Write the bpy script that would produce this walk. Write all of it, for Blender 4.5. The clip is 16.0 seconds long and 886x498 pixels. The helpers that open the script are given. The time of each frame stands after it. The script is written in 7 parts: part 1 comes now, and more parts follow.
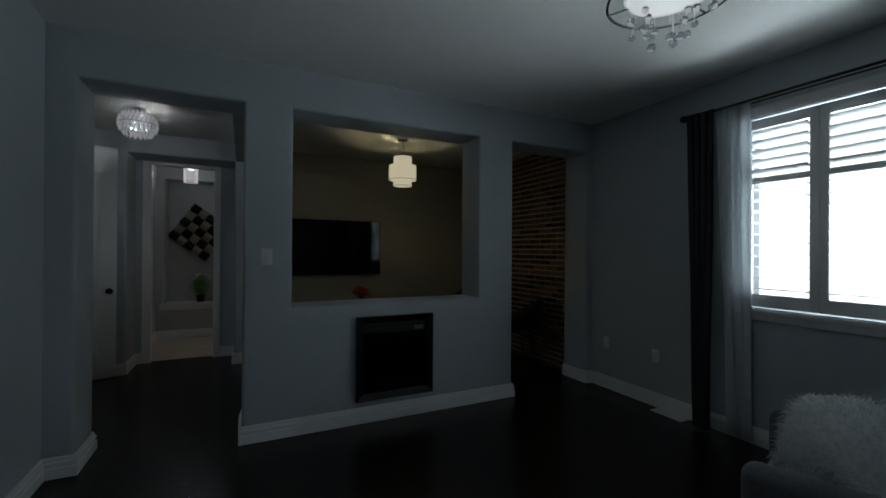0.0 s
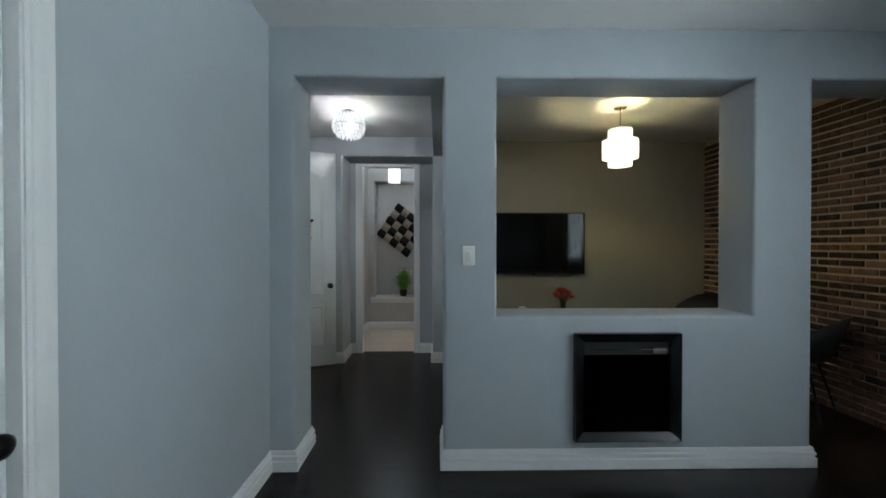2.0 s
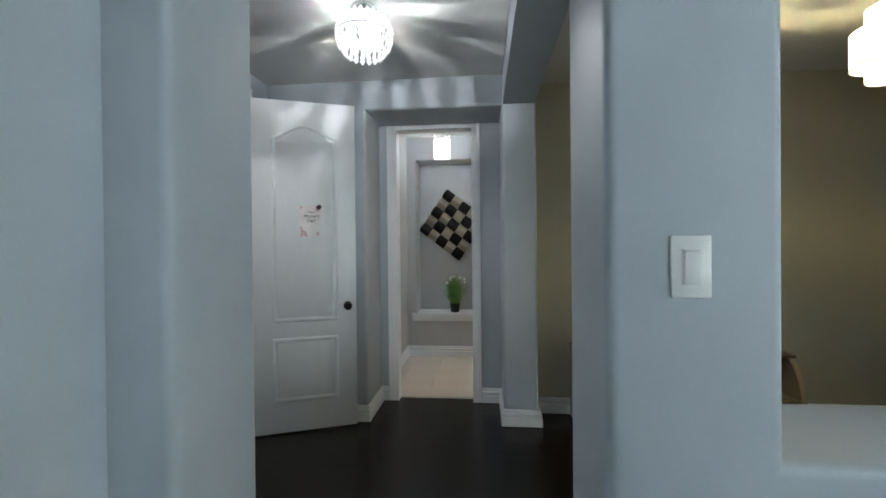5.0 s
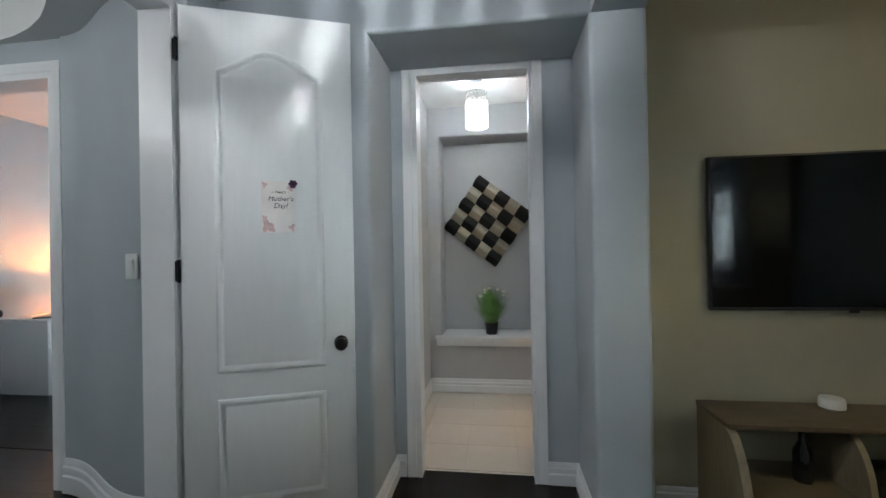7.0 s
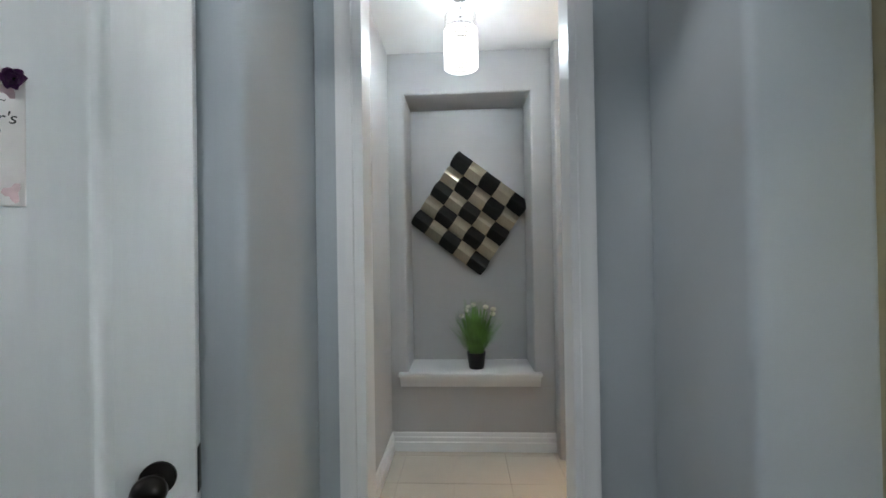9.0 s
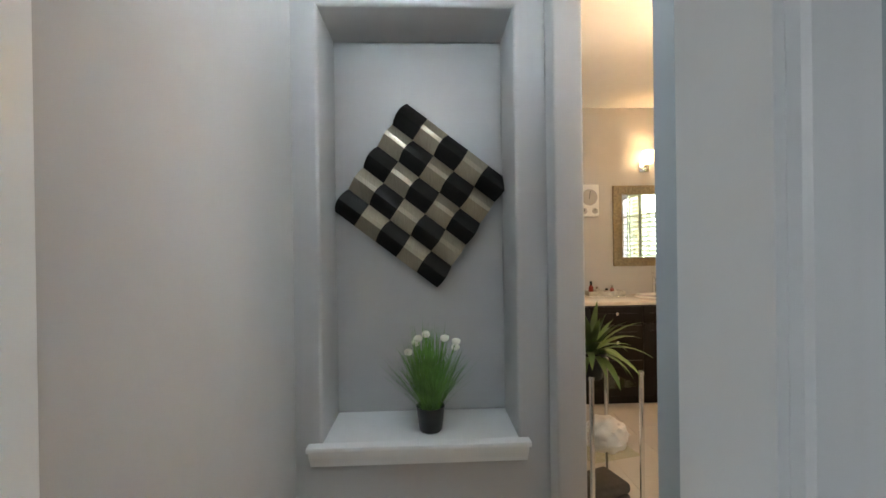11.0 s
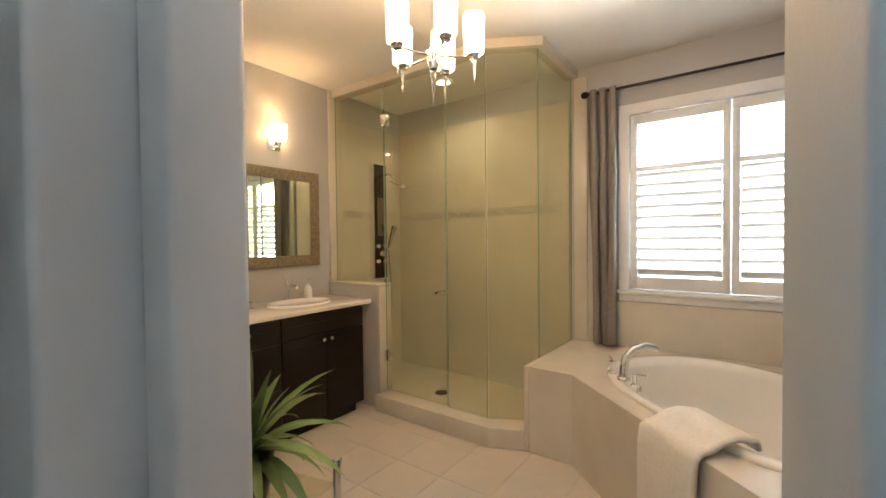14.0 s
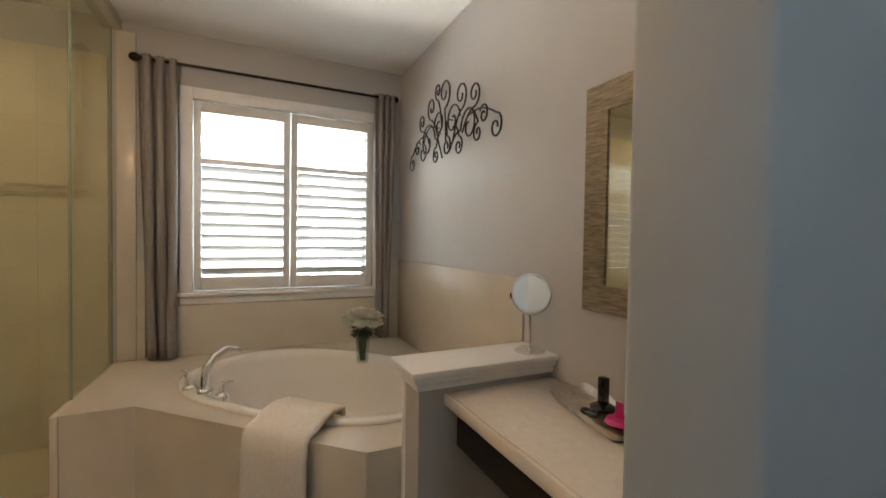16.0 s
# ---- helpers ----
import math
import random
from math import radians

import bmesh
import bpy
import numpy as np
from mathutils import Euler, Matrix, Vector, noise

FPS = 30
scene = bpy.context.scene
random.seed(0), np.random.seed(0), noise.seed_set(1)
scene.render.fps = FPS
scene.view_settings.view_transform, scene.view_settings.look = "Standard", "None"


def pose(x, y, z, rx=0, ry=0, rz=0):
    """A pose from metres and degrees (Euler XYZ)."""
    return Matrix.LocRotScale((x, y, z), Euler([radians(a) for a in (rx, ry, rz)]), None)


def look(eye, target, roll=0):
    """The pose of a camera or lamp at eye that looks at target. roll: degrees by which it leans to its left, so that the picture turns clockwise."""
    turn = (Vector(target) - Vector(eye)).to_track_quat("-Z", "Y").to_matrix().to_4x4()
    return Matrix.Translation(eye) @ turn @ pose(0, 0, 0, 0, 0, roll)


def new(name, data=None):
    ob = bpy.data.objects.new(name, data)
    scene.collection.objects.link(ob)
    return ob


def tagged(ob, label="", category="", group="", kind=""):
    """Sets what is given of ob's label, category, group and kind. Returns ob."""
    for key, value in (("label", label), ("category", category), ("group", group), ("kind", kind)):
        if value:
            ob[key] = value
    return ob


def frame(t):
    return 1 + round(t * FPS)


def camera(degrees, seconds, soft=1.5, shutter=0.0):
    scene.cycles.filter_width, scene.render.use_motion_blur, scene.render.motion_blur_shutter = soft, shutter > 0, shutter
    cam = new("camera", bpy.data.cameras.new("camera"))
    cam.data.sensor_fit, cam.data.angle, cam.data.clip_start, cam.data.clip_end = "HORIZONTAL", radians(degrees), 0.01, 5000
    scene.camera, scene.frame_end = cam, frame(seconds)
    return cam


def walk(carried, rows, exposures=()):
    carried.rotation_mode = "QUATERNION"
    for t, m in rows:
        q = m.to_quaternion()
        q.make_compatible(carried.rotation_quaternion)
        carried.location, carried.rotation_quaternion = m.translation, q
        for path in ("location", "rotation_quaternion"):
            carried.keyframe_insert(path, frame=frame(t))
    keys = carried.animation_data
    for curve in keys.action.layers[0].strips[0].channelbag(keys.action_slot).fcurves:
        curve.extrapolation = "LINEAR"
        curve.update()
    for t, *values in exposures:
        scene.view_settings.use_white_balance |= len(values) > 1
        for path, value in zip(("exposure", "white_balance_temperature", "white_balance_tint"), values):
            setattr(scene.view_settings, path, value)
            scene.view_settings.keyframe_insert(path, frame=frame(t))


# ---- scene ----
# ---------------------------------------------------------------- camera
cam = camera(94.1, 16.0, soft=1.6)
PATH = [
    (0, (0.441, 0.947, 1.38), (1.316, 2.746, 1.387), 0.4),
    (0.5, (0.407, 1.082, 1.377), (1.07, 2.969, 1.38), 0.4),
    (1, (0.425, 1.238, 1.375), (0.835, 3.195, 1.372), 0.2),
    (1.5, (0.461, 1.425, 1.377), (0.613, 3.419, 1.367), 0.1),
    (2, (0.402, 1.642, 1.39), (0.433, 3.642, 1.371), 0.0),
    (2.5, (0.367, 1.877, 1.381), (0.389, 3.877, 1.36), -0.1),
    (3, (0.37, 2.171, 1.395), (0.281, 4.169, 1.368), -0.2),
    (3.5, (0.312, 2.471, 1.396), (0.153, 4.464, 1.369), -0.2),
    (4, (0.307, 2.76, 1.394), (0.151, 4.754, 1.368), -0.4),
    (6.5, (-0.022, 4.243, 1.334), (-0.286, 6.226, 1.34), -0.9),
    (7, (-0.079, 4.528, 1.35), (-0.343, 6.511, 1.357), -1.0),
    (7.5, (-0.155, 4.804, 1.359), (-0.409, 6.788, 1.365), -0.9),
    (8, (-0.153, 5.087, 1.371), (-0.354, 7.077, 1.375), -1.1),
    (8.5, (-0.165, 5.351, 1.365), (-0.357, 7.342, 1.373), -1.1),
    (9, (-0.227, 5.634, 1.352), (-0.329, 7.631, 1.367), -0.9),
    (11.5, (-0.105, 6.844, 1.377), (0.104, 8.833, 1.362), -0.8),
    (12, (-0.039, 7.024, 1.375), (0.449, 8.964, 1.355), -1.0),
    (12.5, (0.025, 7.186, 1.372), (0.716, 9.062, 1.356), -1.1),
    (13, (0.042, 7.36, 1.373), (1.099, 9.058, 1.342), -0.9),
    (13.5, (0.09, 7.491, 1.372), (1.462, 8.946, 1.333), -0.6),
    (14, (0.108, 7.624, 1.371), (1.725, 8.799, 1.329), -0.6),
    (14.5, (0.086, 7.737, 1.371), (1.969, 8.41, 1.327), -0.1),
    (15, (0.128, 7.784, 1.371), (2.119, 7.964, 1.322), 0.1),
    (15.5, (0.145, 7.888, 1.372), (2.111, 7.524, 1.324), 0.7),
    (16, (0.18, 7.966, 1.372), (1.988, 7.113, 1.324), 0.9),
]
EXPOSURES = [(0, -2.85), (0.5, -2.45), (1, -1.48), (1.5, -1.0), (2, -0.6), (2.5, -0.3), (3, -0.2), (3.5, -0.05), (4, 0.0), (6.5, -0.05), (7, 0.1), (8, 0.25), (8.5, 0.2), (9, 0.2), (9.5, 0.2), (11.5, 0.25), (12.5, 0.4), (13, 0.52), (13.5, 0.5), (14, 0.25), (15, -0.16), (16, -0.5)]
walk(cam, [(t, look(eye, target, roll)) for t, eye, target, roll in PATH], EXPOSURES)

# ---------------------------------------------------------------- world and lamps
world = bpy.data.worlds.new("sky")
scene.world = world
world.use_nodes = True
wn = world.node_tree
sky = wn.nodes.new("ShaderNodeTexSky")
sky.sky_type, sky.sun_disc = "NISHITA", False
sky.sun_elevation, sky.sun_rotation = radians(38), radians(60)
wn.links.new(sky.outputs[0], wn.nodes["Background"].inputs[0])
wn.nodes["Background"].inputs[1].default_value = 0.1


def lamp(name, kind, where, power, colour, size=0.05, size_y=0.0, target=None):
    data = bpy.data.lights.new(name, kind)
    data.energy, data.color = power, colour
    if kind == "AREA":
        data.shape, data.size, data.size_y = "RECTANGLE", size, size_y
    elif kind == "SUN":
        data.angle = size
    else:
        data.shadow_soft_size = size
    if kind == "SPOT":
        data.spot_size, data.spot_blend = radians(150), 0.6
    ob = new(name, data)
    ob.matrix_world = look(where, target) if target else Matrix.Translation(where)
    return ob


DAY = (0.78, 0.92, 1.0)
WARM = (1.0, 0.57, 0.25)
lamp("sun", "SUN", (8, -4, 9), 1.0, (1, 0.95, 0.88), radians(12), 0, (0, 4, 0))
lamp("daylight_living", "AREA", (4.22, 1.82, 1.72), 190, DAY, 1.7, 1.4, (0, 1.82, 1.6))
lamp("ground_bounce_living", "AREA", (5.3, 1.82, -0.1), 3300, DAY, 3.0, 2.0, (2.9, 1.82, 2.5))
lamp("daylight_bath", "AREA", (3.92, 7.72, 1.68), 7, DAY, 1.3, 1.4, (0, 7.74, 1.5))
lamp("ground_bounce_bath", "AREA", (6.5, 7.72, -0.6), 1250, (1.0, 0.94, 0.85), 2.6, 2.0, (2.9, 7.72, 2.5))
# Added fill that brightens the study desk; its window is unseen.
lamp("study_fill", "AREA", (-3.4, 10.25, 1.6), 60, DAY, 1.3, 1.2, (-3.6, 0, 1.4))
lamp("hall_bulb", "POINT", (-0.42, 5.53, 2.445), 29, (0.97, 0.98, 1.0), 0.006)
lamp("dining_bulb", "POINT", (2.10, 5.44, 2.26), 38, (1.0, 0.83, 0.43), 0.03)
lamp("passage_bulb", "POINT", (-0.227, 7.80, 2.42), 25, (0.74, 0.90, 1.0), 0.03)
lamp("office_bulb", "POINT", (-4.74, 8.47, 1.10), 46, (1.0, 0.31, 0.07), 0.04)
# Fill lamp added to brighten the landing; it belongs to no fixture.
lamp("landing_fill", "POINT", (-3.0, 4.8, 2.55), 33, (0.93, 0.98, 1.0), 0.12)
for i in range(5):
    a = math.tau * i / 5 + 0.314
    lamp("chandelier_bulb", "POINT", (1.495 + 0.17 * math.cos(a), 8.672 + 0.17 * math.sin(a), 2.23), 25, WARM, 0.02)
lamp("sconce_bulb", "POINT", (1.97, 10.52, 2.23), 9, WARM, 0.02)
lamp("shower_spot", "SPOT", (2.98, 9.69, 2.70), 15, (1.0, 0.80, 0.55), 0.05, 0, (2.98, 9.69, 0))

# ---------------------------------------------------------------- materials
def mat(name, colour, rough=0.5, metal=0.0, vary=0.06, grain=30.0, bump=0.0, bump_scale=120.0, stretch=(1, 1, 1), coat=0.0, spec=0.5, emit=0.0, emit_colour=None, wear=0.0, ob_random=0.0):
    m = bpy.data.materials.new(name)
    m.use_nodes = True
    nt = m.node_tree
    p = nt.nodes["Principled BSDF"]
    p.inputs["Roughness"].default_value = rough
    p.inputs["Metallic"].default_value = metal
    p.inputs["Specular IOR Level"].default_value = spec
    p.inputs["Coat Weight"].default_value = coat
    tc = nt.nodes.new("ShaderNodeTexCoord")
    mp = nt.nodes.new("ShaderNodeMapping")
    mp.inputs["Scale"].default_value = stretch
    nt.links.new(tc.outputs["Object"], mp.inputs[0])
    fine = nt.nodes.new("ShaderNodeTexNoise")
    fine.inputs["Scale"].default_value, fine.inputs["Detail"].default_value = grain, 5
    wide = nt.nodes.new("ShaderNodeTexNoise")
    wide.inputs["Scale"].default_value, wide.inputs["Detail"].default_value = 1.3, 3
    nt.links.new(mp.outputs[0], fine.inputs["Vector"])
    nt.links.new(tc.outputs["Object"], wide.inputs["Vector"])
    mixf = nt.nodes.new("ShaderNodeMath")
    mixf.operation = "MULTIPLY_ADD"
    nt.links.new(fine.outputs["Fac"], mixf.inputs[0])
    mixf.inputs[1].default_value = 0.6
    half = nt.nodes.new("ShaderNodeMath")
    half.operation = "MULTIPLY"
    half.inputs[1].default_value = 0.4
    nt.links.new(wide.outputs["Fac"], half.inputs[0])
    nt.links.new(half.outputs[0], mixf.inputs[2])
    fac = mixf.outputs[0]
    if ob_random:
        info = nt.nodes.new("ShaderNodeObjectInfo")
        add = nt.nodes.new("ShaderNodeMath")
        add.operation = "MULTIPLY_ADD"
        nt.links.new(info.outputs["Random"], add.inputs[0])
        add.inputs[1].default_value = ob_random
        nt.links.new(fac, add.inputs[2])
        sub = nt.nodes.new("ShaderNodeMath")
        sub.operation = "SUBTRACT"
        nt.links.new(add.outputs[0], sub.inputs[0])
        sub.inputs[1].default_value = ob_random / 2
        fac = sub.outputs[0]
    ramp = nt.nodes.new("ShaderNodeValToRGB")
    ramp.color_ramp.elements[0].position, ramp.color_ramp.elements[1].position = 0.25, 0.75
    ramp.color_ramp.elements[0].color = (*[max(0, c * (1 - vary * 2)) for c in colour], 1)
    ramp.color_ramp.elements[1].color = (*[min(1, c * (1 + vary * 2)) for c in colour], 1)
    nt.links.new(fac, ramp.inputs[0])
    nt.links.new(ramp.outputs[0], p.inputs["Base Color"])
    if wear:
        rr = nt.nodes.new("ShaderNodeMapRange")
        rr.inputs["To Min"].default_value, rr.inputs["To Max"].default_value = max(0.02, rough - wear), min(1, rough + wear)
        nt.links.new(wide.outputs["Fac"], rr.inputs["Value"])
        nt.links.new(rr.outputs[0], p.inputs["Roughness"])
    if bump:
        b = nt.nodes.new("ShaderNodeBump")
        b.inputs["Strength"].default_value, b.inputs["Distance"].default_value = bump, 0.002
        bt = nt.nodes.new("ShaderNodeTexNoise")
        bt.inputs["Scale"].default_value, bt.inputs["Detail"].default_value = bump_scale, 4
        nt.links.new(mp.outputs[0], bt.inputs["Vector"])
        nt.links.new(bt.outputs["Fac"], b.inputs["Height"])
        nt.links.new(b.outputs[0], p.inputs["Normal"])
    if emit:
        p.inputs["Emission Color"].default_value = (*(emit_colour or colour), 1)
        p.inputs["Emission Strength"].default_value = emit
    return m


def glass_mat(name, tint=(0.96, 0.99, 0.97), rough=0.0, see=0.9, gloss=0.06):
    """Thin glass: mostly clear, a little mirror that grows at a glancing angle."""
    m = bpy.data.materials.new(name)
    m.use_nodes = True
    nt = m.node_tree
    nt.nodes.clear()
    o = nt.nodes.new("ShaderNodeOutputMaterial")
    t = nt.nodes.new("ShaderNodeBsdfTransparent")
    t.inputs[0].default_value = (*tint, 1)
    g = nt.nodes.new("ShaderNodeBsdfGlossy")
    g.inputs["Roughness"].default_value = rough
    f = nt.nodes.new("ShaderNodeLayerWeight")
    f.inputs[0].default_value = 0.5
    pw = nt.nodes.new("ShaderNodeMath")
    pw.operation = "POWER"
    pw.inputs[1].default_value = 4.0
    nt.links.new(f.outputs["Facing"], pw.inputs[0])
    ml = nt.nodes.new("ShaderNodeMath")
    ml.operation = "MULTIPLY_ADD"
    ml.inputs[1].default_value, ml.inputs[2].default_value = 0.35, 0.015
    nt.links.new(pw.outputs[0], ml.inputs[0])
    mx = nt.nodes.new("ShaderNodeMixShader")
    nt.links.new(ml.outputs[0], mx.inputs[0])
    nt.links.new(t.outputs[0], mx.inputs[1])
    nt.links.new(g.outputs[0], mx.inputs[2])
    nt.links.new(mx.outputs[0], o.inputs[0])
    return m


def lit_glass(name, colour, strength, clear):
    """Lit lamp glass: it glows and lets part of the bulb's light through."""
    m = bpy.data.materials.new(name)
    m.use_nodes = True
    nt = m.node_tree
    nt.nodes.clear()
    o = nt.nodes.new("ShaderNodeOutputMaterial")
    t = nt.nodes.new("ShaderNodeBsdfTransparent")
    e = nt.nodes.new("ShaderNodeEmission")
    e.inputs[0].default_value, e.inputs[1].default_value = (*colour, 1), strength
    tc = nt.nodes.new("ShaderNodeTexCoord")
    ns = nt.nodes.new("ShaderNodeTexNoise")
    ns.inputs["Scale"].default_value = 60
    nt.links.new(tc.outputs["Object"], ns.inputs["Vector"])
    mr = nt.nodes.new("ShaderNodeMapRange")
    mr.inputs["To Min"].default_value, mr.inputs["To Max"].default_value = 1 - clear - 0.1, 1 - clear + 0.1
    nt.links.new(ns.outputs["Fac"], mr.inputs["Value"])
    mx = nt.nodes.new("ShaderNodeMixShader")
    nt.links.new(mr.outputs[0], mx.inputs[0])
    nt.links.new(t.outputs[0], mx.inputs[1])
    nt.links.new(e.outputs[0], mx.inputs[2])
    nt.links.new(mx.outputs[0], o.inputs[0])
    return m


M_WALL = mat("grey_blue_wall_paint", (0.41, 0.45, 0.482), 0.55, vary=0.02, grain=6, bump=0.12, bump_scale=260, wear=0.06)
M_TAN = mat("khaki_wall_paint", (0.41, 0.38, 0.285), 0.6, vary=0.02, grain=6, bump=0.12, bump_scale=260)
M_BATHWALL = mat("taupe_wall_paint", (0.465, 0.463, 0.465), 0.42, vary=0.02, grain=6, bump=0.12, bump_scale=260)
M_CEIL = mat("white_ceiling_paint", (0.74, 0.74, 0.73), 0.7, vary=0.015, grain=8, bump=0.15, bump_scale=200)
M_TRIM = mat("white_trim_paint", (0.78, 0.79, 0.80), 0.32, vary=0.015, grain=10, bump=0.05, bump_scale=90)
M_DOOR = mat("white_door_paint", (0.76, 0.78, 0.79), 0.34, vary=0.015, grain=10, bump=0.10, bump_scale=160, stretch=(6, 6, 0.5))
M_FLOOR = mat("espresso_hardwood", (0.010, 0.007, 0.006), 0.27, vary=0.2, grain=9, bump=0.12, bump_scale=24, stretch=(1, 14, 1), wear=0.008, ob_random=0.12, spec=0.27)
M_GAP = mat("dark_joint", (0.004, 0.003, 0.003), 0.8)
M_TILE = mat("cream_porcelain_tile", (0.60, 0.55, 0.475), 0.22, vary=0.04, grain=3, bump=0.03, bump_scale=20, wear=0.06, ob_random=0.08)
M_GROUT = mat("beige_grout", (0.58, 0.53, 0.46), 0.85, bump=0.2)
M_BLACK = mat("matt_black_metal", (0.012, 0.012, 0.014), 0.4, metal=0.6, bump=0.05)
M_CHROME = mat("polished_chrome", (0.82, 0.82, 0.82), 0.09, metal=1.0, vary=0.01)
M_BRONZE = mat("dark_bronze", (0.03, 0.022, 0.018), 0.38, metal=0.8, vary=0.2, bump=0.1)
M_GLASS = glass_mat("clear_pane")
M_PLASTIC = mat("white_plastic", (0.75, 0.75, 0.73), 0.35, vary=0.01)


# ---------------------------------------------------------------- mesh helpers
def link_mesh(name, bm, material, parent=None, smooth=False):
    me = bpy.data.meshes.new(name)
    bmesh.ops.recalc_face_normals(bm, faces=bm.faces)
    bm.to_mesh(me)
    bm.free()
    mats = material if isinstance(material, (list, tuple)) else [material]
    for m in mats:
        me.materials.append(m)
    if smooth:
        me.polygons.foreach_set("use_smooth", [True] * len(me.polygons))
        me.set_sharp_from_angle(angle=radians(smooth if smooth is not True else 40))
    ob = new(name, me)
    if parent:
        ob.parent = parent
    return ob


def thing(name, where, label, category, group="", rz=0.0):
    e = new(name)
    e.empty_display_size = 0.1
    e.matrix_world = pose(*where, 0, 0, rz)
    return tagged(e, label, category, group)


def part(name, bm, material, parent, label="", smooth=35):
    ob = link_mesh(name, bm, material, parent, smooth)
    if label:
        ob["label"] = label
    return ob


def solo(name, bm, material, label, category, group="", where=None, smooth=35):
    """A thing that is one mesh."""
    ob = link_mesh(name, bm, material, None, smooth)
    if where is not None:
        ob.matrix_world = where
    return tagged(ob, label, category, group)


def struct(name, bm, material, label, smooth=35):
    return tagged(link_mesh(name, bm, material, None, smooth), label, "", "", "structure")


def bm_box(x0, x1, y0, y1, z0, z1, bevel=0.0, bm=None, seg=2, m=None):
    own = bmesh.new()
    bmesh.ops.create_cube(own, size=1)
    for v in own.verts:
        v.co = Vector(((x0 + x1) / 2 + v.co.x * (x1 - x0), (y0 + y1) / 2 + v.co.y * (y1 - y0), (z0 + z1) / 2 + v.co.z * (z1 - z0)))
    if bevel:
        bmesh.ops.bevel(own, geom=own.edges[:], offset=bevel, segments=seg, affect="EDGES", profile=0.5)
    if m is not None:
        bmesh.ops.transform(own, matrix=m, verts=own.verts)
    return joined(bm, own)


def joined(bm, own):
    if bm is None:
        return own
    me = bpy.data.meshes.new("tmp")
    own.to_mesh(me)
    own.free()
    bm.from_mesh(me)
    bpy.data.meshes.remove(me)
    return bm


def bm_cyl(r0, r1, z0, z1, seg=20, bm=None, m=None, caps=True, bevel=0.0):
    own = bmesh.new()
    bmesh.ops.create_cone(own, cap_ends=caps, segments=seg, radius1=r0, radius2=r1, depth=z1 - z0)
    bmesh.ops.translate(own, vec=(0, 0, (z0 + z1) / 2), verts=own.verts)
    if bevel:
        bmesh.ops.bevel(own, geom=[e for e in own.edges if abs(e.verts[0].co.z - e.verts[1].co.z) < 1e-6], offset=bevel, segments=2, affect="EDGES")
    if m is not None:
        bmesh.ops.transform(own, matrix=m, verts=own.verts)
    return joined(bm, own)


def bm_lathe(profile, seg=28, bm=None, m=None, arc=360.0):
    """Turns (radius, height) pairs round z."""
    own = bmesh.new()
    rings = []
    n = seg if arc == 360.0 else seg + 1
    for r, z in profile:
        rings.append([own.verts.new((r * math.cos(radians(arc) * i / seg), r * math.sin(radians(arc) * i / seg), z)) for i in range(n)])
    for a, b in zip(rings, rings[1:]):
        for i in range(seg):
            j = (i + 1) % n
            own.faces.new((a[i], a[j], b[j], b[i]))
    bmesh.ops.remove_doubles(own, verts=own.verts, dist=1e-5)
    if m is not None:
        bmesh.ops.transform(own, matrix=m, verts=own.verts)
    return joined(bm, own)


def bm_ball(r, where=(0, 0, 0), bm=None, sub=2, scale=(1, 1, 1)):
    own = bmesh.new()
    bmesh.ops.create_icosphere(own, subdivisions=sub, radius=r)
    for v in own.verts:
        v.co = Vector((v.co.x * scale[0] + where[0], v.co.y * scale[1] + where[1], v.co.z * scale[2] + where[2]))
    return joined(bm, own)


def bm_tube(points, r, seg=8, bm=None, closed=False, r_end=None):
    own = bmesh.new()
    pts = [Vector(p) for p in points]
    n = len(pts)
    rings = []
    up = None
    for i, p in enumerate(pts):
        a = pts[(i - 1) % n] if closed or i else p
        b = pts[(i + 1) % n] if closed or i < n - 1 else p
        d = (b - a).normalized()
        if up is None:
            up = Vector((0, 0, 1)) if abs(d.z) < 0.9 else Vector((1, 0, 0))
        side = d.cross(up).normalized()
        up = side.cross(d).normalized()
        rad = r if r_end is None else r + (r_end - r) * i / (n - 1)
        rings.append([own.verts.new(p + (side * math.cos(math.tau * k / seg) + up * math.sin(math.tau * k / seg)) * rad) for k in range(seg)])
    pairs = list(zip(rings, rings[1:])) + ([(rings[-1], rings[0])] if closed else [])
    for a, b in pairs:
        for k in range(seg):
            own.faces.new((a[k], a[(k + 1) % seg], b[(k + 1) % seg], b[k]))
    if not closed:
        own.faces.new(rings[0])
        own.faces.new(rings[-1])
    return joined(bm, own)


def bm_prism(outline, z0, z1, bevel=0.0, bm=None, m=None, seg=2):
    """An upright prism over an outline of (x, y)."""
    own = bmesh.new()
    f = own.faces.new([own.verts.new((x, y, z0)) for x, y in outline])
    r = bmesh.ops.extrude_face_region(own, geom=[f])
    bmesh.ops.translate(own, vec=(0, 0, z1 - z0), verts=[v for v in r["geom"] if isinstance(v, bmesh.types.BMVert)])
    if bevel:
        bmesh.ops.bevel(own, geom=own.edges[:], offset=bevel, segments=seg, affect="EDGES", profile=0.5)
    if m is not None:
        bmesh.ops.transform(own, matrix=m, verts=own.verts)
    return joined(bm, own)


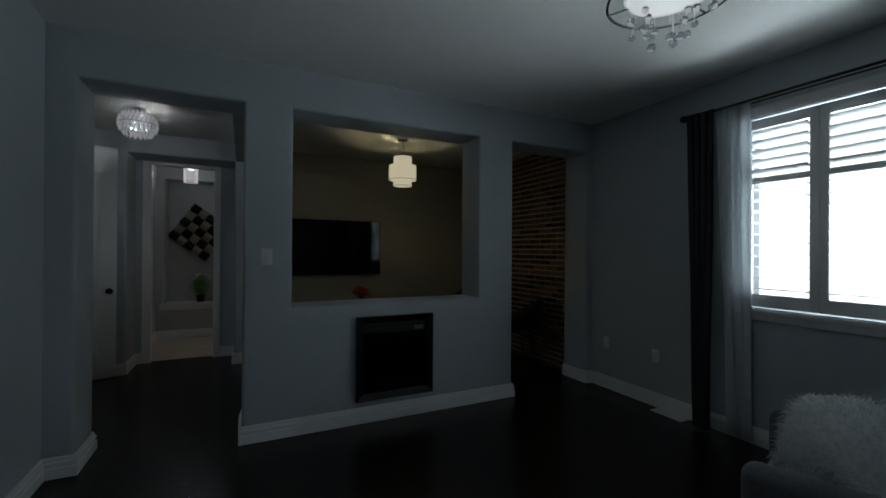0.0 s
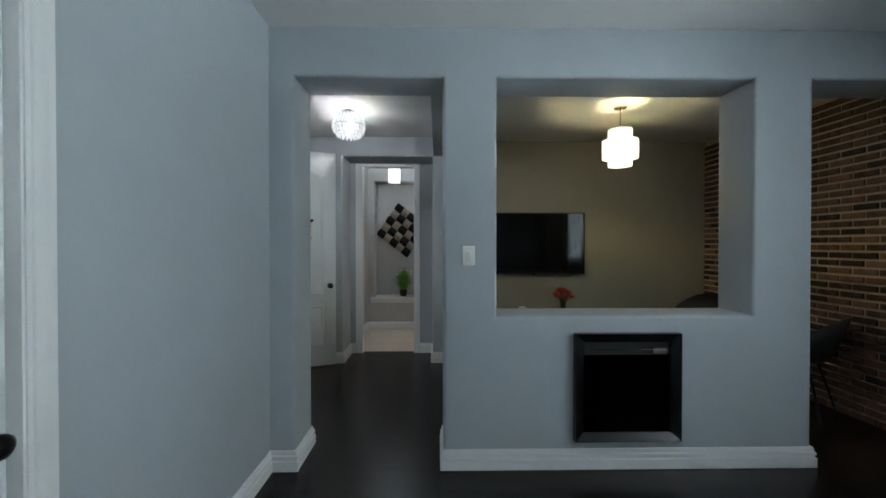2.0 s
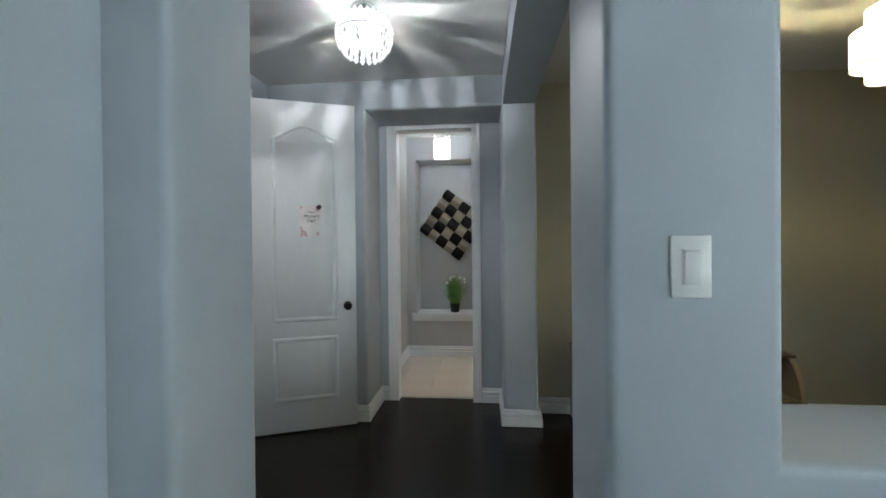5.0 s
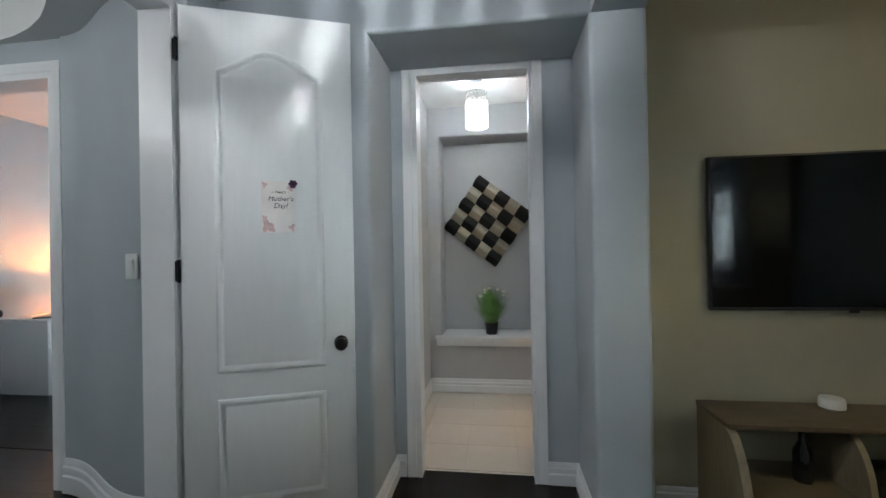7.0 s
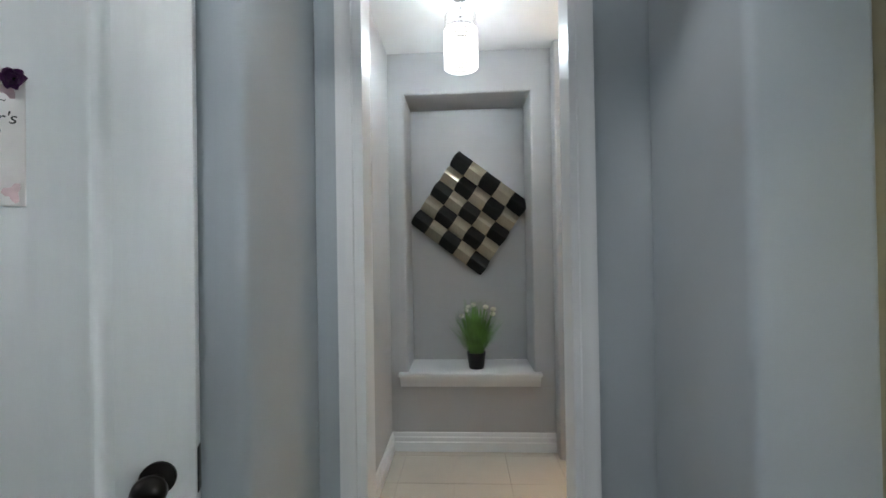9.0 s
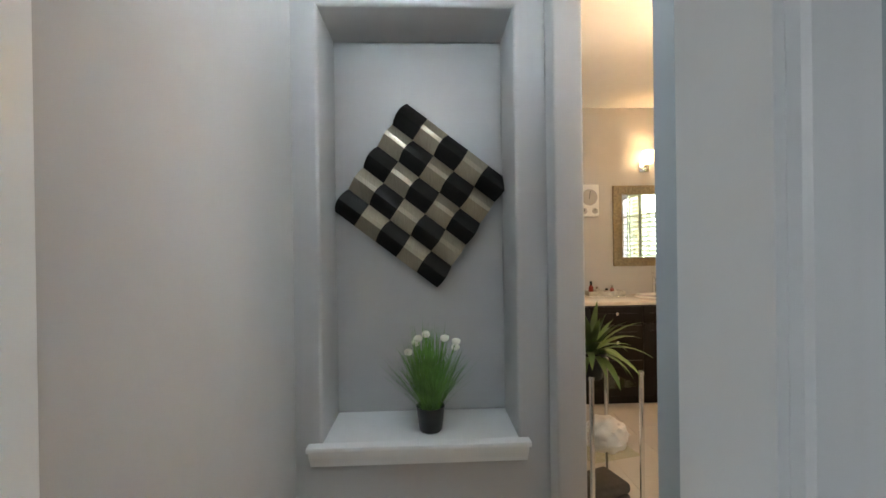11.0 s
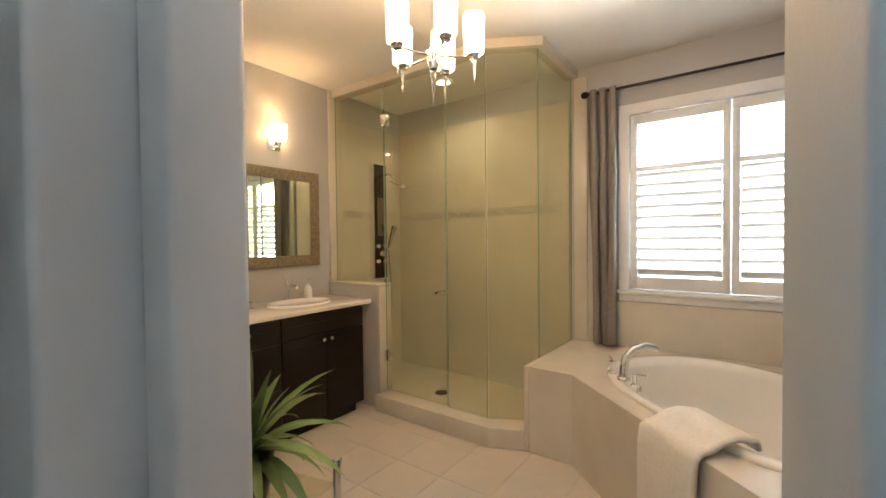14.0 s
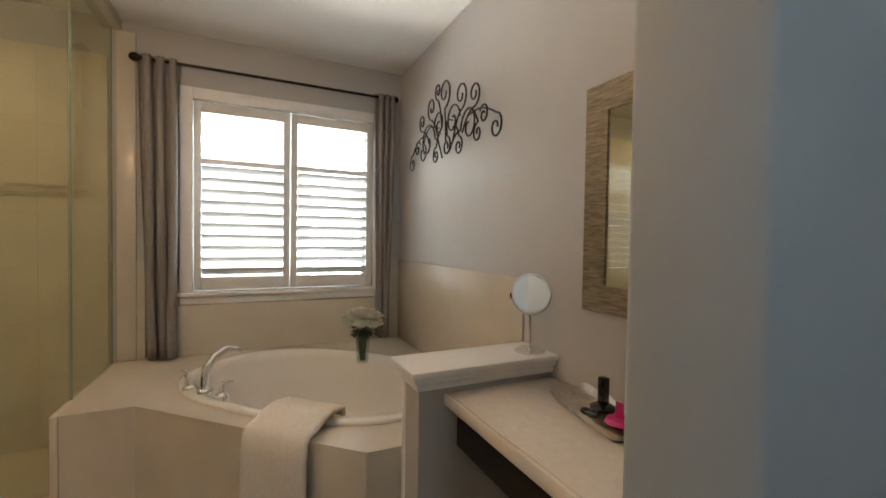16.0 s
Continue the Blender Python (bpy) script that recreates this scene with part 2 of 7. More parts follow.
def bm_wall(axis, c0, c1, us, zs, open_cells, round_=0.0):
    """A wall of thickness c0..c1 along axis 'x' or 'y', cut at us and zs, without the open cells (i, j)."""
    own = bmesh.new()
    grid = {}

    def vert(i, j, k):
        if (i, j, k) not in grid:
            u, z, c = us[i], zs[j], (c0, c1)[k]
            grid[i, j, k] = own.verts.new((u, c, z) if axis == "x" else (c, u, z))
        return grid[i, j, k]

    solid = {(i, j) for i in range(len(us) - 1) for j in range(len(zs) - 1)} - set(open_cells)
    for i, j in solid:
        for k in (0, 1):
            own.faces.new((vert(i, j, k), vert(i + 1, j, k), vert(i + 1, j + 1, k), vert(i, j + 1, k)))
        for (a, b), near in ((((i, j), (i + 1, j)), (i, j - 1)), (((i, j + 1), (i + 1, j + 1)), (i, j + 1)), (((i, j), (i, j + 1)), (i - 1, j)), (((i + 1, j), (i + 1, j + 1)), (i + 1, j))):
            if near not in solid:
                own.faces.new((vert(*a, 0), vert(*b, 0), vert(*b, 1), vert(*a, 1)))
    bmesh.ops.recalc_face_normals(own, faces=own.faces)
    if round_:
        lo_u, hi_u, lo_z, hi_z = us[0], us[-1], zs[0], zs[-1]
        sel = []
        for e in own.edges:
            if len(e.link_faces) == 2 and e.link_faces[0].normal.dot(e.link_faces[1].normal) < 0.3 and e.is_convex:
                mid = (e.verts[0].co + e.verts[1].co) / 2
                if lo_z + 1e-4 < mid.z < hi_z - 1e-4:
                    sel.append(e)
        bmesh.ops.bevel(own, geom=sel, offset=round_, segments=4, affect="EDGES", profile=0.5)
    return own


def bm_sweep(path, profile, closed=False):
    """Sweeps a profile of (out, height) along a flat path of (x, y); 'out' is to the path's right."""
    own = bmesh.new()
    pts = [Vector((x, y, 0)) for x, y in path]
    n = len(pts)
    rings = []
    for i, p in enumerate(pts):
        d0 = (p - pts[i - 1]).normalized() if i or closed else (pts[1] - p).normalized()
        d1 = (pts[(i + 1) % n] - p).normalized() if i < n - 1 or closed else d0
        n0, n1 = Vector((d0.y, -d0.x, 0)), Vector((d1.y, -d1.x, 0))
        nn = (n0 + n1) / max(0.3, 1 + n0.dot(n1))
        rings.append([own.verts.new(p + nn * o + Vector((0, 0, h))) for o, h in profile])
    k = len(profile)
    for a, b in list(zip(rings, rings[1:])) + ([(rings[-1], rings[0])] if closed else []):
        for j in range(k):
            own.faces.new((a[j], a[(j + 1) % k], b[(j + 1) % k], b[j]))
    if not closed:
        own.faces.new(rings[0])
        own.faces.new(rings[-1])
    return own


BASE_PROFILE = [(-0.002, 0.004), (0.021, 0.004), (0.021, 0.064), (0.012, 0.069), (0.012, 0.077), (0.018, 0.081), (0.018, 0.097), (0.010, 0.103), (0.010, 0.114), (0.005, 0.127), (-0.002, 0.129)]


def baseboard(path, label="white painted stepped wooden baseboard along the wall"):
    return struct("baseboard", bm_sweep(path, BASE_PROFILE), M_TRIM, label)


def tall_board(path, label):
    return struct("baseboard", bm_sweep(path, [(o, h * 1.55) for o, h in BASE_PROFILE]), M_TRIM, label)


def casing(name, u0, u1, top, c, axis, side, width=0.072, thick=0.02, label="white painted moulded door casing"):
    """Three mitred boards round an opening u0..u1, standing proud of the plane c towards side (+1 or -1)."""
    own = bmesh.new()
    prof = [(0.0, 0.0), (0.0, 0.55), (0.18, 0.55), (0.24, 0.8), (0.7, 0.8), (0.8, 1.0), (1.0, 1.0), (1.0, 0.0)]
    line = [((u0, 0.004), (-1, 0)), ((u0, top), (-1, 1)), ((u1, top), (1, 1)), ((u1, 0.004), (1, 0))]
    rings = []
    for (u, z), (du, dz) in line:
        ring = []
        for w, t in prof:
            uu, zz, cc = u + du * w * width, z + dz * w * width, c + side * (t * thick - 0.002 * (t == 0))
            ring.append(own.verts.new((uu, cc, zz) if axis == "x" else (cc, uu, zz)))
        rings.append(ring)
    for a, b in zip(rings, rings[1:]):
        for j in range(len(prof)):
            k = (j + 1) % len(prof)
            own.faces.new((a[j], a[k], b[k], b[j]))
    own.faces.new(rings[0])
    own.faces.new(rings[-1])
    return struct(name, own, M_TRIM, label)


# ---------------------------------------------------------------- the setting
H = 2.72            # ceiling
HEAD = 2.42         # heads of the openings
Y1, Y1B = 4.18, 4.52    # wall with the pass-through
LX, RX = -0.62, 3.77    # living room's side walls

struct("wall_pass_through", bm_wall("x", Y1, Y1B, [LX - 0.1, -0.468, 0.445, 0.773, 2.378, 2.75, 3.69, RX + 0.1], [0, 0.95, HEAD, H],
       [(1, 0), (1, 1), (3, 1), (5, 0), (5, 1)], 0.024), M_WALL, "grey-blue painted thick partition wall with rounded corners and three openings")
struct("wall_living_left", bm_wall("y", LX - 0.12, LX, [-1.6, 1.86, 2.68, Y1 - 0.002], [0, HEAD, H], [(1, 0)]), M_WALL, "grey-blue painted plain wall beside the door")
struct("wall_living_right", bm_wall("y", RX, RX + 0.22, [-1.6, 0.94, 2.73, Y1 - 0.002], [0, 0.98, 2.35, H], [(1, 1)]), M_WALL, "grey-blue painted wall with the shuttered window")
struct("wall_living_back", bm_box(LX - 0.12, RX + 0.22, -1.75, -1.602, 0, H), M_WALL, "grey-blue painted plain wall")
struct("floor", bm_box(-6.6, 4.1, -1.8, 7.02, -0.2, -0.012), M_GAP, "dark espresso hardwood floor of narrow planks")
struct("ceiling_living", bm_box(LX - 0.12, RX + 0.22, -1.75, Y1, H, H + 0.15), M_CEIL, "white painted plain ceiling")
# dining side
TY = 6.77
struct("wall_television", bm_box(0.62, RX, TY, TY + 0.025, 0, H), M_TAN, "khaki painted wall behind the television")
M_MORTAR = mat("mortar", (0.52, 0.42, 0.30), 0.9, vary=0.12, bump=0.5, bump_scale=60)
struct("wall_brick_backing", bm_box(RX, RX + 0.12, Y1B, TY + 0.14, 0, H), M_MORTAR, "beige mortar bed of the brick veneer wall")
RY, RYB, PW_ = 6.50, 6.955, 0.11    # recess front and back
struct("ceiling_dining", bm_box(0.36, RX + 0.12, Y1B, TY + 0.024, 2.68, H + 0.15), M_CEIL, "white painted plain ceiling")
struct("ceiling_hall", bm_box(-1.50, 0.36, Y1B, RY, 2.66, H + 0.15), M_CEIL, "white painted plain hall ceiling")
struct("beam", bm_box(0.362, 0.60, Y1B, RY, HEAD + 0.015, H), M_WALL, "grey-blue painted dropped beam between hall and dining room")
struct("pier", bm_box(0.58, 0.619, RY + 0.03, TY + 0.02, 0, H), M_TAN, "khaki painted side of the wall end")
struct("wall_recess", bm_wall("x", RY, RYB, [-1.70, -0.70, 0.355, 0.61], [0, 2.43, H], [(1, 0)], 0.024), M_WALL, "grey-blue painted wall with a square recess and rounded corners")
struct("wall_recess_back", bm_wall("x", RYB, RYB + PW_, [-0.90, -0.572, 0.134, 0.61], [0, 2.425, H], [(1, 0)]), M_WALL, "grey-blue painted wall round the cased opening")
casing("trim_passage", -0.567, 0.119, 2.42, RYB, "x", -1, width=0.066)
casing("trim_passage_inside", -0.567, 0.119, 2.42, RYB + PW_, "x", 1, thick=0.014)
jamb = bm_box(-0.570, -0.548, RYB - 0.01, RYB + PW_ + 0.004, 0, 2.42)
bm_box(0.110, 0.132, RYB - 0.01, RYB + PW_ + 0.004, 0, 2.42, bm=jamb)
bm_box(-0.548, 0.110, RYB - 0.01, RYB + PW_ + 0.004, 2.395, 2.42, bm=jamb)
struct("door_lining", jamb, M_TRIM, "white painted wooden lining of the cased opening")
# hall's left wall with the white door's frame
HX = -1.50
JY = 6.19
struct("wall_hall_left", bm_wall("y", HX - 0.14, HX, [Y1B, 5.22, JY, RY], [0, 2.47, H], [(1, 0)]), M_WALL, "grey-blue painted hall wall with the doorway")
casing("trim_hall_door", 5.225, JY - 0.005, 2.465, HX, "y", 1)
casing("trim_hall_door_far_side", 5.225, JY - 0.005, 2.465, HX - 0.14, "y", -1)
jamb = bm_box(HX - 0.15, HX + 0.01, JY - 0.024, JY - 0.002, 0, 2.465)
bm_box(HX - 0.15, HX + 0.01, 5.222, 5.244, 0, 2.465, bm=jamb)
bm_box(HX - 0.15, HX + 0.01, 5.244, JY - 0.024, 2.443, 2.465, bm=jamb)
struct("door_lining", jamb, M_TRIM, "white painted wooden lining of the hall doorway")
struct("wall_hall_near", bm_box(HX - 0.14, LX - 0.1, Y1B - 0.14, Y1B, 0, H), M_WALL, "grey-blue painted plain wall")

# landing beyond the doorway: curved wall, oval ceiling tray, far doorway
curve = [(-1.64, 6.29), (-1.78, 6.29)] + [(-1.78 - 0.78 * s, 6.29 + 0.30 * (3 * s * s - 2 * s * s * s)) for s in [i / 14 for i in range(1, 15)]]
struct("wall_landing_curved", bm_prism(curve + [(curve[-1][0], 6.81), (curve[0][0], 6.81)], 0, 2.62), M_WALL, "grey-blue painted wall curving towards the study door", 50)
tall_board(list(reversed(curve)), "tall white baseboard bent along the curved wall")
struct("wall_landing_study", bm_wall("x", 6.61, 6.75, [-5.9, -3.35, -2.635, -2.561], [0, 2.42, 2.9], [(1, 0)]), M_WALL, "grey-blue painted wall with the study doorway")
casing("trim_study", -3.345, -2.64, 2.415, 6.61, "x", -1)
jamb = bm_box(-3.352, -3.33, 6.60, 6.76, 0, 2.415)
bm_box(-2.655, -2.633, 6.60, 6.76, 0, 2.415, bm=jamb)
bm_box(-3.33, -2.655, 6.60, 6.76, 2.393, 2.415, bm=jamb)
struct("door_lining", jamb, M_TRIM, "white painted wooden lining of the study doorway")
struct("wall_landing_left", bm_box(-6.0, -5.9, 3.0, 6.75, 0, 2.9), M_WALL, "grey-blue painted plain wall")
struct("wall_landing_near", bm_box(-6.0, HX - 0.14, 3.0, 3.12, 0, 2.9), M_WALL, "grey-blue painted plain wall")
struct("wall_landing_right", bm_box(HX - 0.14, HX - 0.02, 3.0, Y1B - 0.142, 0, 2.9), M_WALL, "grey-blue painted plain wall")
sof = bmesh.new()
cx, cy, ax_, ay_ = -3.2, 5.19, 1.5, 1.4
ring_i = [sof.verts.new((cx + ax_ * math.cos(math.tau * i / 48), cy + ay_ * math.sin(math.tau * i / 48), 2.62)) for i in range(48)]
ring_u = [sof.verts.new((v.co.x, v.co.y, 2.86)) for v in ring_i]
rect = []
for v in ring_i:
    dx, dy = v.co.x - cx, v.co.y - cy
    k = min((2.8 if dx < 0 else 1.56) / max(1e-6, abs(dx)), (1.62 if dy > 0 else 2.07) / max(1e-6, abs(dy)))
    rect.append(sof.verts.new((cx + dx * k, cy + dy * k, 2.62)))
for i in range(48):
    j = (i + 1) % 48
    sof.faces.new((ring_i[i], ring_i[j], rect[j], rect[i]))
    sof.faces.new((ring_i[i], ring_u[i], ring_u[j], ring_i[j]))
sof.faces.new(ring_u)
struct("ceiling_landing", sof, M_CEIL, "painted ceiling with a raised oval tray", 30)
struct("ceiling_landing_slab", bm_box(-6.0, HX - 0.14, 3.0, 6.75, 2.9, 3.0), M_CEIL, "white painted plain ceiling")
# study
struct("floor_study", bm_box(-6.6, -1.6, 7.02, 10.2, -0.2, -0.012), M_GAP, "dark espresso hardwood floor")
# The opening in the back wall is added to admit the study fill.
struct("wall_study_back", bm_wall("x", 10.0, 10.12, [-5.3, -4.05, -2.75, -1.6], [0, 0.95, 2.2, 2.8], [(1, 1)]), M_WALL, "pale grey painted wall with an unseen opening added for the fill light")
struct("wall_study_left", bm_box(-5.16, -5.04, 6.75, 10.0, 0, 2.8), M_WALL, "pale grey painted wall behind the desk")
struct("wall_study_right", bm_box(-1.7, -1.58, 6.82, 10.12, 0, 2.8), M_WALL, "pale grey painted plain wall")
struct("ceiling_study", bm_box(-5.26, -1.58, 6.75, 10.12, 2.8, 2.9), M_CEIL, "white painted plain ceiling")

# passage with the niche
BXI, BX = 0.37, 0.495
NY, NB = 8.445, 8.785
PL = -0.737
struct("wall_passage_left", bm_box(PL - 0.14, PL, RYB + PW_, NY, 0, H), M_BATHWALL, "pale taupe painted plain wall")
NL, NR, NZ0, NZ1 = -0.622, 0.235, 0.53, 2.435
struct("wall_niche", bm_wall("x", NY, NB, [PL - 0.14, NL, NR, BX], [0, NZ0, NZ1, H], [(1, 1)], 0.020), M_BATHWALL, "taupe-grey painted wall with a deep display niche")
struct("wall_niche_back", bm_box(PL - 0.14, BX, NB, NB + 0.12, 0, H), M_BATHWALL, "taupe-grey painted back of the niche")
struct("ceiling_passage", bm_box(PL - 0.14, BX, RYB + PW_, NB + 0.12, H, H + 0.15), M_CEIL, "white painted plain ceiling")
struct("wall_bath_left", bm_prism([(BXI, RYB + PW_ + 0.002), (BX, RYB + PW_ + 0.002), (BX, 7.602), (BXI, 7.578)], 0, H - 0.002, 0.008, seg=3), M_WALL, "grey-blue painted wall beside the full-height bathroom opening")
struct("wall_bath_left_stub", bm_box(BXI, BX, 8.323, NY - 0.002, 0, H - 0.002, 0.012, seg=3), M_BATHWALL, "taupe painted wall end beside the niche")
struct("wall_bath_left_far", bm_box(BXI, BX, NB + 0.122, 10.67, 0, H), M_BATHWALL, "taupe painted plain wall")
struct("floor_tiled", bm_box(PL - 0.1, 3.70, 7.02, 10.8, -0.2, -0.006), M_GROUT, "cream porcelain tile floor with thin grout joints")
# bathroom shell
VY, WX, SY = 10.62, 3.44, 6.83
struct("wall_vanity", bm_box(BXI, WX + 0.2, VY, VY + 0.12, 0, H), M_BATHWALL, "warm taupe painted wall behind the vanity")
struct("wall_bath_window", bm_wall("y", WX, WX + 0.2, [SY - 0.022, 7.06, 8.31, VY], [0, 0.986, 2.291, H], [(1, 1)]), M_BATHWALL, "warm taupe painted wall with the shuttered window")
struct("wall_bath_right", bm_box(BX, WX, SY - 0.022, SY, 0, H), M_BATHWALL, "taupe-grey painted wall above the tub")
struct("ceiling_bath", bm_box(BX, WX + 0.2, SY - 0.022, VY + 0.12, H, H + 0.15), M_CEIL, "white painted plain ceiling")

# baseboards
baseboard([(LX, 2.76), (LX, Y1), (-0.468, Y1), (-0.468, Y1B), (LX, Y1B)])
baseboard([(0.445, Y1B), (0.445, Y1), (2.75, Y1), (2.75, Y1B)])
baseboard([(3.69, Y1B), (3.69, Y1), (RX, Y1), (RX, -1.6)])
baseboard([(LX, -1.6), (LX, 1.78)])
baseboard([(HX, 6.28), (HX, RY), (-0.70, RY), (-0.70, RYB), (-0.642, RYB)])
baseboard([(0.188, RYB), (0.355, RYB), (0.355, RY), (0.618, RY), (0.618, TY), (RX, TY)])
baseboard([(-0.642, RYB + PW_), (PL, RYB + PW_), (PL, NY), (BXI, NY)])
baseboard([(BX, NB + 0.13), (BX, VY), (1.0, VY)])

# ---------------------------------------------------------------- windows, shutters, curtains
M_SKYCARD = mat("bright_overcast_sky", (0.9, 0.95, 1.0), 1.0, vary=0.01, emit=14.0, emit_colour=(0.93, 0.97, 1.0))
M_SHUTTER = mat("white_shutter_paint", (0.74, 0.75, 0.76), 0.35, vary=0.02, bump=0.04)
M_DARKCLOTH = mat("charcoal_curtain_cloth", (0.018, 0.018, 0.022), 0.85, vary=0.2, grain=60, bump=0.4, bump_scale=500)
M_GREYCLOTH = mat("silver_grey_curtain_cloth", (0.24, 0.22, 0.21), 0.45, vary=0.08, grain=40, bump=0.25, bump_scale=400)


def sheer_mat():
    m = mat("white_sheer_cloth", (0.82, 0.84, 0.87), 0.9, vary=0.04, bump=0.3, bump_scale=600)
    nt = m.node_tree
    tr = nt.nodes.new("ShaderNodeBsdfTranslucent")
    tr.inputs[0].default_value = (0.8, 0.83, 0.86, 1)
    mx = nt.nodes.new("ShaderNodeMixShader")
    mx.inputs[0].default_value = 0.6
    nt.links.new(nt.nodes["Principled BSDF"].outputs[0], mx.inputs[1])
    nt.links.new(tr.outputs[0], mx.inputs[2])
    nt.links.new(mx.outputs[0], nt.nodes["Material Output"].inputs[0])
    return m


M_SHEER = sheer_mat()


def louvre(parent, y0, y1, z, x, tilt, depth=0.085):
    """One slat along y: a lens-shaped blade turned about its own length."""
    bm = bmesh.new()
    n = 8
    sec = [(0.5 * depth * math.cos(math.tau * i / n), 0.006 * math.sin(math.tau * i / n)) for i in range(n)]
    c, s = math.cos(radians(tilt)), math.sin(radians(tilt))
    ends = []
    for y in (y0, y1):
        ends.append([bm.verts.new((x + a * c - b * s, y, z + a * s + b * c)) for a, b in sec])
    for i in range(n):
        bm.faces.new((ends[0][i], ends[0][(i + 1) % n], ends[1][(i + 1) % n], ends[1][i]))
    bm.faces.new(ends[0])
    bm.faces.new(ends[1])
    return part("slat", bm, M_SHUTTER, parent, smooth=60)


def shutter(x, y0, y1, z0, z1, rail, tilt_top, tilt_low, label, group):
    """A shutter leaf in the plane x with stiles, rails and two banks of slats."""
    t = thing("shutter", (x, (y0 + y1) / 2, z0), label, "window shutter", group)
    ox, oy, oz = x, (y0 + y1) / 2, z0
    a, b = y0 - oy, y1 - oy
    h = z1 - z0
    r = rail - z0
    for name, box in (("stile", (a, a + 0.05, 0, h)), ("stile", (b - 0.05, b, 0, h)), ("rail", (a + 0.05, b - 0.05, 0, 0.09)), ("rail", (a + 0.05, b - 0.05, r - 0.022, r + 0.022)), ("rail", (a + 0.05, b - 0.05, h - 0.07, h))):
        part(name, bm_box(-0.014, 0.014, *box, 0.003), M_SHUTTER, t)
    for lo, hi, tilt in ((0.09, r - 0.022, tilt_low), (r + 0.022, h - 0.07, tilt_top)):
        n = max(1, round((hi - lo) / 0.076))
        for i in range(n):
            louvre(t, a + 0.052, b - 0.052, lo + (i + 0.5) * (hi - lo) / n, 0, tilt)
    return t


def window_unit(name, x, y0, y1, z0, z1, mid, label):
    """Frame, sash bars and panes set deep in the wall, and an inside trim with a sill."""
    w = tagged(new(name), label, "", "", "structure")
    xo = x + 0.14
    for n_, b in (("window_frame", (y0, y0 + 0.05, z0, z1)), ("window_frame", (y1 - 0.05, y1, z0, z1)), ("window_frame", (y0 + 0.05, y1 - 0.05, z0, z0 + 0.05)), ("window_frame", (y0 + 0.05, y1 - 0.05, z1 - 0.05, z1)), ("window_frame", ((y0 + y1) / 2 - 0.03, (y0 + y1) / 2 + 0.03, z0 + 0.05, z1 - 0.05))):
        part(n_, bm_box(xo, xo + 0.05, *b, 0.004), M_TRIM, w)
    for a, b in ((y0 + 0.05, (y0 + y1) / 2 - 0.03), ((y0 + y1) / 2 + 0.03, y1 - 0.05)):
        g = part("pane", bm_box(xo + 0.02, xo + 0.026, a, b, z0 + 0.05, z1 - 0.05), M_GLASS, w)
        g.visible_shadow = False
    for n_, b in (("window_trim", (y0 - 0.075, y0, z0 - 0.005, z1 + 0.075)), ("window_trim", (y1, y1 + 0.075, z0 - 0.005, z1 + 0.075)), ("window_trim", (y0, y1, z1, z1 + 0.075))):
        part(n_, bm_box(x - 0.022, x - 0.001, *b, 0.005), M_TRIM, w)
    part("window_sill", bm_box(x - 0.05, x + 0.13, y0 - 0.09, y1 + 0.09, z0 - 0.03, z0 - 0.004, 0.008), M_TRIM, w)
    part("window_apron", bm_box(x - 0.02, x - 0.001, y0 - 0.075, y1 + 0.075, z0 - 0.085, z0 - 0.032, 0.006), M_TRIM, w)
    return w


def curtain(name, x, y0, y1, z0, z1, folds, depth, material, label, group, flare=0.0, lean=0.0):
    """A hanging panel with rounded folds, gathered at the head and a little wider below."""
    bm = bmesh.new()
    nu, nv = folds * 10, 14
    rows = []
    for j in range(nv + 1):
        v = j / nv
        z = z1 + (z0 - z1) * v
        row = []
        for i in range(nu + 1):
            u = i / nu
            ph = math.tau * folds * u
            amp = depth * (0.75 + 0.35 * v + 0.15 * math.sin(5 * u + 3 * v))
            yy = y0 + (y1 - y0) * u + (u - 0.5) * flare * v + 0.008 * math.sin(7 * v + 9 * u) * v + lean * v
            row.append(bm.verts.new((x + amp * math.sin(ph + 0.5 * math.sin(2 * v)), yy + 0.35 * amp * math.sin(2 * ph), z + 0.004 * math.sin(ph))))
        rows.append(row)
    for a, b in zip(rows, rows[1:]):
        for i in range(nu):
            bm.faces.new((a[i], a[i + 1], b[i + 1], b[i]))
    ob = solo(name, bm, material, label, "curtain", group, smooth=80)
    sol = ob.modifiers.new("thick", "SOLIDIFY")
    sol.thickness = 0.004
    return ob


# living room window
struct("backdrop", bm_box(7.5, 7.55, -3.5, 7.0, -2, 7), M_SKYCARD, "bright white overcast sky outside the living room window")
window_unit("window_1", RX, 0.94, 2.73, 0.98, 2.35, 0, "wide white window with glass panes and a moulded sill")
for k in range(4):
    a = 0.945 + k * 0.445
    shutter(RX + 0.03, a, a + 0.4425, 0.99, 2.34, 1.90, -30, -8, "white louvred window shutter leaf with open slats", "living room shutters")

# drapery rods
def rod(name, p0, p1, r, label, finial=0.03):
    t = thing(name, p0, label, "curtain rod")
    d = Vector(p1) - Vector(p0)
    part("pole", bm_tube([(0, 0, 0), tuple(d)], r, 10), M_BRONZE, t)
    for e in (Vector((0, 0, 0)), d):
        part("finial", bm_ball(finial, tuple(e), scale=(1, 1.1, 1)), M_BRONZE, t)
    for f in (0.06, 0.94):
        q = d * f
        part("bracket", bm_tube([tuple(q), (q.x + 0.05, q.y, q.z - 0.01), (q.x + abs(rod_gap), q.y, q.z - 0.03)], 0.006, 6), M_BRONZE, t)
    return t


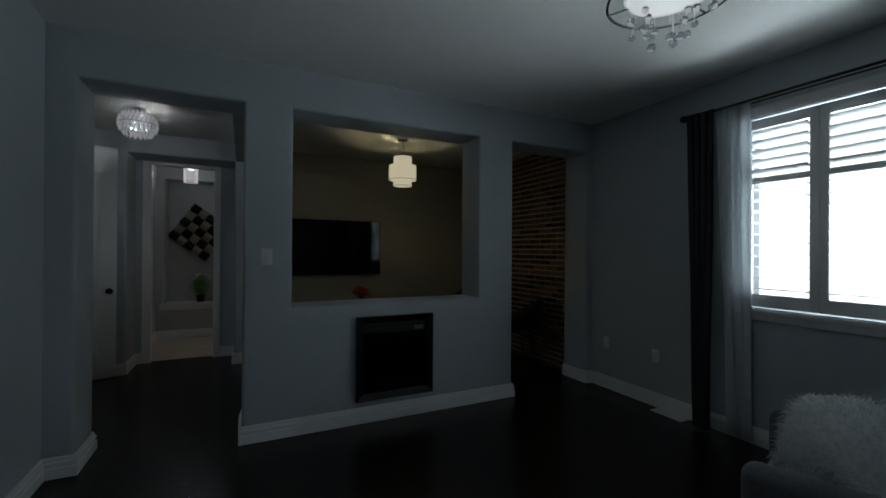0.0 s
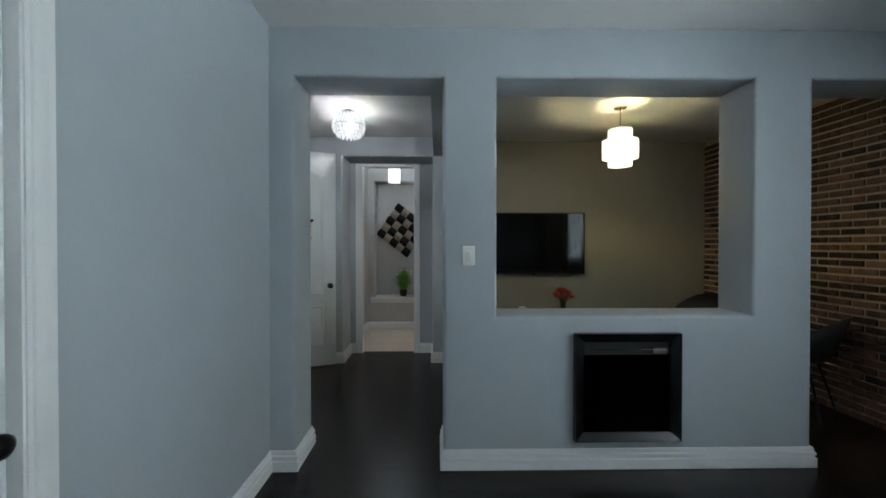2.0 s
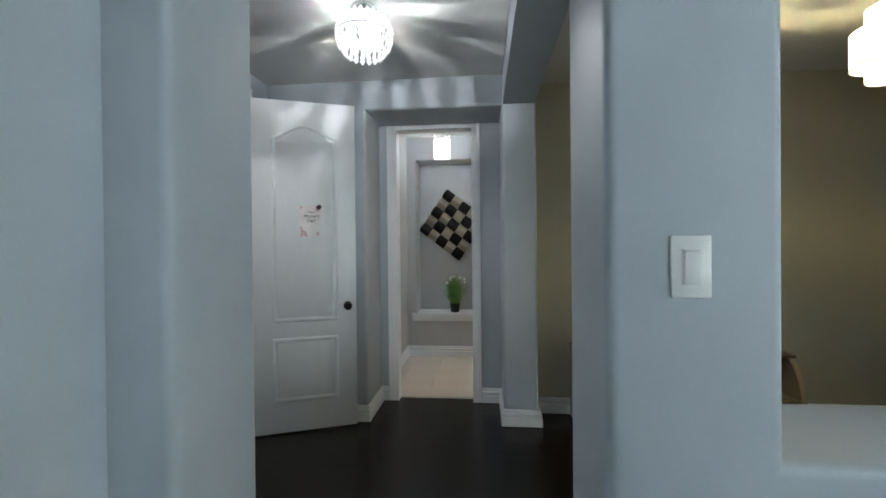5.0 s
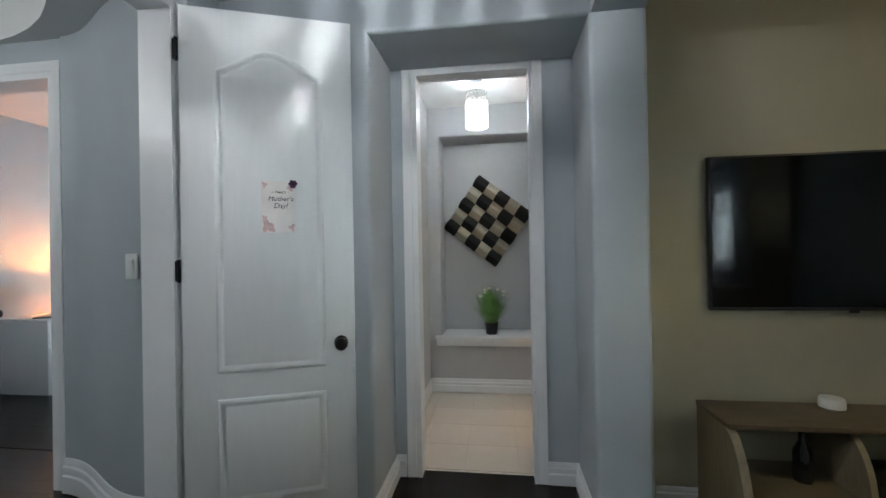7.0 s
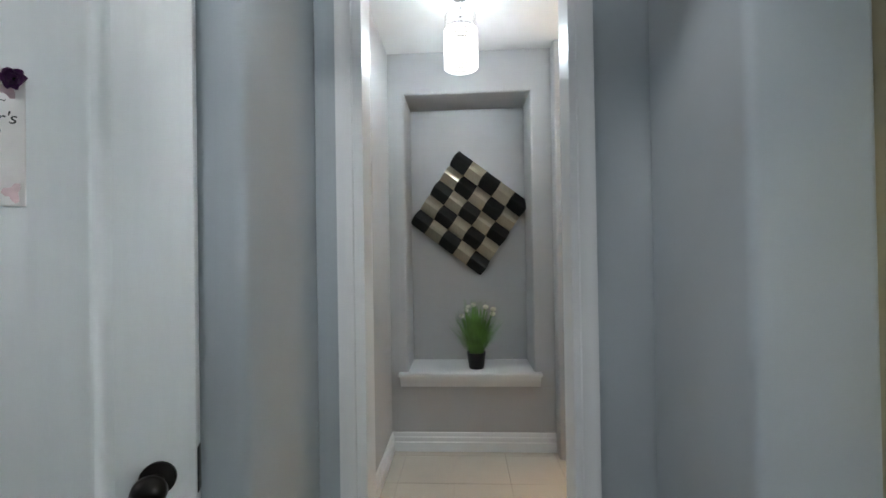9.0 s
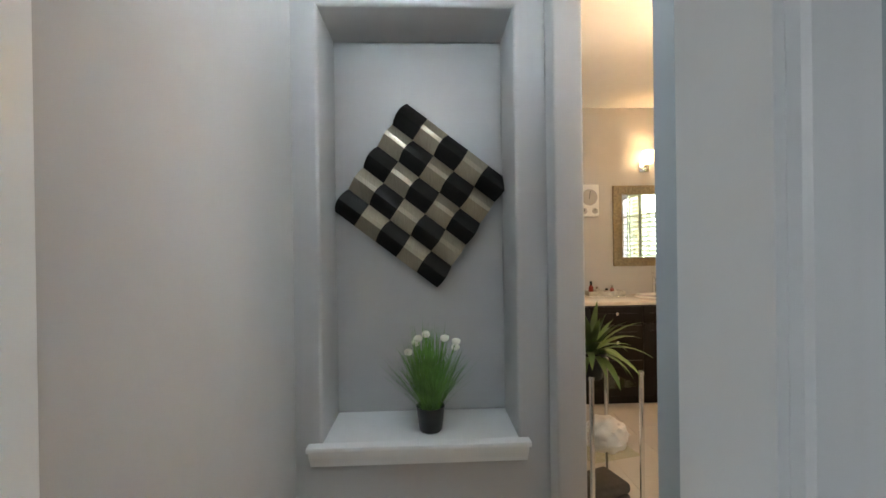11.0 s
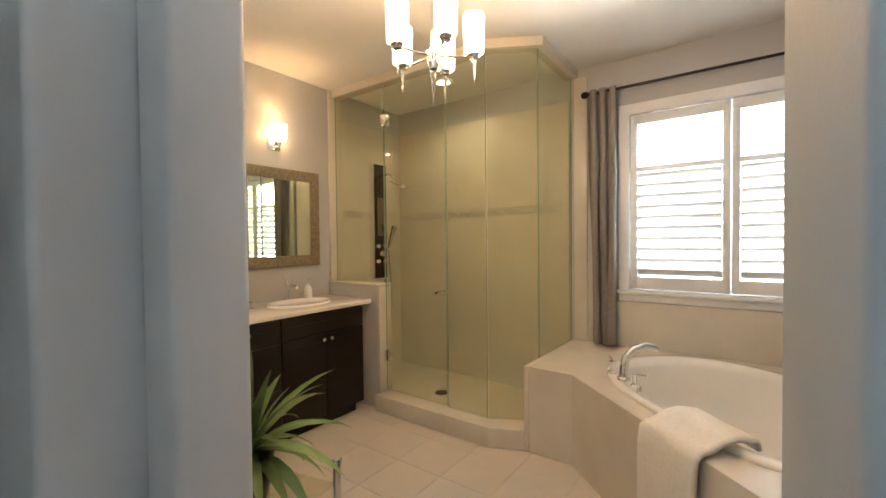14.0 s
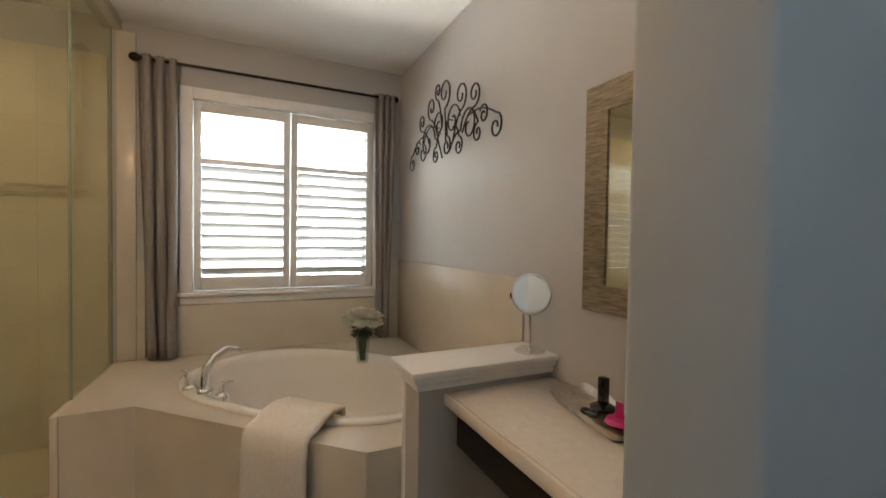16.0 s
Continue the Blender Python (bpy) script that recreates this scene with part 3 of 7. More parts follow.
rod_gap = 0.115
rod("curtain_rod", (RX - 0.115, 3.10, 2.455), (RX - 0.115, 0.5, 2.455), 0.009, "thin black metal curtain rod with ball finials above the window")
rod_gap = 0.055
rod("curtain_rod", (RX - 0.055, 2.86, 2.45), (RX - 0.055, 0.55, 2.45), 0.006, "thinner black rod for the sheer curtain above the window", 0.012)
curtain("curtain", RX - 0.115, 3.08, 2.87, 0.03, 2.47, 4, 0.035, M_DARKCLOTH, "charcoal floor-length curtain panel hanging in folds", "living room curtains", 0.12, -0.03)
curtain("curtain", RX - 0.085, 2.87, 2.63, 0.05, 2.47, 3, 0.025, M_SHEER, "white sheer floor-length curtain panel beside the window", "living room curtains", 0.08, -0.05)

# wall outlets and floor vent
def outlet(m, label):
    t = thing("wall_outlet", (0, 0, 0), label, "wall outlet")
    part("plate", bm_box(-0.035, 0.035, -0.006, 0.0, -0.057, 0.057, 0.003), M_PLASTIC, t)
    for z in (-0.022, 0.022):
        part("socket", bm_box(-0.016, 0.016, -0.009, -0.006, z - 0.014, z + 0.014, 0.002), M_PLASTIC, t)
    t.matrix_world = m
    return t


outlet(pose(RX, 3.43, 0.45, 0, 0, -90), "white plastic wall outlet above the baseboard")
outlet(pose(RX, 3.98, 0.46, 0, 0, -90), "white plastic wall outlet near the corner")
v = thing("floor_vent", (RX - 0.075, 3.25, 0.0), "white metal floor vent beside the baseboard", "floor vent")
part("frame", bm_box(-0.05, 0.05, -0.14, 0.14, 0.0, 0.008, 0.002), M_TRIM, v)
for k in range(9):
    part("slat", bm_box(-0.038, 0.038, -0.125 + k * 0.029, -0.113 + k * 0.029, 0.008, 0.011), M_TRIM, v)

# closed white door in the left wall
M_KNOB = mat("oil_rubbed_bronze", (0.016, 0.013, 0.012), 0.32, metal=0.8, vary=0.1)


def knob(parent, x, y, z, side):
    """Door knob on the face y, pointing to side along y."""
    k = part("door_knob", bm_lathe([(0.0, 0.0), (0.032, 0.0), (0.032, 0.006), (0.014, 0.012), (0.012, 0.03), (0.022, 0.036), (0.030, 0.05), (0.028, 0.062), (0.016, 0.07), (0.0, 0.072)], 24, m=Matrix.Translation((x, y, z)) @ Matrix.Rotation(radians(-90 * side), 4, "X")), M_KNOB, parent, "oil-rubbed bronze round knob", 50)
    return k


def moulded_ring(pts, y, side, material, parent, name="panel_moulding", w=0.034):
    """A bolection moulding that follows a closed outline of (x, z) on the face y."""
    bm = bmesh.new()
    n = len(pts)
    cx_ = sum(p[0] for p in pts) / n
    cz_ = sum(p[1] for p in pts) / n
    prof = [(0.0, 0.0), (0.22, 0.006), (0.5, 0.0075), (0.75, 0.002), (1.0, -0.001)]
    rings = []
    for i in range(n):
        p0, p, p1 = Vector(pts[i - 1]), Vector(pts[i]), Vector(pts[(i + 1) % n])
        d0, d1 = (p - p0).normalized(), (p1 - p).normalized()
        n0, n1 = Vector((-d0.y, d0.x)), Vector((-d1.y, d1.x))
        nn = (n0 + n1) / max(0.4, 1 + n0.dot(n1))
        if nn.dot(Vector((cx_, cz_)) - p) < 0:
            nn = -nn
        rings.append([bm.verts.new((p.x + nn.x * w * a, y + side * b, p.y + nn.y * w * a)) for a, b in prof])
    for a, b in zip(rings, rings[1:] + rings[:1]):
        for k in range(len(prof) - 1):
            bm.faces.new((a[k], a[k + 1], b[k + 1], b[k]))
    return part(name, bm, M_DOOR, parent, smooth=50)


def raised_panel(pts, y, side, parent, inset=0.05):
    """The raised field inside the moulding, with sloped edges."""
    bm = bmesh.new()
    n = len(pts)
    cx_ = sum(p[0] for p in pts) / n
    cz_ = sum(p[1] for p in pts) / n
    lo, hi = [], []
    for i in range(n):
        p0, p, p1 = Vector(pts[i - 1]), Vector(pts[i]), Vector(pts[(i + 1) % n])
        d0, d1 = (p - p0).normalized(), (p1 - p).normalized()
        n0, n1 = Vector((-d0.y, d0.x)), Vector((-d1.y, d1.x))
        nn = (n0 + n1) / max(0.4, 1 + n0.dot(n1))
        if nn.dot(Vector((cx_, cz_)) - p) < 0:
            nn = -nn
        lo.append(bm.verts.new((p.x + nn.x * 0.036, y, p.y + nn.y * 0.036)))
        hi.append(bm.verts.new((p.x + nn.x * 0.052, y + side * 0.006, p.y + nn.y * 0.052)))
    for i in range(n):
        j = (i + 1) % n
        bm.faces.new((lo[i], lo[j], hi[j], hi[i]))
    bm.faces.new(hi)
    return part("panel", bm, M_DOOR, parent, smooth=30)


def panel_door(name, m, w, h, label, hinges=True):
    """A two-panel door with an arched upper panel; it runs along x from its hinge, thickness along y."""
    t = thing(name, (0, 0, 0), label, "door")
    part("leaf", bm_box(0, w, -0.0175, 0.0175, 0.012, h, 0.003), M_DOOR, t)
    a, b = 0.135, w - 0.135
    arch = [(a, 0.82), (b, 0.82), (b, h - 0.27)]
    for i in range(1, 16):
        u = i / 16
        x = b + (a - b) * u
        arch.append((x, h - 0.27 + 0.10 * (0.5 - 0.5 * math.cos(math.tau * u)) ** 0.8))
    arch.append((a, h - 0.27))
    low = [(a, 0.235), (b, 0.235), (b, 0.705), (a, 0.705)]
    for side in (-1, 1):
        for pts in (arch, low):
            moulded_ring(pts, side * 0.0175, side, M_DOOR, t)
            raised_panel(pts, side * 0.0175 - side * 0.0, side, t)
        knob(t, w - 0.065, side * 0.0175, 0.925, side)
    part("latch_plate", bm_box(w - 0.0005, w + 0.002, -0.012, 0.012, 0.88, 0.97, 0.001), M_KNOB, t)
    if hinges:
        for z in (0.24, 1.28, h - 0.2):
            hg = bm_box(-0.022, 0.0, -0.030, -0.0175, z - 0.045, z + 0.045, 0.004)
            bm_cyl(0.008, 0.008, z - 0.05, z + 0.05, 10, hg, Matrix.Translation((-0.006, -0.026, 0)))
            part("hinge", hg, M_BLACK, t, "matt black hinge")
    t.matrix_world = m
    return t


panel_door("panelled_door", pose(LX - 0.05, 1.875, 0, 0, 0, 90), 0.79, 2.40, "white closed two-panel interior door with an arched panel", False)
casing("trim_living_door", 1.865, 2.675, 2.415, LX, "y", 1)
jamb = bm_box(LX - 0.13, LX + 0.005, 2.668, 2.679, 0, 2.415)
bm_box(LX - 0.13, LX + 0.005, 1.861, 1.872, 0, 2.415, bm=jamb)
bm_box(LX - 0.13, LX + 0.005, 1.872, 2.668, 2.405, 2.416, bm=jamb)
struct("door_lining", jamb, M_TRIM, "white painted wooden door lining")

# light switch
def switch(m, label):
    t = thing("light_switch", (0, 0, 0), label, "light switch")
    part("plate", bm_box(-0.037, 0.037, -0.006, 0.0, -0.06, 0.06, 0.004), M_PLASTIC, t)
    part("frame", bm_box(-0.018, 0.018, -0.008, -0.006, -0.035, 0.035, 0.001), M_PLASTIC, t)
    part("rocker", bm_box(-0.0155, 0.0155, -0.012, -0.004, -0.032, 0.032, 0.003, m=Matrix.Rotation(radians(4), 4, "X")), M_PLASTIC, t)
    t.matrix_world = m
    return t


switch(pose(0.60, Y1, 1.325), "white plastic rocker light switch beside the pass-through")
switch(pose(-1.815, 6.289, 1.30, 0, 0, -6), "white plastic rocker light switch on the curved wall")

# fireplace insert
M_FIREBLACK = mat("black_enamel", (0.006, 0.006, 0.008), 0.24, vary=0.1)
M_FIREGLASS = mat("dark_fire_glass", (0.004, 0.004, 0.005), 0.04, vary=0.05)
M_LOG = mat("ceramic_logs", (0.16, 0.12, 0.09), 0.9, vary=0.35, grain=18, bump=0.8, bump_scale=30)
FX0, FX1, FZ0, FZ1 = 1.25, 1.905, 0.183, 0.848
fp = thing("fireplace_insert", ((FX0 + FX1) / 2, Y1, FZ0), "black square electric fireplace insert with a sloped frame and dark glass", "fireplace")
fw, fh = (FX1 - FX0) / 2, FZ1 - FZ0
for name, quad in (("frame_top", ((-fw, fh), (fw, fh), (fw - 0.06, fh - 0.055), (-fw + 0.06, fh - 0.055))), ("frame_side", ((-fw, 0), (-fw, fh), (-fw + 0.06, fh - 0.055), (-fw + 0.06, 0.055))), ("frame_side", ((fw, 0), (fw, fh), (fw - 0.06, fh - 0.055), (fw - 0.06, 0.055))), ("frame_bottom", ((-fw, 0), (fw, 0), (fw - 0.06, 0.055), (-fw + 0.06, 0.055)))):
    bm = bmesh.new()
    (ax0, az0), (ax1, az1), (ax2, az2), (ax3, az3) = quad
    fr = [bm.verts.new((ax0, -0.045, az0)), bm.verts.new((ax1, -0.045, az1)), bm.verts.new((ax2, -0.018, az2)), bm.verts.new((ax3, -0.018, az3))]
    bk = [bm.verts.new((p[0], -0.001, p[1])) for p in quad]
    bm.faces.new(fr)
    bm.faces.new(bk)
    for i in range(4):
        bm.faces.new((fr[i], fr[(i + 1) % 4], bk[(i + 1) % 4], bk[i]))
    part(name, bm, M_FIREBLACK, fp, smooth=20)
part("firebox", bm_box(-fw + 0.058, fw - 0.058, -0.006, -0.001, 0.053, fh - 0.053), mat("firebox_black", (0.006, 0.006, 0.006), 0.8), fp)
part("vent_bar", bm_box(-fw + 0.065, fw - 0.065, -0.017, -0.012, fh - 0.105, fh - 0.101), M_CHROME, fp)
part("control_panel", bm_box(fw - 0.16, fw - 0.08, -0.018, -0.012, fh - 0.128, fh - 0.095, 0.002), mat("grey_control", (0.10, 0.09, 0.09), 0.5), fp)
for k, (x0_, z0_, x1_, z1_, r_) in enumerate(((-0.2, 0.10, 0.16, 0.12, 0.045), (-0.15, 0.17, 0.12, 0.24, 0.04), (-0.02, 0.19, 0.2, 0.11, 0.035), (-0.1, 0.23, 0.07, 0.29, 0.03))):
    bm = bm_tube([(x0_ + (x1_ - x0_) * i / 8, -0.009 + 0.0006 * (i % 3), z0_ + (z1_ - z0_) * i / 8 + 0.008 * math.sin(i * 2.1 + k)) for i in range(9)], r_, 9)
    for v_ in bm.verts:
        v_.co.y = -0.0105 + (v_.co.y + 0.009) * 0.06
    part("log", bm, M_LOG, fp, "ceramic fire log")
g = part("glass", bm_box(-fw + 0.058, fw - 0.058, -0.0205, -0.0185, 0.053, fh - 0.135), glass_mat("smoked_glass", (0.30, 0.30, 0.32)), fp)

# crystal chandelier over the living room
M_CRYSTAL = bpy.data.materials.new("cut_crystal")
M_CRYSTAL.use_nodes = True
_p = M_CRYSTAL.node_tree.nodes["Principled BSDF"]
_p.inputs["Base Color"].default_value, _p.inputs["Roughness"].default_value = (0.95, 0.97, 1, 1), 0.03
_p.inputs["Transmission Weight"].default_value, _p.inputs["IOR"].default_value = 0.9, 1.5
M_LIT = mat("lit_white_shade", (0.9, 0.9, 0.9), 0.6, vary=0.02, emit=3.0, emit_colour=(0.95, 0.98, 1.0))
ch = thing("chandelier", (1.95, 2.02, H), "chrome ring chandelier with a lit shade and hanging crystal balls", "chandelier")
part("canopy", bm_cyl(0.06, 0.06, -0.025, 0, 24, bevel=0.004), M_CHROME, ch)
part("stem", bm_cyl(0.008, 0.008, -0.2, -0.02, 10), M_CHROME, ch)
part("shade", bm_lathe([(0.0, -0.19), (0.155, -0.19), (0.165, -0.2), (0.165, -0.315), (0.155, -0.325), (0.0, -0.325)], 32), M_LIT, ch, "lit white fabric shade")
part("ring", bm_tube([(0.23 * math.cos(math.tau * i / 40), 0.23 * math.sin(math.tau * i / 40), -0.335) for i in range(40)], 0.006, 8, closed=True), M_CHROME, ch)
for i in range(6):
    a = math.tau * i / 6
    part("spoke", bm_tube([(0.15 * math.cos(a), 0.15 * math.sin(a), -0.33), (0.23 * math.cos(a), 0.23 * math.sin(a), -0.335)], 0.004, 6), M_CHROME, ch)
rng = random.Random(4)
for i in range(26):
    a, rr = rng.uniform(0, math.tau), 0.20 * math.sqrt(rng.uniform(0.02, 1))
    zz = -0.36 - rng.uniform(0.02, 0.20) * (1.1 - rr / 0.23)
    x_, y_ = rr * math.cos(a), rr * math.sin(a)
    dr = part("crystal_drop", bm_ball(rng.choice((0.014, 0.017)), (x_, y_, zz), sub=2), M_CRYSTAL, ch, smooth=False)
    part("wire", bm_tube([(x_, y_, zz), (x_, y_, -0.33)], 0.0008, 4), M_CHROME, dr)

# armchair with a shaggy white cushion
M_GREYFAB = mat("grey_woven_upholstery", (0.11, 0.115, 0.13), 0.95, vary=0.15, grain=90, bump=0.5, bump_scale=500)
ac = thing("armchair", (2.595, 1.675, 0), "grey upholstered armchair on short wooden legs", "armchair", rz=19)


def pad(x0, x1, y0, y1, z0, z1, r):
    return bm_box(x0, x1, y0, y1, z0, z1, r, seg=5)


part("seat", pad(-0.30, 0.30, -0.30, 0.30, 0.22, 0.44, 0.05), M_GREYFAB, ac, smooth=60)
part("backrest", pad(-0.36, 0.36, -0.42, -0.28, 0.20, 0.80, 0.06), M_GREYFAB, ac, smooth=60)
part("armrest", pad(-0.42, -0.30, -0.40, 0.32, 0.18, 0.60, 0.055), M_GREYFAB, ac, smooth=60)
part("armrest", pad(0.30, 0.42, -0.40, 0.32, 0.18, 0.60, 0.055), M_GREYFAB, ac, smooth=60)
for sx in (-1, 1):
    for sy in (-1, 1):
        part("leg", bm_cyl(0.014, 0.024, 0.0, 0.22, 12, m=Matrix.Translation((sx * 0.30, sy * 0.30, 0))), mat("dark_leg_wood", (0.03, 0.02, 0.015), 0.4), ac)
M_FUR = mat("white_shaggy_fur", (0.72, 0.76, 0.80), 0.95, vary=0.15, grain=40)
cu = thing("cushion", (2.50, 1.70, 0.435), "fluffy white shaggy fur cushion resting on the armchair", "cushion", rz=70)
core = bmesh.new()
bmesh.ops.create_cube(core, size=1)
bmesh.ops.subdivide_edges(core, edges=core.edges[:], cuts=7, use_grid_fill=True)
for v_ in core.verts:
    p_ = v_.co.copy() * 2
    k = (1 - 0.5 * max(abs(p_.x), abs(p_.z)) ** 3)
    v_.co = Vector((p_.x * 0.23, p_.y * 0.10 * k, 0.155 + p_.z * 0.135 + 0.07 * (1 - abs(p_.x)))) + Vector((0, 0.09 * (p_.z + 1) * -0.5, 0))
    v_.co += Vector([noise.noise(v_.co * 14 + Vector((k_, 0, 0))) for k_ in (0, 9, 17)]) * 0.015
core.normal_update()
tufts = bmesh.new()
rng = random.Random(2)
faces = list(core.faces)
for f in faces:
    for _ in range(16):
        vs = [v_.co for v_ in f.verts]
        a, b = rng.random(), rng.random()
        p_ = vs[0].lerp(vs[1], a).lerp(vs[3].lerp(vs[2], a), b)
        d = (f.normal + Vector((rng.uniform(-1, 1), rng.uniform(-1, 1), rng.uniform(-0.9, 0.5))) * 0.8).normalized()
        s_ = d.orthogonal().normalized() * 0.0016
        ln = rng.uniform(0.025, 0.055)
        q = p_ + d * ln * 0.6
        e = q + (d + Vector((0, 0, -0.7))).normalized() * ln * 0.5
        tufts.faces.new((tufts.verts.new(p_ - s_), tufts.verts.new(p_ + s_), tufts.verts.new(q + s_ * 0.7), tufts.verts.new(q - s_ * 0.7)))
        tufts.faces.new((tufts.verts.new(q - s_ * 0.7), tufts.verts.new(q + s_ * 0.7), tufts.verts.new(e)))
part("cover", core, M_FUR, cu, smooth=60)
fr = part("fur", tufts, M_FUR, cu, "long white shaggy fibres", smooth=False)
fr["kind"] = "stuff"

# ---------------------------------------------------------------- dining room
M_TVBLACK = mat("glossy_black_screen", (0.002, 0.002, 0.0025), 0.07, vary=0.05, spec=0.28)
M_TVFRAME = mat("black_plastic", (0.012, 0.012, 0.013), 0.3)
tv = thing("television", (1.600, TY, 1.030), "large black flat-screen television mounted on the wall", "television")
part("body", bm_box(-0.642, 0.642, -0.042, -0.012, 0, 0.762, 0.006), M_TVFRAME, tv)
part("screen", bm_box(-0.630, 0.630, -0.0445, -0.0415, 0.016, 0.750), M_TVBLACK, tv, "glossy dark screen", smooth=False)
part("wall_bracket", bm_box(-0.2, 0.2, -0.012, 0.0, 0.15, 0.55, 0.002), M_BLACK, tv)
part("sensor", bm_box(-0.02, 0.02, -0.040, -0.028, -0.012, 0.0, 0.002), M_TVFRAME, tv)
part("bezel", bm_box(-0.642, 0.642, -0.0462, -0.0422, 0.0, 0.014, 0.001), M_TVFRAME, tv)

M_OAK = mat("weathered_oak_veneer", (0.105, 0.078, 0.045), 0.45, vary=0.25, grain=7, bump=0.15, bump_scale=30, stretch=(1.2, 14, 14), wear=0.06)
M_OAKEDGE = mat("pale_oak_edge", (0.19, 0.15, 0.092), 0.45, vary=0.15, grain=9, stretch=(8, 8, 1))
co = thing("media_console", (1.635, TY - 0.02, 0), "brown oak media console with curved side panels, open shelves and drawers", "media console")


def curved_side(x, w=0.035):
    prof = [(0.0, 0.0), (-0.42, 0.0), (-0.42, 0.12)]
    for i in range(1, 13):
        a = math.pi / 2 * i / 12
        prof.append((-0.24 - 0.18 * math.cos(a), 0.12 + 0.51 * math.sin(a)))
    prof += [(0.0, 0.63)]
    bm = bmesh.new()
    f = bm.faces.new([bm.verts.new((x - w / 2, y, z)) for y, z in prof])
    r = bmesh.ops.extrude_face_region(bm, geom=[f])
    bmesh.ops.translate(bm, vec=(w, 0, 0), verts=[v_ for v_ in r["geom"] if isinstance(v_, bmesh.types.BMVert)])
    return bm


part("top", bm_box(-0.745, 0.745, -0.30, 0.0, 0.63, 0.655, 0.004), M_OAK, co)
for x in (-0.722, 0.722):
    part("side_panel", curved_side(x), M_OAKEDGE, co, smooth=30)
part("shelf", bm_box(-0.70, 0.70, -0.385, 0.0, 0.305, 0.33, 0.003), M_OAK, co)
part("base_panel", bm_box(-0.70, 0.70, -0.38, 0.0, 0.03, 0.055, 0.003), M_OAK, co)
for x in (-0.235, 0.235):
    bm = bmesh.new()
    prof = [(0.0, 0.33), (-0.36, 0.33)] + [(-0.20 - 0.16 * math.cos(math.pi / 2 * i / 8), 0.33 + 0.30 * math.sin(math.pi / 2 * i / 8)) for i in range(1, 9)] + [(0.0, 0.63)]
    f = bm.faces.new([bm.verts.new((x - 0.0125, y, z)) for y, z in prof])
    r = bmesh.ops.extrude_face_region(bm, geom=[f])
    bmesh.ops.translate(bm, vec=(0.025, 0, 0), verts=[v_ for v_ in r["geom"] if isinstance(v_, bmesh.types.BMVert)])
    part("divider", bm, M_OAKEDGE, co, smooth=30)
for k in range(3):
    x0 = -0.69 + k * 0.463
    d = part("drawer", bm_box(x0, x0 + 0.454, -0.40, -0.36, 0.06, 0.298, 0.004), M_OAK, co)
    part("handle", bm_box(x0 + 0.18, x0 + 0.27, -0.418, -0.40, 0.175, 0.19, 0.004), M_CHROME, d, "brushed metal handle")
co.matrix_world = co.matrix_world @ Matrix.Diagonal((1, 1, 0.886, 1))
bx = thing("media_box", (1.635, TY - 0.2, 0.2925), "black set-top media box on the console shelf", "media box")
part("case", bm_box(-0.17, 0.17, -0.12, 0.12, 0.0, 0.055, 0.006), M_TVFRAME, bx)
part("indicator", bm_box(0.075, 0.115, -0.122, -0.119, 0.024, 0.029), mat("white_led", (0.9, 0.9, 0.9), 0.4, emit=0.6), bx)
bt = thing("bottle", (1.255, TY - 0.2, 0.2925), "dark glass bottle standing on the console shelf", "bottle")
part("body", bm_lathe([(0.0, 0.0), (0.034, 0.0), (0.036, 0.01), (0.036, 0.13), (0.014, 0.18), (0.013, 0.22), (0.0, 0.22)], 20), mat("dark_bottle_glass", (0.01, 0.012, 0.012), 0.06), bt)
part("cap", bm_cyl(0.015, 0.015, 0.22, 0.245, 16, bevel=0.002), M_CHROME, bt)
ro = thing("router_puck", (1.455, TY - 0.09, 0.5805), "small rounded white plastic hub on the console top", "smart hub")
part("body", bm_lathe([(0.0, 0.0), (0.044, 0.0), (0.05, 0.008), (0.050, 0.036), (0.046, 0.05), (0.0, 0.058)], 28), M_PLASTIC, ro, smooth=60)
part("base_ring", bm_lathe([(0.045, 0.001), (0.0515, 0.003), (0.0515, 0.007), (0.045, 0.009)], 28), M_CHROME, ro)

M_ORANGE = mat("orange_red_petals", (0.75, 0.060, 0.018), 0.6, vary=0.25, grain=20, bump=0.3)
M_LEAF = mat("dark_green_leaf", (0.03, 0.07, 0.02), 0.5, vary=0.3, grain=15)
M_WHITEPETAL = mat("cream_white_petals", (0.80, 0.80, 0.70), 0.6, vary=0.08, grain=20, bump=0.3)
M_CLEARGLASS = glass_mat("vase_glass", (0.90, 0.92, 0.92))


def blossom(parent, where, r, material, seed, name="flower"):
    """A rose-like head of overlapping cupped petals."""
    rg = random.Random(seed)
    bm = bmesh.new()
    for ring, (n, tilt, sc) in enumerate(((3, 15, 0.55), (5, 38, 0.8), (6, 65, 1.0))):
        for i in range(n):
            a = math.tau * i / n + ring * 0.5 + rg.uniform(-0.2, 0.2)
            m = Matrix.Translation(where) @ Matrix.Rotation(a, 4, "Z") @ Matrix.Rotation(radians(tilt), 4, "Y")
            grid = []
            for u in range(4):
                row = []
                for w in range(4):
                    s = (w / 3 - 0.5) * 2
                    t_ = u / 3
                    wd = 0.62 * math.sin(math.pi * (0.18 + 0.72 * t_))
                    row.append(bm.verts.new(m @ Vector((r * (0.12 + 0.28 * (1 - s * s) * t_), r * s * wd, r * sc * t_ * 1.15 - r * 0.25))))
                grid.append(row)
            for u in range(3):
                for w in range(3):
                    bm.faces.new((grid[u][w], grid[u][w + 1], grid[u + 1][w + 1], grid[u + 1][w]))
    return part(name, bm, material, parent, smooth=80)


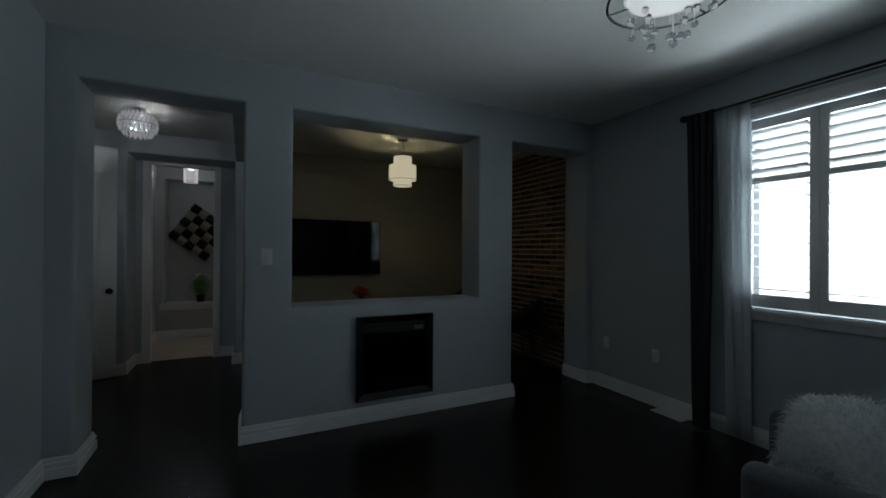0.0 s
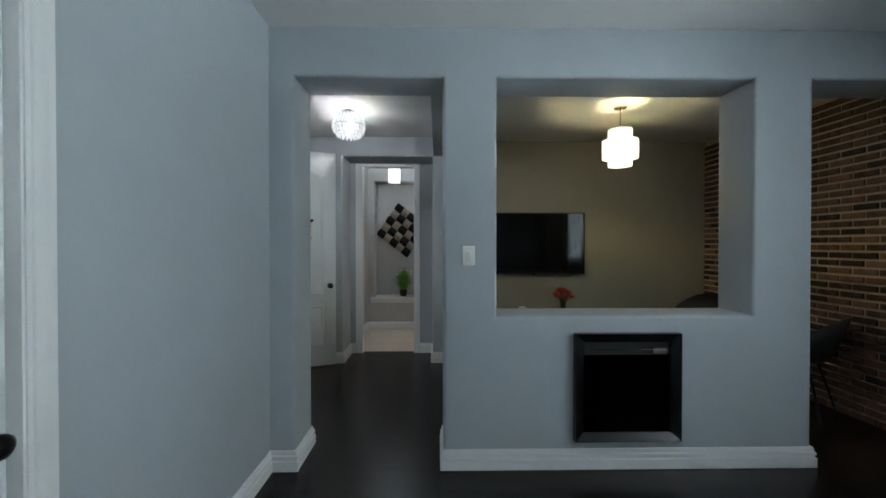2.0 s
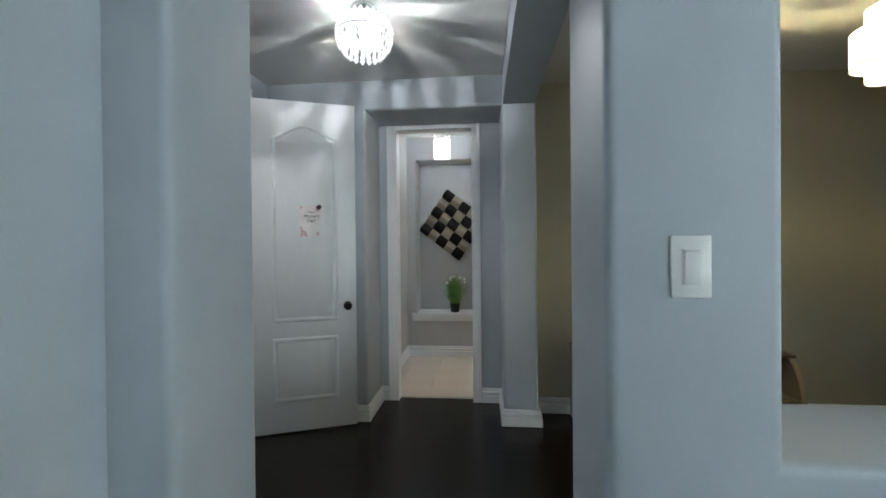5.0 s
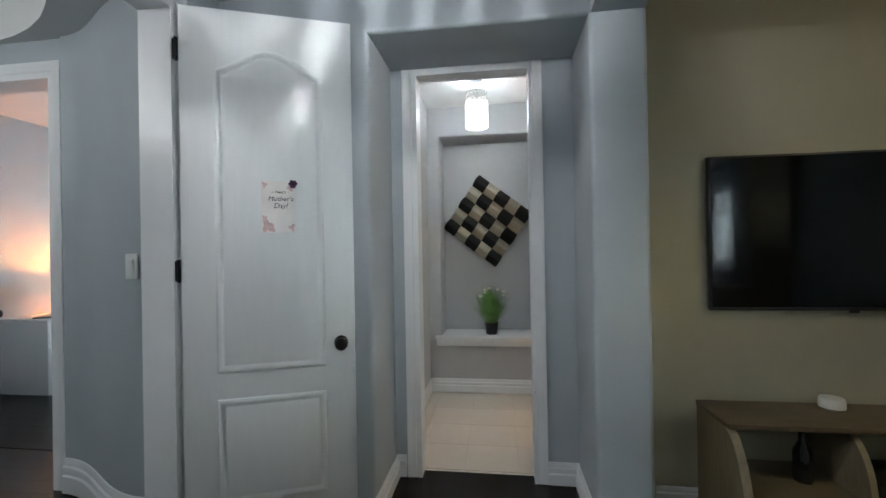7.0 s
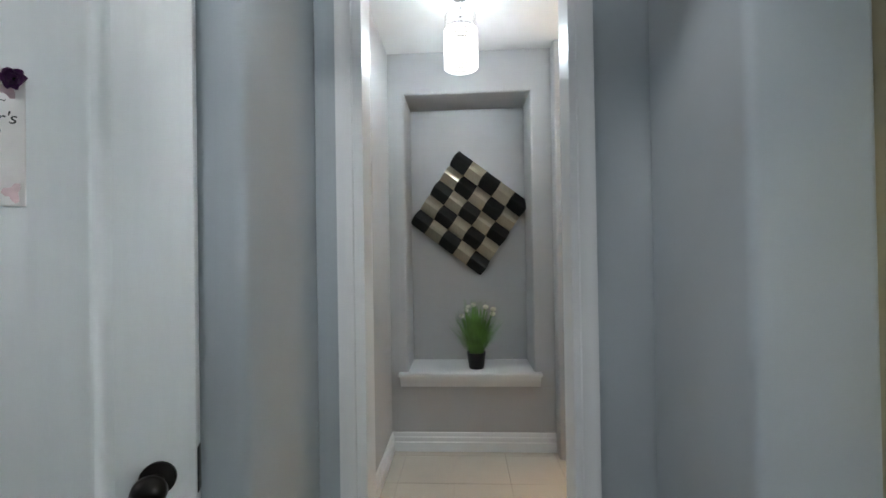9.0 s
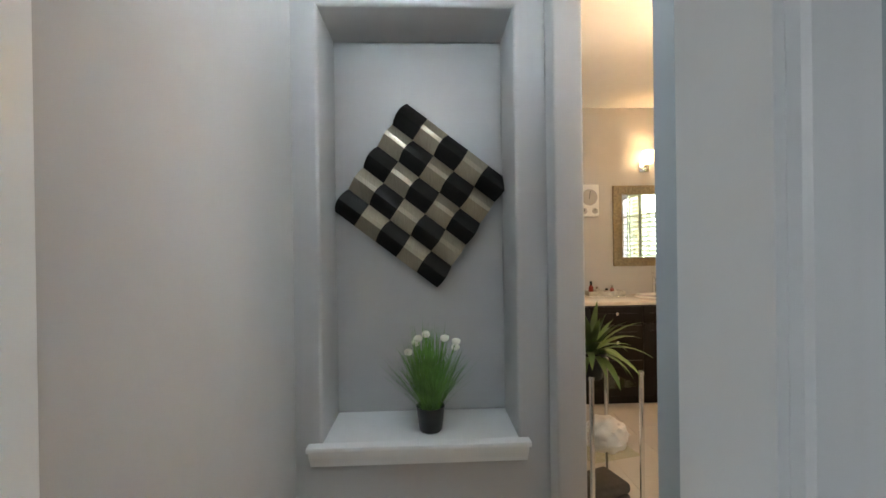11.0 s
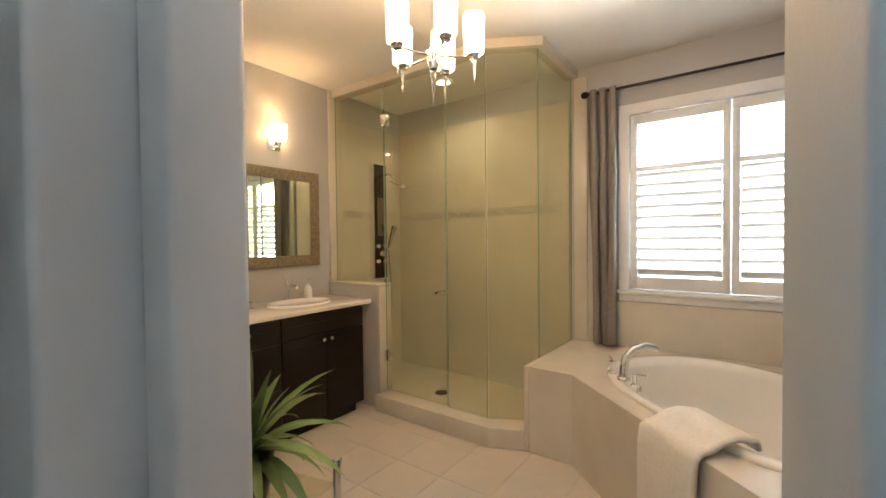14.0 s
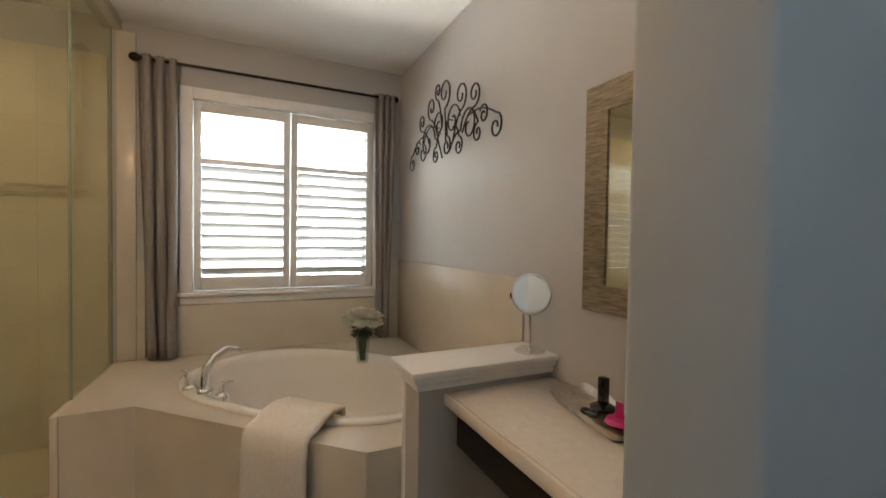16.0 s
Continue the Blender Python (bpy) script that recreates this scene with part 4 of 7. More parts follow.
def leaf_blade(bm, base, direction, length, width, droop, steps=5, up=Vector((0, 0, 1))):
    """A tapering leaf with a fold along its middle."""
    d = Vector(direction).normalized()
    side = d.cross(up).normalized() if abs(d.dot(up)) < 0.99 else Vector((1, 0, 0))
    p = Vector(base)
    rows = []
    for i in range(steps + 1):
        t_ = i / steps
        w = width * (math.sin(math.pi * min(1, 0.15 + 0.85 * t_)) ** 0.8) * (1 if i < steps else 0.05)
        lift = side.cross(d).normalized() * (0.25 * w)
        rows.append([bm.verts.new(p - side * w + lift), bm.verts.new(p), bm.verts.new(p + side * w + lift)])
        d = (d + Vector((0, 0, -droop / steps))).normalized()
        p = p + d * (length / steps)
    for a, b in zip(rows, rows[1:]):
        for k in range(2):
            bm.faces.new((a[k], a[k + 1], b[k + 1], b[k]))


def bouquet(where, label, material, n, head, spread, vase_h, vase_r, seed, stem_h):
    t = thing("flower_vase", where, label, "flower vase")
    vs = part("vase", bm_lathe([(0.0, 0.004), (vase_r * 0.75, 0.004), (vase_r * 0.8, 0.012), (vase_r * 0.85, vase_h * 0.4), (vase_r, vase_h), (vase_r * 0.94, vase_h), (vase_r * 0.8, vase_h * 0.4), (vase_r * 0.74, 0.018), (0.0, 0.016)], 24), M_CLEARGLASS, t, "clear glass vase", 60)
    vs.visible_shadow = False
    rg = random.Random(seed)
    lf = bmesh.new()
    for i in range(n):
        a = math.tau * i * 0.381966
        rr = spread * math.sqrt((i + 0.3) / n)
        top = Vector((rr * math.cos(a), rr * math.sin(a), stem_h - 0.9 * rr * rr / spread + rg.uniform(-0.012, 0.012)))
        part("stem", bm_tube([(0.3 * vase_r * math.cos(a), 0.3 * vase_r * math.sin(a), 0.02), (top.x * 0.4, top.y * 0.4, vase_h), tuple(top)], 0.0025, 5), M_LEAF, t)
        blossom(t, top, head, material, seed * 50 + i)
        for k in range(3):
            b = rg.uniform(0, math.tau)
            leaf_blade(lf, (top.x * 0.6, top.y * 0.6, vase_h + rg.uniform(-0.01, 0.04)), (math.cos(b), math.sin(b), 0.35), rg.uniform(0.05, 0.085), 0.014, 0.9)
    part("foliage", lf, M_LEAF, t, smooth=60)
    return t


bouquet((1.93, TY - 0.17, 0.5805), "orange-red artificial roses in a clear glass vase on the console", M_ORANGE, 16, 0.042, 0.115, 0.17, 0.040, 3, 0.275)


def shell_chair(where, rz, label):
    t = thing("tub_chair", where, label, "chair", "dark tub chairs", rz)
    bm = bmesh.new()
    nr, na = 9, 36
    rows = []
    for j in range(nr + 1):
        r = j / nr
        row = []
        for i in range(na):
            a = math.tau * i / na
            back = (0.5 - 0.5 * math.sin(a)) ** 1.3
            rim = 0.04 + 0.36 * back
            row.append(bm.verts.new((0.31 * (r ** 0.8) * math.cos(a), 0.29 * (r ** 0.8) * math.sin(a) - 0.05 * back * r ** 3, 0.43 + rim * r ** 4)))
        rows.append(row)
    for a_, b_ in zip(rows[1:], rows[2:]):
        for i in range(na):
            bm.faces.new((a_[i], a_[(i + 1) % na], b_[(i + 1) % na], b_[i]))
    bm.faces.new(rows[1])
    bmesh.ops.delete(bm, geom=[v_ for v_ in rows[0]], context="VERTS")
    sh = part("seat_shell", bm, M_DARKSHELL, t, smooth=70)
    sol = sh.modifiers.new("thick", "SOLIDIFY")
    sol.thickness = 0.02
    for sx in (-1, 1):
        for sy in (-1, 1):
            part("leg", bm_tube([(sx * 0.13, sy * 0.12, 0.42), (sx * 0.23, sy * 0.22, 0.0)], 0.012, 8, r_end=0.008), M_BLACK, t)
    return t


M_DARKSHELL = mat("black_chair_shell", (0.010, 0.010, 0.011), 0.5, vary=0.1, bump=0.15)
shell_chair((3.38, 5.02, 0), 35, "black tub chair on thin splayed legs beside the brick wall")
shell_chair((3.32, 6.20, 0), 120, "black tub chair on thin splayed legs near the corner")

# three-drum pendant
M_PENDANT = lit_glass("lit_cream_drum_shade", (1.0, 0.90, 0.62), 3.4, 0.17)
pe = thing("pendant_lamp", (2.10, 5.44, 2.68), "lit cream three-drum pendant lamp hanging from the ceiling", "pendant lamp")
part("canopy", bm_cyl(0.06, 0.06, -0.03, 0, 28, bevel=0.005), M_CHROME, pe)
for k in range(3):
    part("canopy_cap", bm_cyl(0.008, 0.008, -0.036, -0.03, 10, m=Matrix.Translation((0.03 * (k - 1), 0, 0))), M_BRONZE, pe)
part("cord", bm_cyl(0.003, 0.003, -0.26, -0.03, 6), M_BLACK, pe)
for r, z0, z1 in ((0.105, -0.325, -0.225), (0.157, -0.490, -0.325), (0.105, -0.560, -0.490)):
    bm = bmesh.new()
    bm_lathe([(r, z0), (r, z1), (r - 0.003, z1), (r - 0.003, z0), (r, z0)], 40, bm)
    part("shade", bm, M_PENDANT, pe, "lit cream fabric drum", 50)
    part("rim", bm_tube([(r * math.cos(math.tau * i / 40), r * math.sin(math.tau * i / 40), z0) for i in range(40)], 0.0025, 5, closed=True), M_PLASTIC, pe)

# ---------------------------------------------------------------- hall
M_LITCRYSTAL = mat("lit_crystal", (0.9, 0.92, 0.95), 0.06, vary=0.02, emit=0.3, emit_colour=(0.96, 0.98, 1.0))
_n = M_LITCRYSTAL.node_tree.nodes["Principled BSDF"]
_n.inputs["Transmission Weight"].default_value = 0.6
hl = thing("ceiling_light", (-0.42, 5.53, 2.66), "lit crystal drum ceiling light hanging on a chrome stem", "ceiling light")
part("canopy", bm_lathe([(0.0, 0.0), (0.062, 0.0), (0.062, -0.012), (0.05, -0.022), (0.0, -0.024)], 28), M_CHROME, hl, smooth=40)
part("stem", bm_cyl(0.005, 0.005, -0.09, -0.02, 8), M_CHROME, hl)
# Disc added to block the bulb's direct light from the ceiling above.
part("blocking_disc", bm_lathe([(0.0, -0.044), (0.068, -0.044), (0.072, -0.048), (0.068, -0.052), (0.0, -0.052)], 28), M_CHROME, hl, smooth=40)
prism = bmesh.new()
vs = [prism.verts.new(c) for c in ((0, 0.0, 0.024), (0, 0.0, -0.024), (0.0135, 0, 0), (-0.0135, 0, 0), (0, 0.008, 0), (0, -0.008, 0))]
for tri in ((0, 2, 4), (0, 4, 3), (0, 3, 5), (0, 5, 2), (1, 4, 2), (1, 3, 4), (1, 5, 3), (1, 2, 5)):
    prism.faces.new([vs[k] for k in tri])
M_SIDECRYSTAL = lit_glass("lit_side_crystal", (0.93, 0.97, 1.0), 1.7, 0.55)
first = part("crystal", prism, M_SIDECRYSTAL, hl, "faceted lit crystal", smooth=False)
crystal_mesh = first.data.copy()
top_mesh = first.data
spots = []
for j, z in enumerate((-0.075, -0.108, -0.141, -0.174, -0.207, -0.24)):
    f = (z + 0.155) / 0.10
    r = 0.15 * math.sqrt(max(0.12, 1 - 0.62 * f * f))
    n = max(8, round(math.tau * r / 0.033))
    for i in range(n):
        a = math.tau * (i + 0.5 * (j % 2)) / n
        spots.append((r * math.cos(a), r * math.sin(a), z, a))
for r, n in ((0.10, 16), (0.055, 9), (0.015, 3)):
    for i in range(n):
        a = math.tau * i / n
        spots.append((r * math.cos(a), r * math.sin(a), -0.252, a))
for k, (x, y, z, a) in enumerate(spots):
    ob = first if k == 0 else new("crystal", top_mesh if z > -0.06 else crystal_mesh)
    ob.parent = hl
    ob.matrix_local = pose(x, y, z, 0, 0, math.degrees(a) + 90)
for z, r in ((-0.06, 0.11), (-0.155, 0.152), (-0.25, 0.108)):
    part("hoop", bm_tube([(r * math.cos(math.tau * i / 36), r * math.sin(math.tau * i / 36), z) for i in range(36)], 0.003, 6, closed=True), M_CHROME, hl)
for i in range(4):
    a = math.tau * i / 4
    part("arm", bm_tube([(0, 0, -0.05), (0.06 * math.cos(a), 0.06 * math.sin(a), -0.055), (0.11 * math.cos(a), 0.11 * math.sin(a), -0.06)], 0.003, 6), M_CHROME, hl)

# Upright plates added round the bulb so their shadows leave rays on the ceiling.
rng = random.Random(31)
for i in range(13):
    a = math.tau * (i + rng.uniform(-0.22, 0.22)) / 13
    w_ = rng.uniform(0.0095, 0.0155)
    r1 = rng.uniform(0.085, 0.095)
    part("ray_plate", bm_box(-w_, w_, -0.003, 0.003, -0.198, -0.045, 0.0015, seg=1, m=Matrix.Translation((r1 * math.cos(a), r1 * math.sin(a), 0)) @ Matrix.Rotation(a + math.pi / 2, 4, "Z")), M_LITCRYSTAL, hl, "upright crystal plate added to cast rays on the ceiling", smooth=False)
# Rods added above the bulb to split its upward light into a star.
for i in range(9):
    a = math.tau * i / 9
    r1 = 0.10
    part("ray_rod", bm_tube([(0.028 * math.cos(a), 0.028 * math.sin(a), -0.072), (r1 * 0.6 * math.cos(a), r1 * 0.6 * math.sin(a), -0.068), (r1 * math.cos(a), r1 * math.sin(a), -0.072)], 0.0075, 5), M_LITCRYSTAL, hl, "radial crystal rod added to break the ceiling light into rays", smooth=False)

# the open white door with its card
DOOR_M = pose(-1.452, 6.172, 0, 0, 0, 21.7)
panel_door("panelled_door", DOOR_M, 0.735, 2.445, "white two-panel interior door standing open against the wall")
M_CARD = mat("white_card_with_pink_blotches", (0.80, 0.76, 0.75), 0.7, vary=0.10, grain=9)
cd = thing("greeting_card", (0, 0, 0), "white paper card with pink marbled corners taped to the door", "greeting card")
part("sheet", bm_box(-0.074, 0.074, -0.002, 0.0, -0.118, 0.118, 0.0008), M_CARD, cd)
M_PINK = mat("pale_pink_ink", (0.62, 0.45, 0.46), 0.7, vary=0.2, grain=30)
for cx_, cz_, s_ in ((-0.05, -0.085, 0.036), (-0.03, -0.10, 0.022), (0.056, -0.094, 0.020), (-0.06, 0.10, 0.016), (0.05, 0.088, 0.02), (-0.062, -0.05, 0.016)):
    bm = bmesh.new()
    pts = []
    for i in range(14):
        a = math.tau * i / 14
        r = s_ * (0.75 + 0.3 * math.sin(3 * a + cx_ * 90) + 0.12 * math.sin(7 * a))
        pts.append(bm.verts.new((max(-0.073, min(0.073, cx_ + r * math.cos(a) * 0.8)), -0.0026, max(-0.117, min(0.117, cz_ + r * math.sin(a))))))
    bm.faces.new(pts)
    part("blotch", bm, M_PINK, cd, smooth=False)
M_INK = mat("black_ink", (0.02, 0.02, 0.02), 0.7)


def writing(text, size, m, material, parent):
    c = bpy.data.curves.new("writing", "FONT")
    c.body, c.size, c.align_x, c.align_y = text, size, "CENTER", "CENTER"
    c.extrude, c.shear = 0.0003, 0.25
    tmp = bpy.data.objects.new("writing", c)
    me = bpy.data.meshes.new_from_object(tmp)
    bpy.data.objects.remove(tmp)
    me.materials.append(material)
    ob = new("writing", me)
    ob.parent = parent
    ob.matrix_local = m
    return ob


for text, size, z in (("~ Happy ~", 0.018, 0.068), ("Mother's", 0.030, 0.036), ("Day!", 0.032, 0.004)):
    writing(text, size, pose(0.008, -0.0032, z, 90, 0, 0), M_INK, cd)
cd.matrix_world = DOOR_M @ pose(0.403, -0.0245, 1.562)
M_PURPLE = mat("purple_petals", (0.075, 0.012, 0.085), 0.6, vary=0.25, grain=30, bump=0.3)
fl = thing("paper_flower", (0, 0, 0), "purple artificial flower pinned to the card's corner", "flower")
blossom(fl, Vector((0, 0, 0.004)), 0.021, M_PURPLE, 77, "petals")
part("pin", bm_cyl(0.003, 0.003, -0.012, 0.002, 8), M_BLACK, fl)
fl.matrix_world = DOOR_M @ pose(0.467, -0.034, 1.665, 90, 0, 0)

# study seen through two doorways
panel_door("panelled_door", pose(-3.330, 6.775, 0, 0, 0, 147), 0.74, 2.40, "white interior door of the study standing open")
M_DESK = mat("white_desk_laminate", (0.74, 0.74, 0.74), 0.4, vary=0.02)
dk = thing("desk", (-4.72, 8.0, 0), "plain white desk with solid end panels beside the wall", "desk")
part("top", bm_box(-0.28, 0.28, 0, 1.2, 0.71, 0.74, 0.003), M_DESK, dk)
part("end_panel", bm_box(-0.275, 0.275, 0.005, 0.04, 0, 0.709, 0.002), M_DESK, dk)
part("end_panel", bm_box(-0.275, 0.275, 1.16, 1.195, 0, 0.709, 0.002), M_DESK, dk)
part("back_panel", bm_box(-0.27, -0.25, 0.04, 1.16, 0.3, 0.709, 0.001), M_DESK, dk)
part("drawer", bm_box(0.255, 0.277, 0.045, 1.155, 0.60, 0.705, 0.003), M_DESK, dk)
st = thing("stool", (-4.32, 8.42, 0), "black round stool in front of the desk", "stool")
part("seat", bm_cyl(0.17, 0.17, 0.44, 0.49, 24, bevel=0.015), M_BLACK, st)
part("column", bm_cyl(0.02, 0.02, 0.05, 0.44, 12), M_BLACK, st)
part("base", bm_lathe([(0.0, 0.0), (0.18, 0.0), (0.18, 0.012), (0.03, 0.05), (0.0, 0.05)], 24), M_BLACK, st)
lp = thing("laptop", (-4.63, 8.22, 0.74), "open dark laptop on the white desk", "laptop", rz=-60)
part("keyboard_base", bm_box(-0.16, 0.16, -0.11, 0.11, 0.002, 0.018, 0.004), mat("laptop_grey", (0.25, 0.25, 0.26), 0.35, metal=0.6), lp)
part("screen", bm_box(-0.16, 0.16, -0.004, 0.004, 0, 0.21, 0.003, m=Matrix.Translation((0, 0.108, 0.018)) @ Matrix.Rotation(radians(-14), 4, "X")), M_TVFRAME, lp)
tl = thing("table_lamp", (-4.75, 8.47, 0.74), "small table lamp with a glowing orange-yellow patterned shade", "table lamp")
part("base", bm_lathe([(0.0, 0.0), (0.055, 0.0), (0.055, 0.012), (0.015, 0.03), (0.012, 0.24), (0.0, 0.24)], 20), M_CHROME, tl)
part("shade", bm_lathe([(0.085, 0.24), (0.07, 0.40), (0.067, 0.40), (0.082, 0.24), (0.085, 0.24)], 28), mat("glowing_orange_shade", (0.85, 0.45, 0.08), 0.8, vary=0.35, grain=22, emit=4.0, emit_colour=(1.0, 0.42, 0.05)), tl, smooth=50)
switch(pose(-5.04, 7.62, 1.30, 0, 0, 90), "white plastic light switch on the study wall")
baseboard([(-5.04, 6.75), (-5.04, 10.0)])

# ---------------------------------------------------------------- passage: niche sill, art, plant, light
si = thing("niche_sill", ((NL + NR) / 2, NY, 0.44), "white painted moulded sill board of the display niche", "sill")
hw = (NR - NL) / 2
part("board", bm_box(-hw - 0.002, hw + 0.002, -0.05, NB - NY - 0.001, 0.075, 0.095, 0.004), M_TRIM, si)
part("nosing", bm_box(-hw - 0.06, hw + 0.045, -0.055, -0.001, 0.073, 0.098, 0.006), M_TRIM, si)
part("moulding", bm_sweep([(-hw - 0.05, -0.001), (-hw - 0.05, -0.002), (hw + 0.035, -0.002), (hw + 0.035, -0.001)][1:3], [(0.0, 0.0), (0.012, 0.0), (0.02, 0.02), (0.03, 0.035), (0.042, 0.055), (0.045, 0.073), (0.0, 0.073)]), M_TRIM, si)

M_ARTBLACK = mat("brushed_black_metal", (0.006, 0.0055, 0.005), 0.55, metal=0.0, spec=0.22, vary=0.3, grain=20, stretch=(1, 40, 1), bump=0.1)
M_ARTGOLD = mat("brushed_champagne_metal", (0.40, 0.355, 0.27), 0.34, metal=0.75, vary=0.2, grain=20, stretch=(40, 1, 1), bump=0.15)
LEFT, TOP, BOT = Vector((-0.629, 8.760, 1.572)), Vector((-0.252, 8.760, 2.115)), Vector((-0.110, 8.760, 1.172))
U, V_ = (BOT - LEFT) / 5, (TOP - LEFT) / 5
art = thing("wall_art", ((LEFT + (BOT - LEFT) / 2 + (TOP - LEFT) / 2)), "folded black and champagne metal squares in a tilted checkerboard sculpture", "wall art")
o = art.matrix_world.translation.copy()
part("back_frame", bm_box(-0.2, 0.2, 0.006, 0.022, -0.2, 0.2, 0.002), M_BLACK, art)
out = Vector((0, -1, 0))
for iu in range(5):
    for iv in range(5):
        p0 = LEFT + U * iu + V_ * iv - o
        bm = bmesh.new()
        black = (iu + iv) % 2 == 0
        n = 7
        front, back = [], []
        for a in range(n):
            rf, rb = [], []
            for b in range(n):
                u, w = a / (n - 1), b / (n - 1)
                if black:
                    h = 0.046 * math.sin(math.pi * w) + 0.008 * u
                    bulge = 0.015 * math.sin(math.pi * w)
                    q = p0 + U * (u + (u - 0.5) * bulge * 6) + V_ * w
                else:
                    h = 0.004 + (0.044 * w / 0.58 if w < 0.58 else 0.044 * (1 - w) / 0.42)
                    q = p0 + U * u + V_ * w
                rf.append(bm.verts.new(q + out * (h + 0.004)))
                rb.append(bm.verts.new(q + out * (h + 0.0015)))
            front.append(rf)
            back.append(rb)
        for a in range(n - 1):
            for b in range(n - 1):
                bm.faces.new((front[a][b], front[a + 1][b], front[a + 1][b + 1], front[a][b + 1]))
                bm.faces.new((back[a][b], back[a][b + 1], back[a + 1][b + 1], back[a + 1][b]))
        for a in range(n - 1):
            for s_ in (0, n - 1):
                bm.faces.new((front[a][s_], front[a + 1][s_], back[a + 1][s_], back[a][s_]))
                bm.faces.new((front[s_][a], front[s_][a + 1], back[s_][a + 1], back[s_][a]))
        part("black_square" if black else "champagne_square", bm, M_ARTBLACK if black else M_ARTGOLD, art, smooth=25)

M_GRASS = mat("artificial_grass_green", (0.14, 0.30, 0.06), 0.55, vary=0.45, grain=14)
M_POT = mat("black_plant_pot", (0.010, 0.010, 0.011), 0.35)
gp = thing("potted_grass", (-0.153, 8.545, 0.536), "artificial grass plant with white pompom flowers in a black pot", "potted plant")
part("pot", bm_lathe([(0.0, 0.0), (0.042, 0.0), (0.046, 0.006), (0.058, 0.105), (0.054, 0.105), (0.05, 0.09), (0.0, 0.09)], 26), M_POT, gp, smooth=45)
rg = random.Random(11)
gb = bmesh.new()
for i in range(520):
    a = rg.uniform(0, math.tau)
    lean = rg.uniform(0.02, 0.95)
    d = Vector((math.cos(a) * lean, math.sin(a) * lean * 0.8, 1)).normalized()
    base = Vector((0.035 * rg.uniform(-1, 1), 0.035 * rg.uniform(-1, 1), 0.088))
    leaf_blade(gb, base, d, rg.uniform(0.24, 0.40) * (1 - 0.3 * lean), rg.uniform(0.0012, 0.0024), rg.uniform(0.0, 0.22), 4)
gr = part("grass", gb, M_GRASS, gp, "long thin green blades", smooth=60)
gr["kind"] = "stuff"
for i, (dx, dz) in enumerate(((-0.085, 0.345), (-0.055, 0.375), (-0.045, 0.405), (-0.015, 0.415), (0.06, 0.405), (0.105, 0.39), (0.105, 0.35))):
    y_ = rg.uniform(-0.05, 0.02)
    part("flower_stem", bm_tube([(dx * 0.15, y_ * 0.2, 0.09), (dx * 0.6, y_ * 0.7, 0.26), (dx, y_, dz)], 0.0016, 5), M_GRASS, gp)
    bm = bm_ball(0.017, (dx, y_, dz), sub=3, scale=(1, 1, 0.85))
    for v_ in bm.verts:
        c = Vector((dx, y_, dz))
        v_.co = c + (v_.co - c) * (1 + 0.18 * noise.noise(v_.co * 160))
    part("pompom", bm, M_WHITEPETAL, gp, "white pompom flower", smooth=60)

gp.matrix_world = gp.matrix_world @ Matrix.Diagonal((1.14, 1.14, 1.07, 1))
pl = thing("ceiling_light", (-0.227, 7.80, H), "lit crystal bead drum light on a chrome ceiling plate", "ceiling light")
part("canopy", bm_lathe([(0.0, 0.0), (0.06, 0.0), (0.06, -0.015), (0.05, -0.025), (0.0, -0.027)], 28), M_CHROME, pl)
part("stem", bm_cyl(0.006, 0.006, -0.13, -0.02, 8), M_CHROME, pl)
for z in (-0.13, -0.20):
    part("hoop", bm_tube([(0.082 * math.cos(math.tau * i / 32), 0.082 * math.sin(math.tau * i / 32), z) for i in range(32)], 0.003, 6, closed=True), M_CHROME, pl)
for i in range(16):
    for s_ in (-1, 1):
        a0, a1 = math.tau * i / 16, math.tau * (i + s_) / 16
        part("lattice_bar", bm_tube([(0.082 * math.cos(a0), 0.082 * math.sin(a0), -0.13), (0.083 * math.cos((a0 + a1) / 2), 0.083 * math.sin((a0 + a1) / 2), -0.165), (0.082 * math.cos(a1), 0.082 * math.sin(a1), -0.20)], 0.002, 4), M_CHROME, pl)
M_LITBEAD = lit_glass("lit_crystal_beads", (1.0, 0.98, 0.95), 3.0, 0.35)
bead_mesh = None
for i in range(28):
    a = math.tau * i / 28
    for k in range(9):
        where_ = (0.082 * math.cos(a), 0.082 * math.sin(a), -0.215 - k * 0.0225)
        if bead_mesh is None:
            b0 = part("bead", bm_ball(0.0095, sub=1), M_LITBEAD, pl, "lit crystal bead", smooth=False)
            bead_mesh = b0.data
        else:
            b0 = new("bead", bead_mesh)
            b0.parent = pl
        b0.location = where_

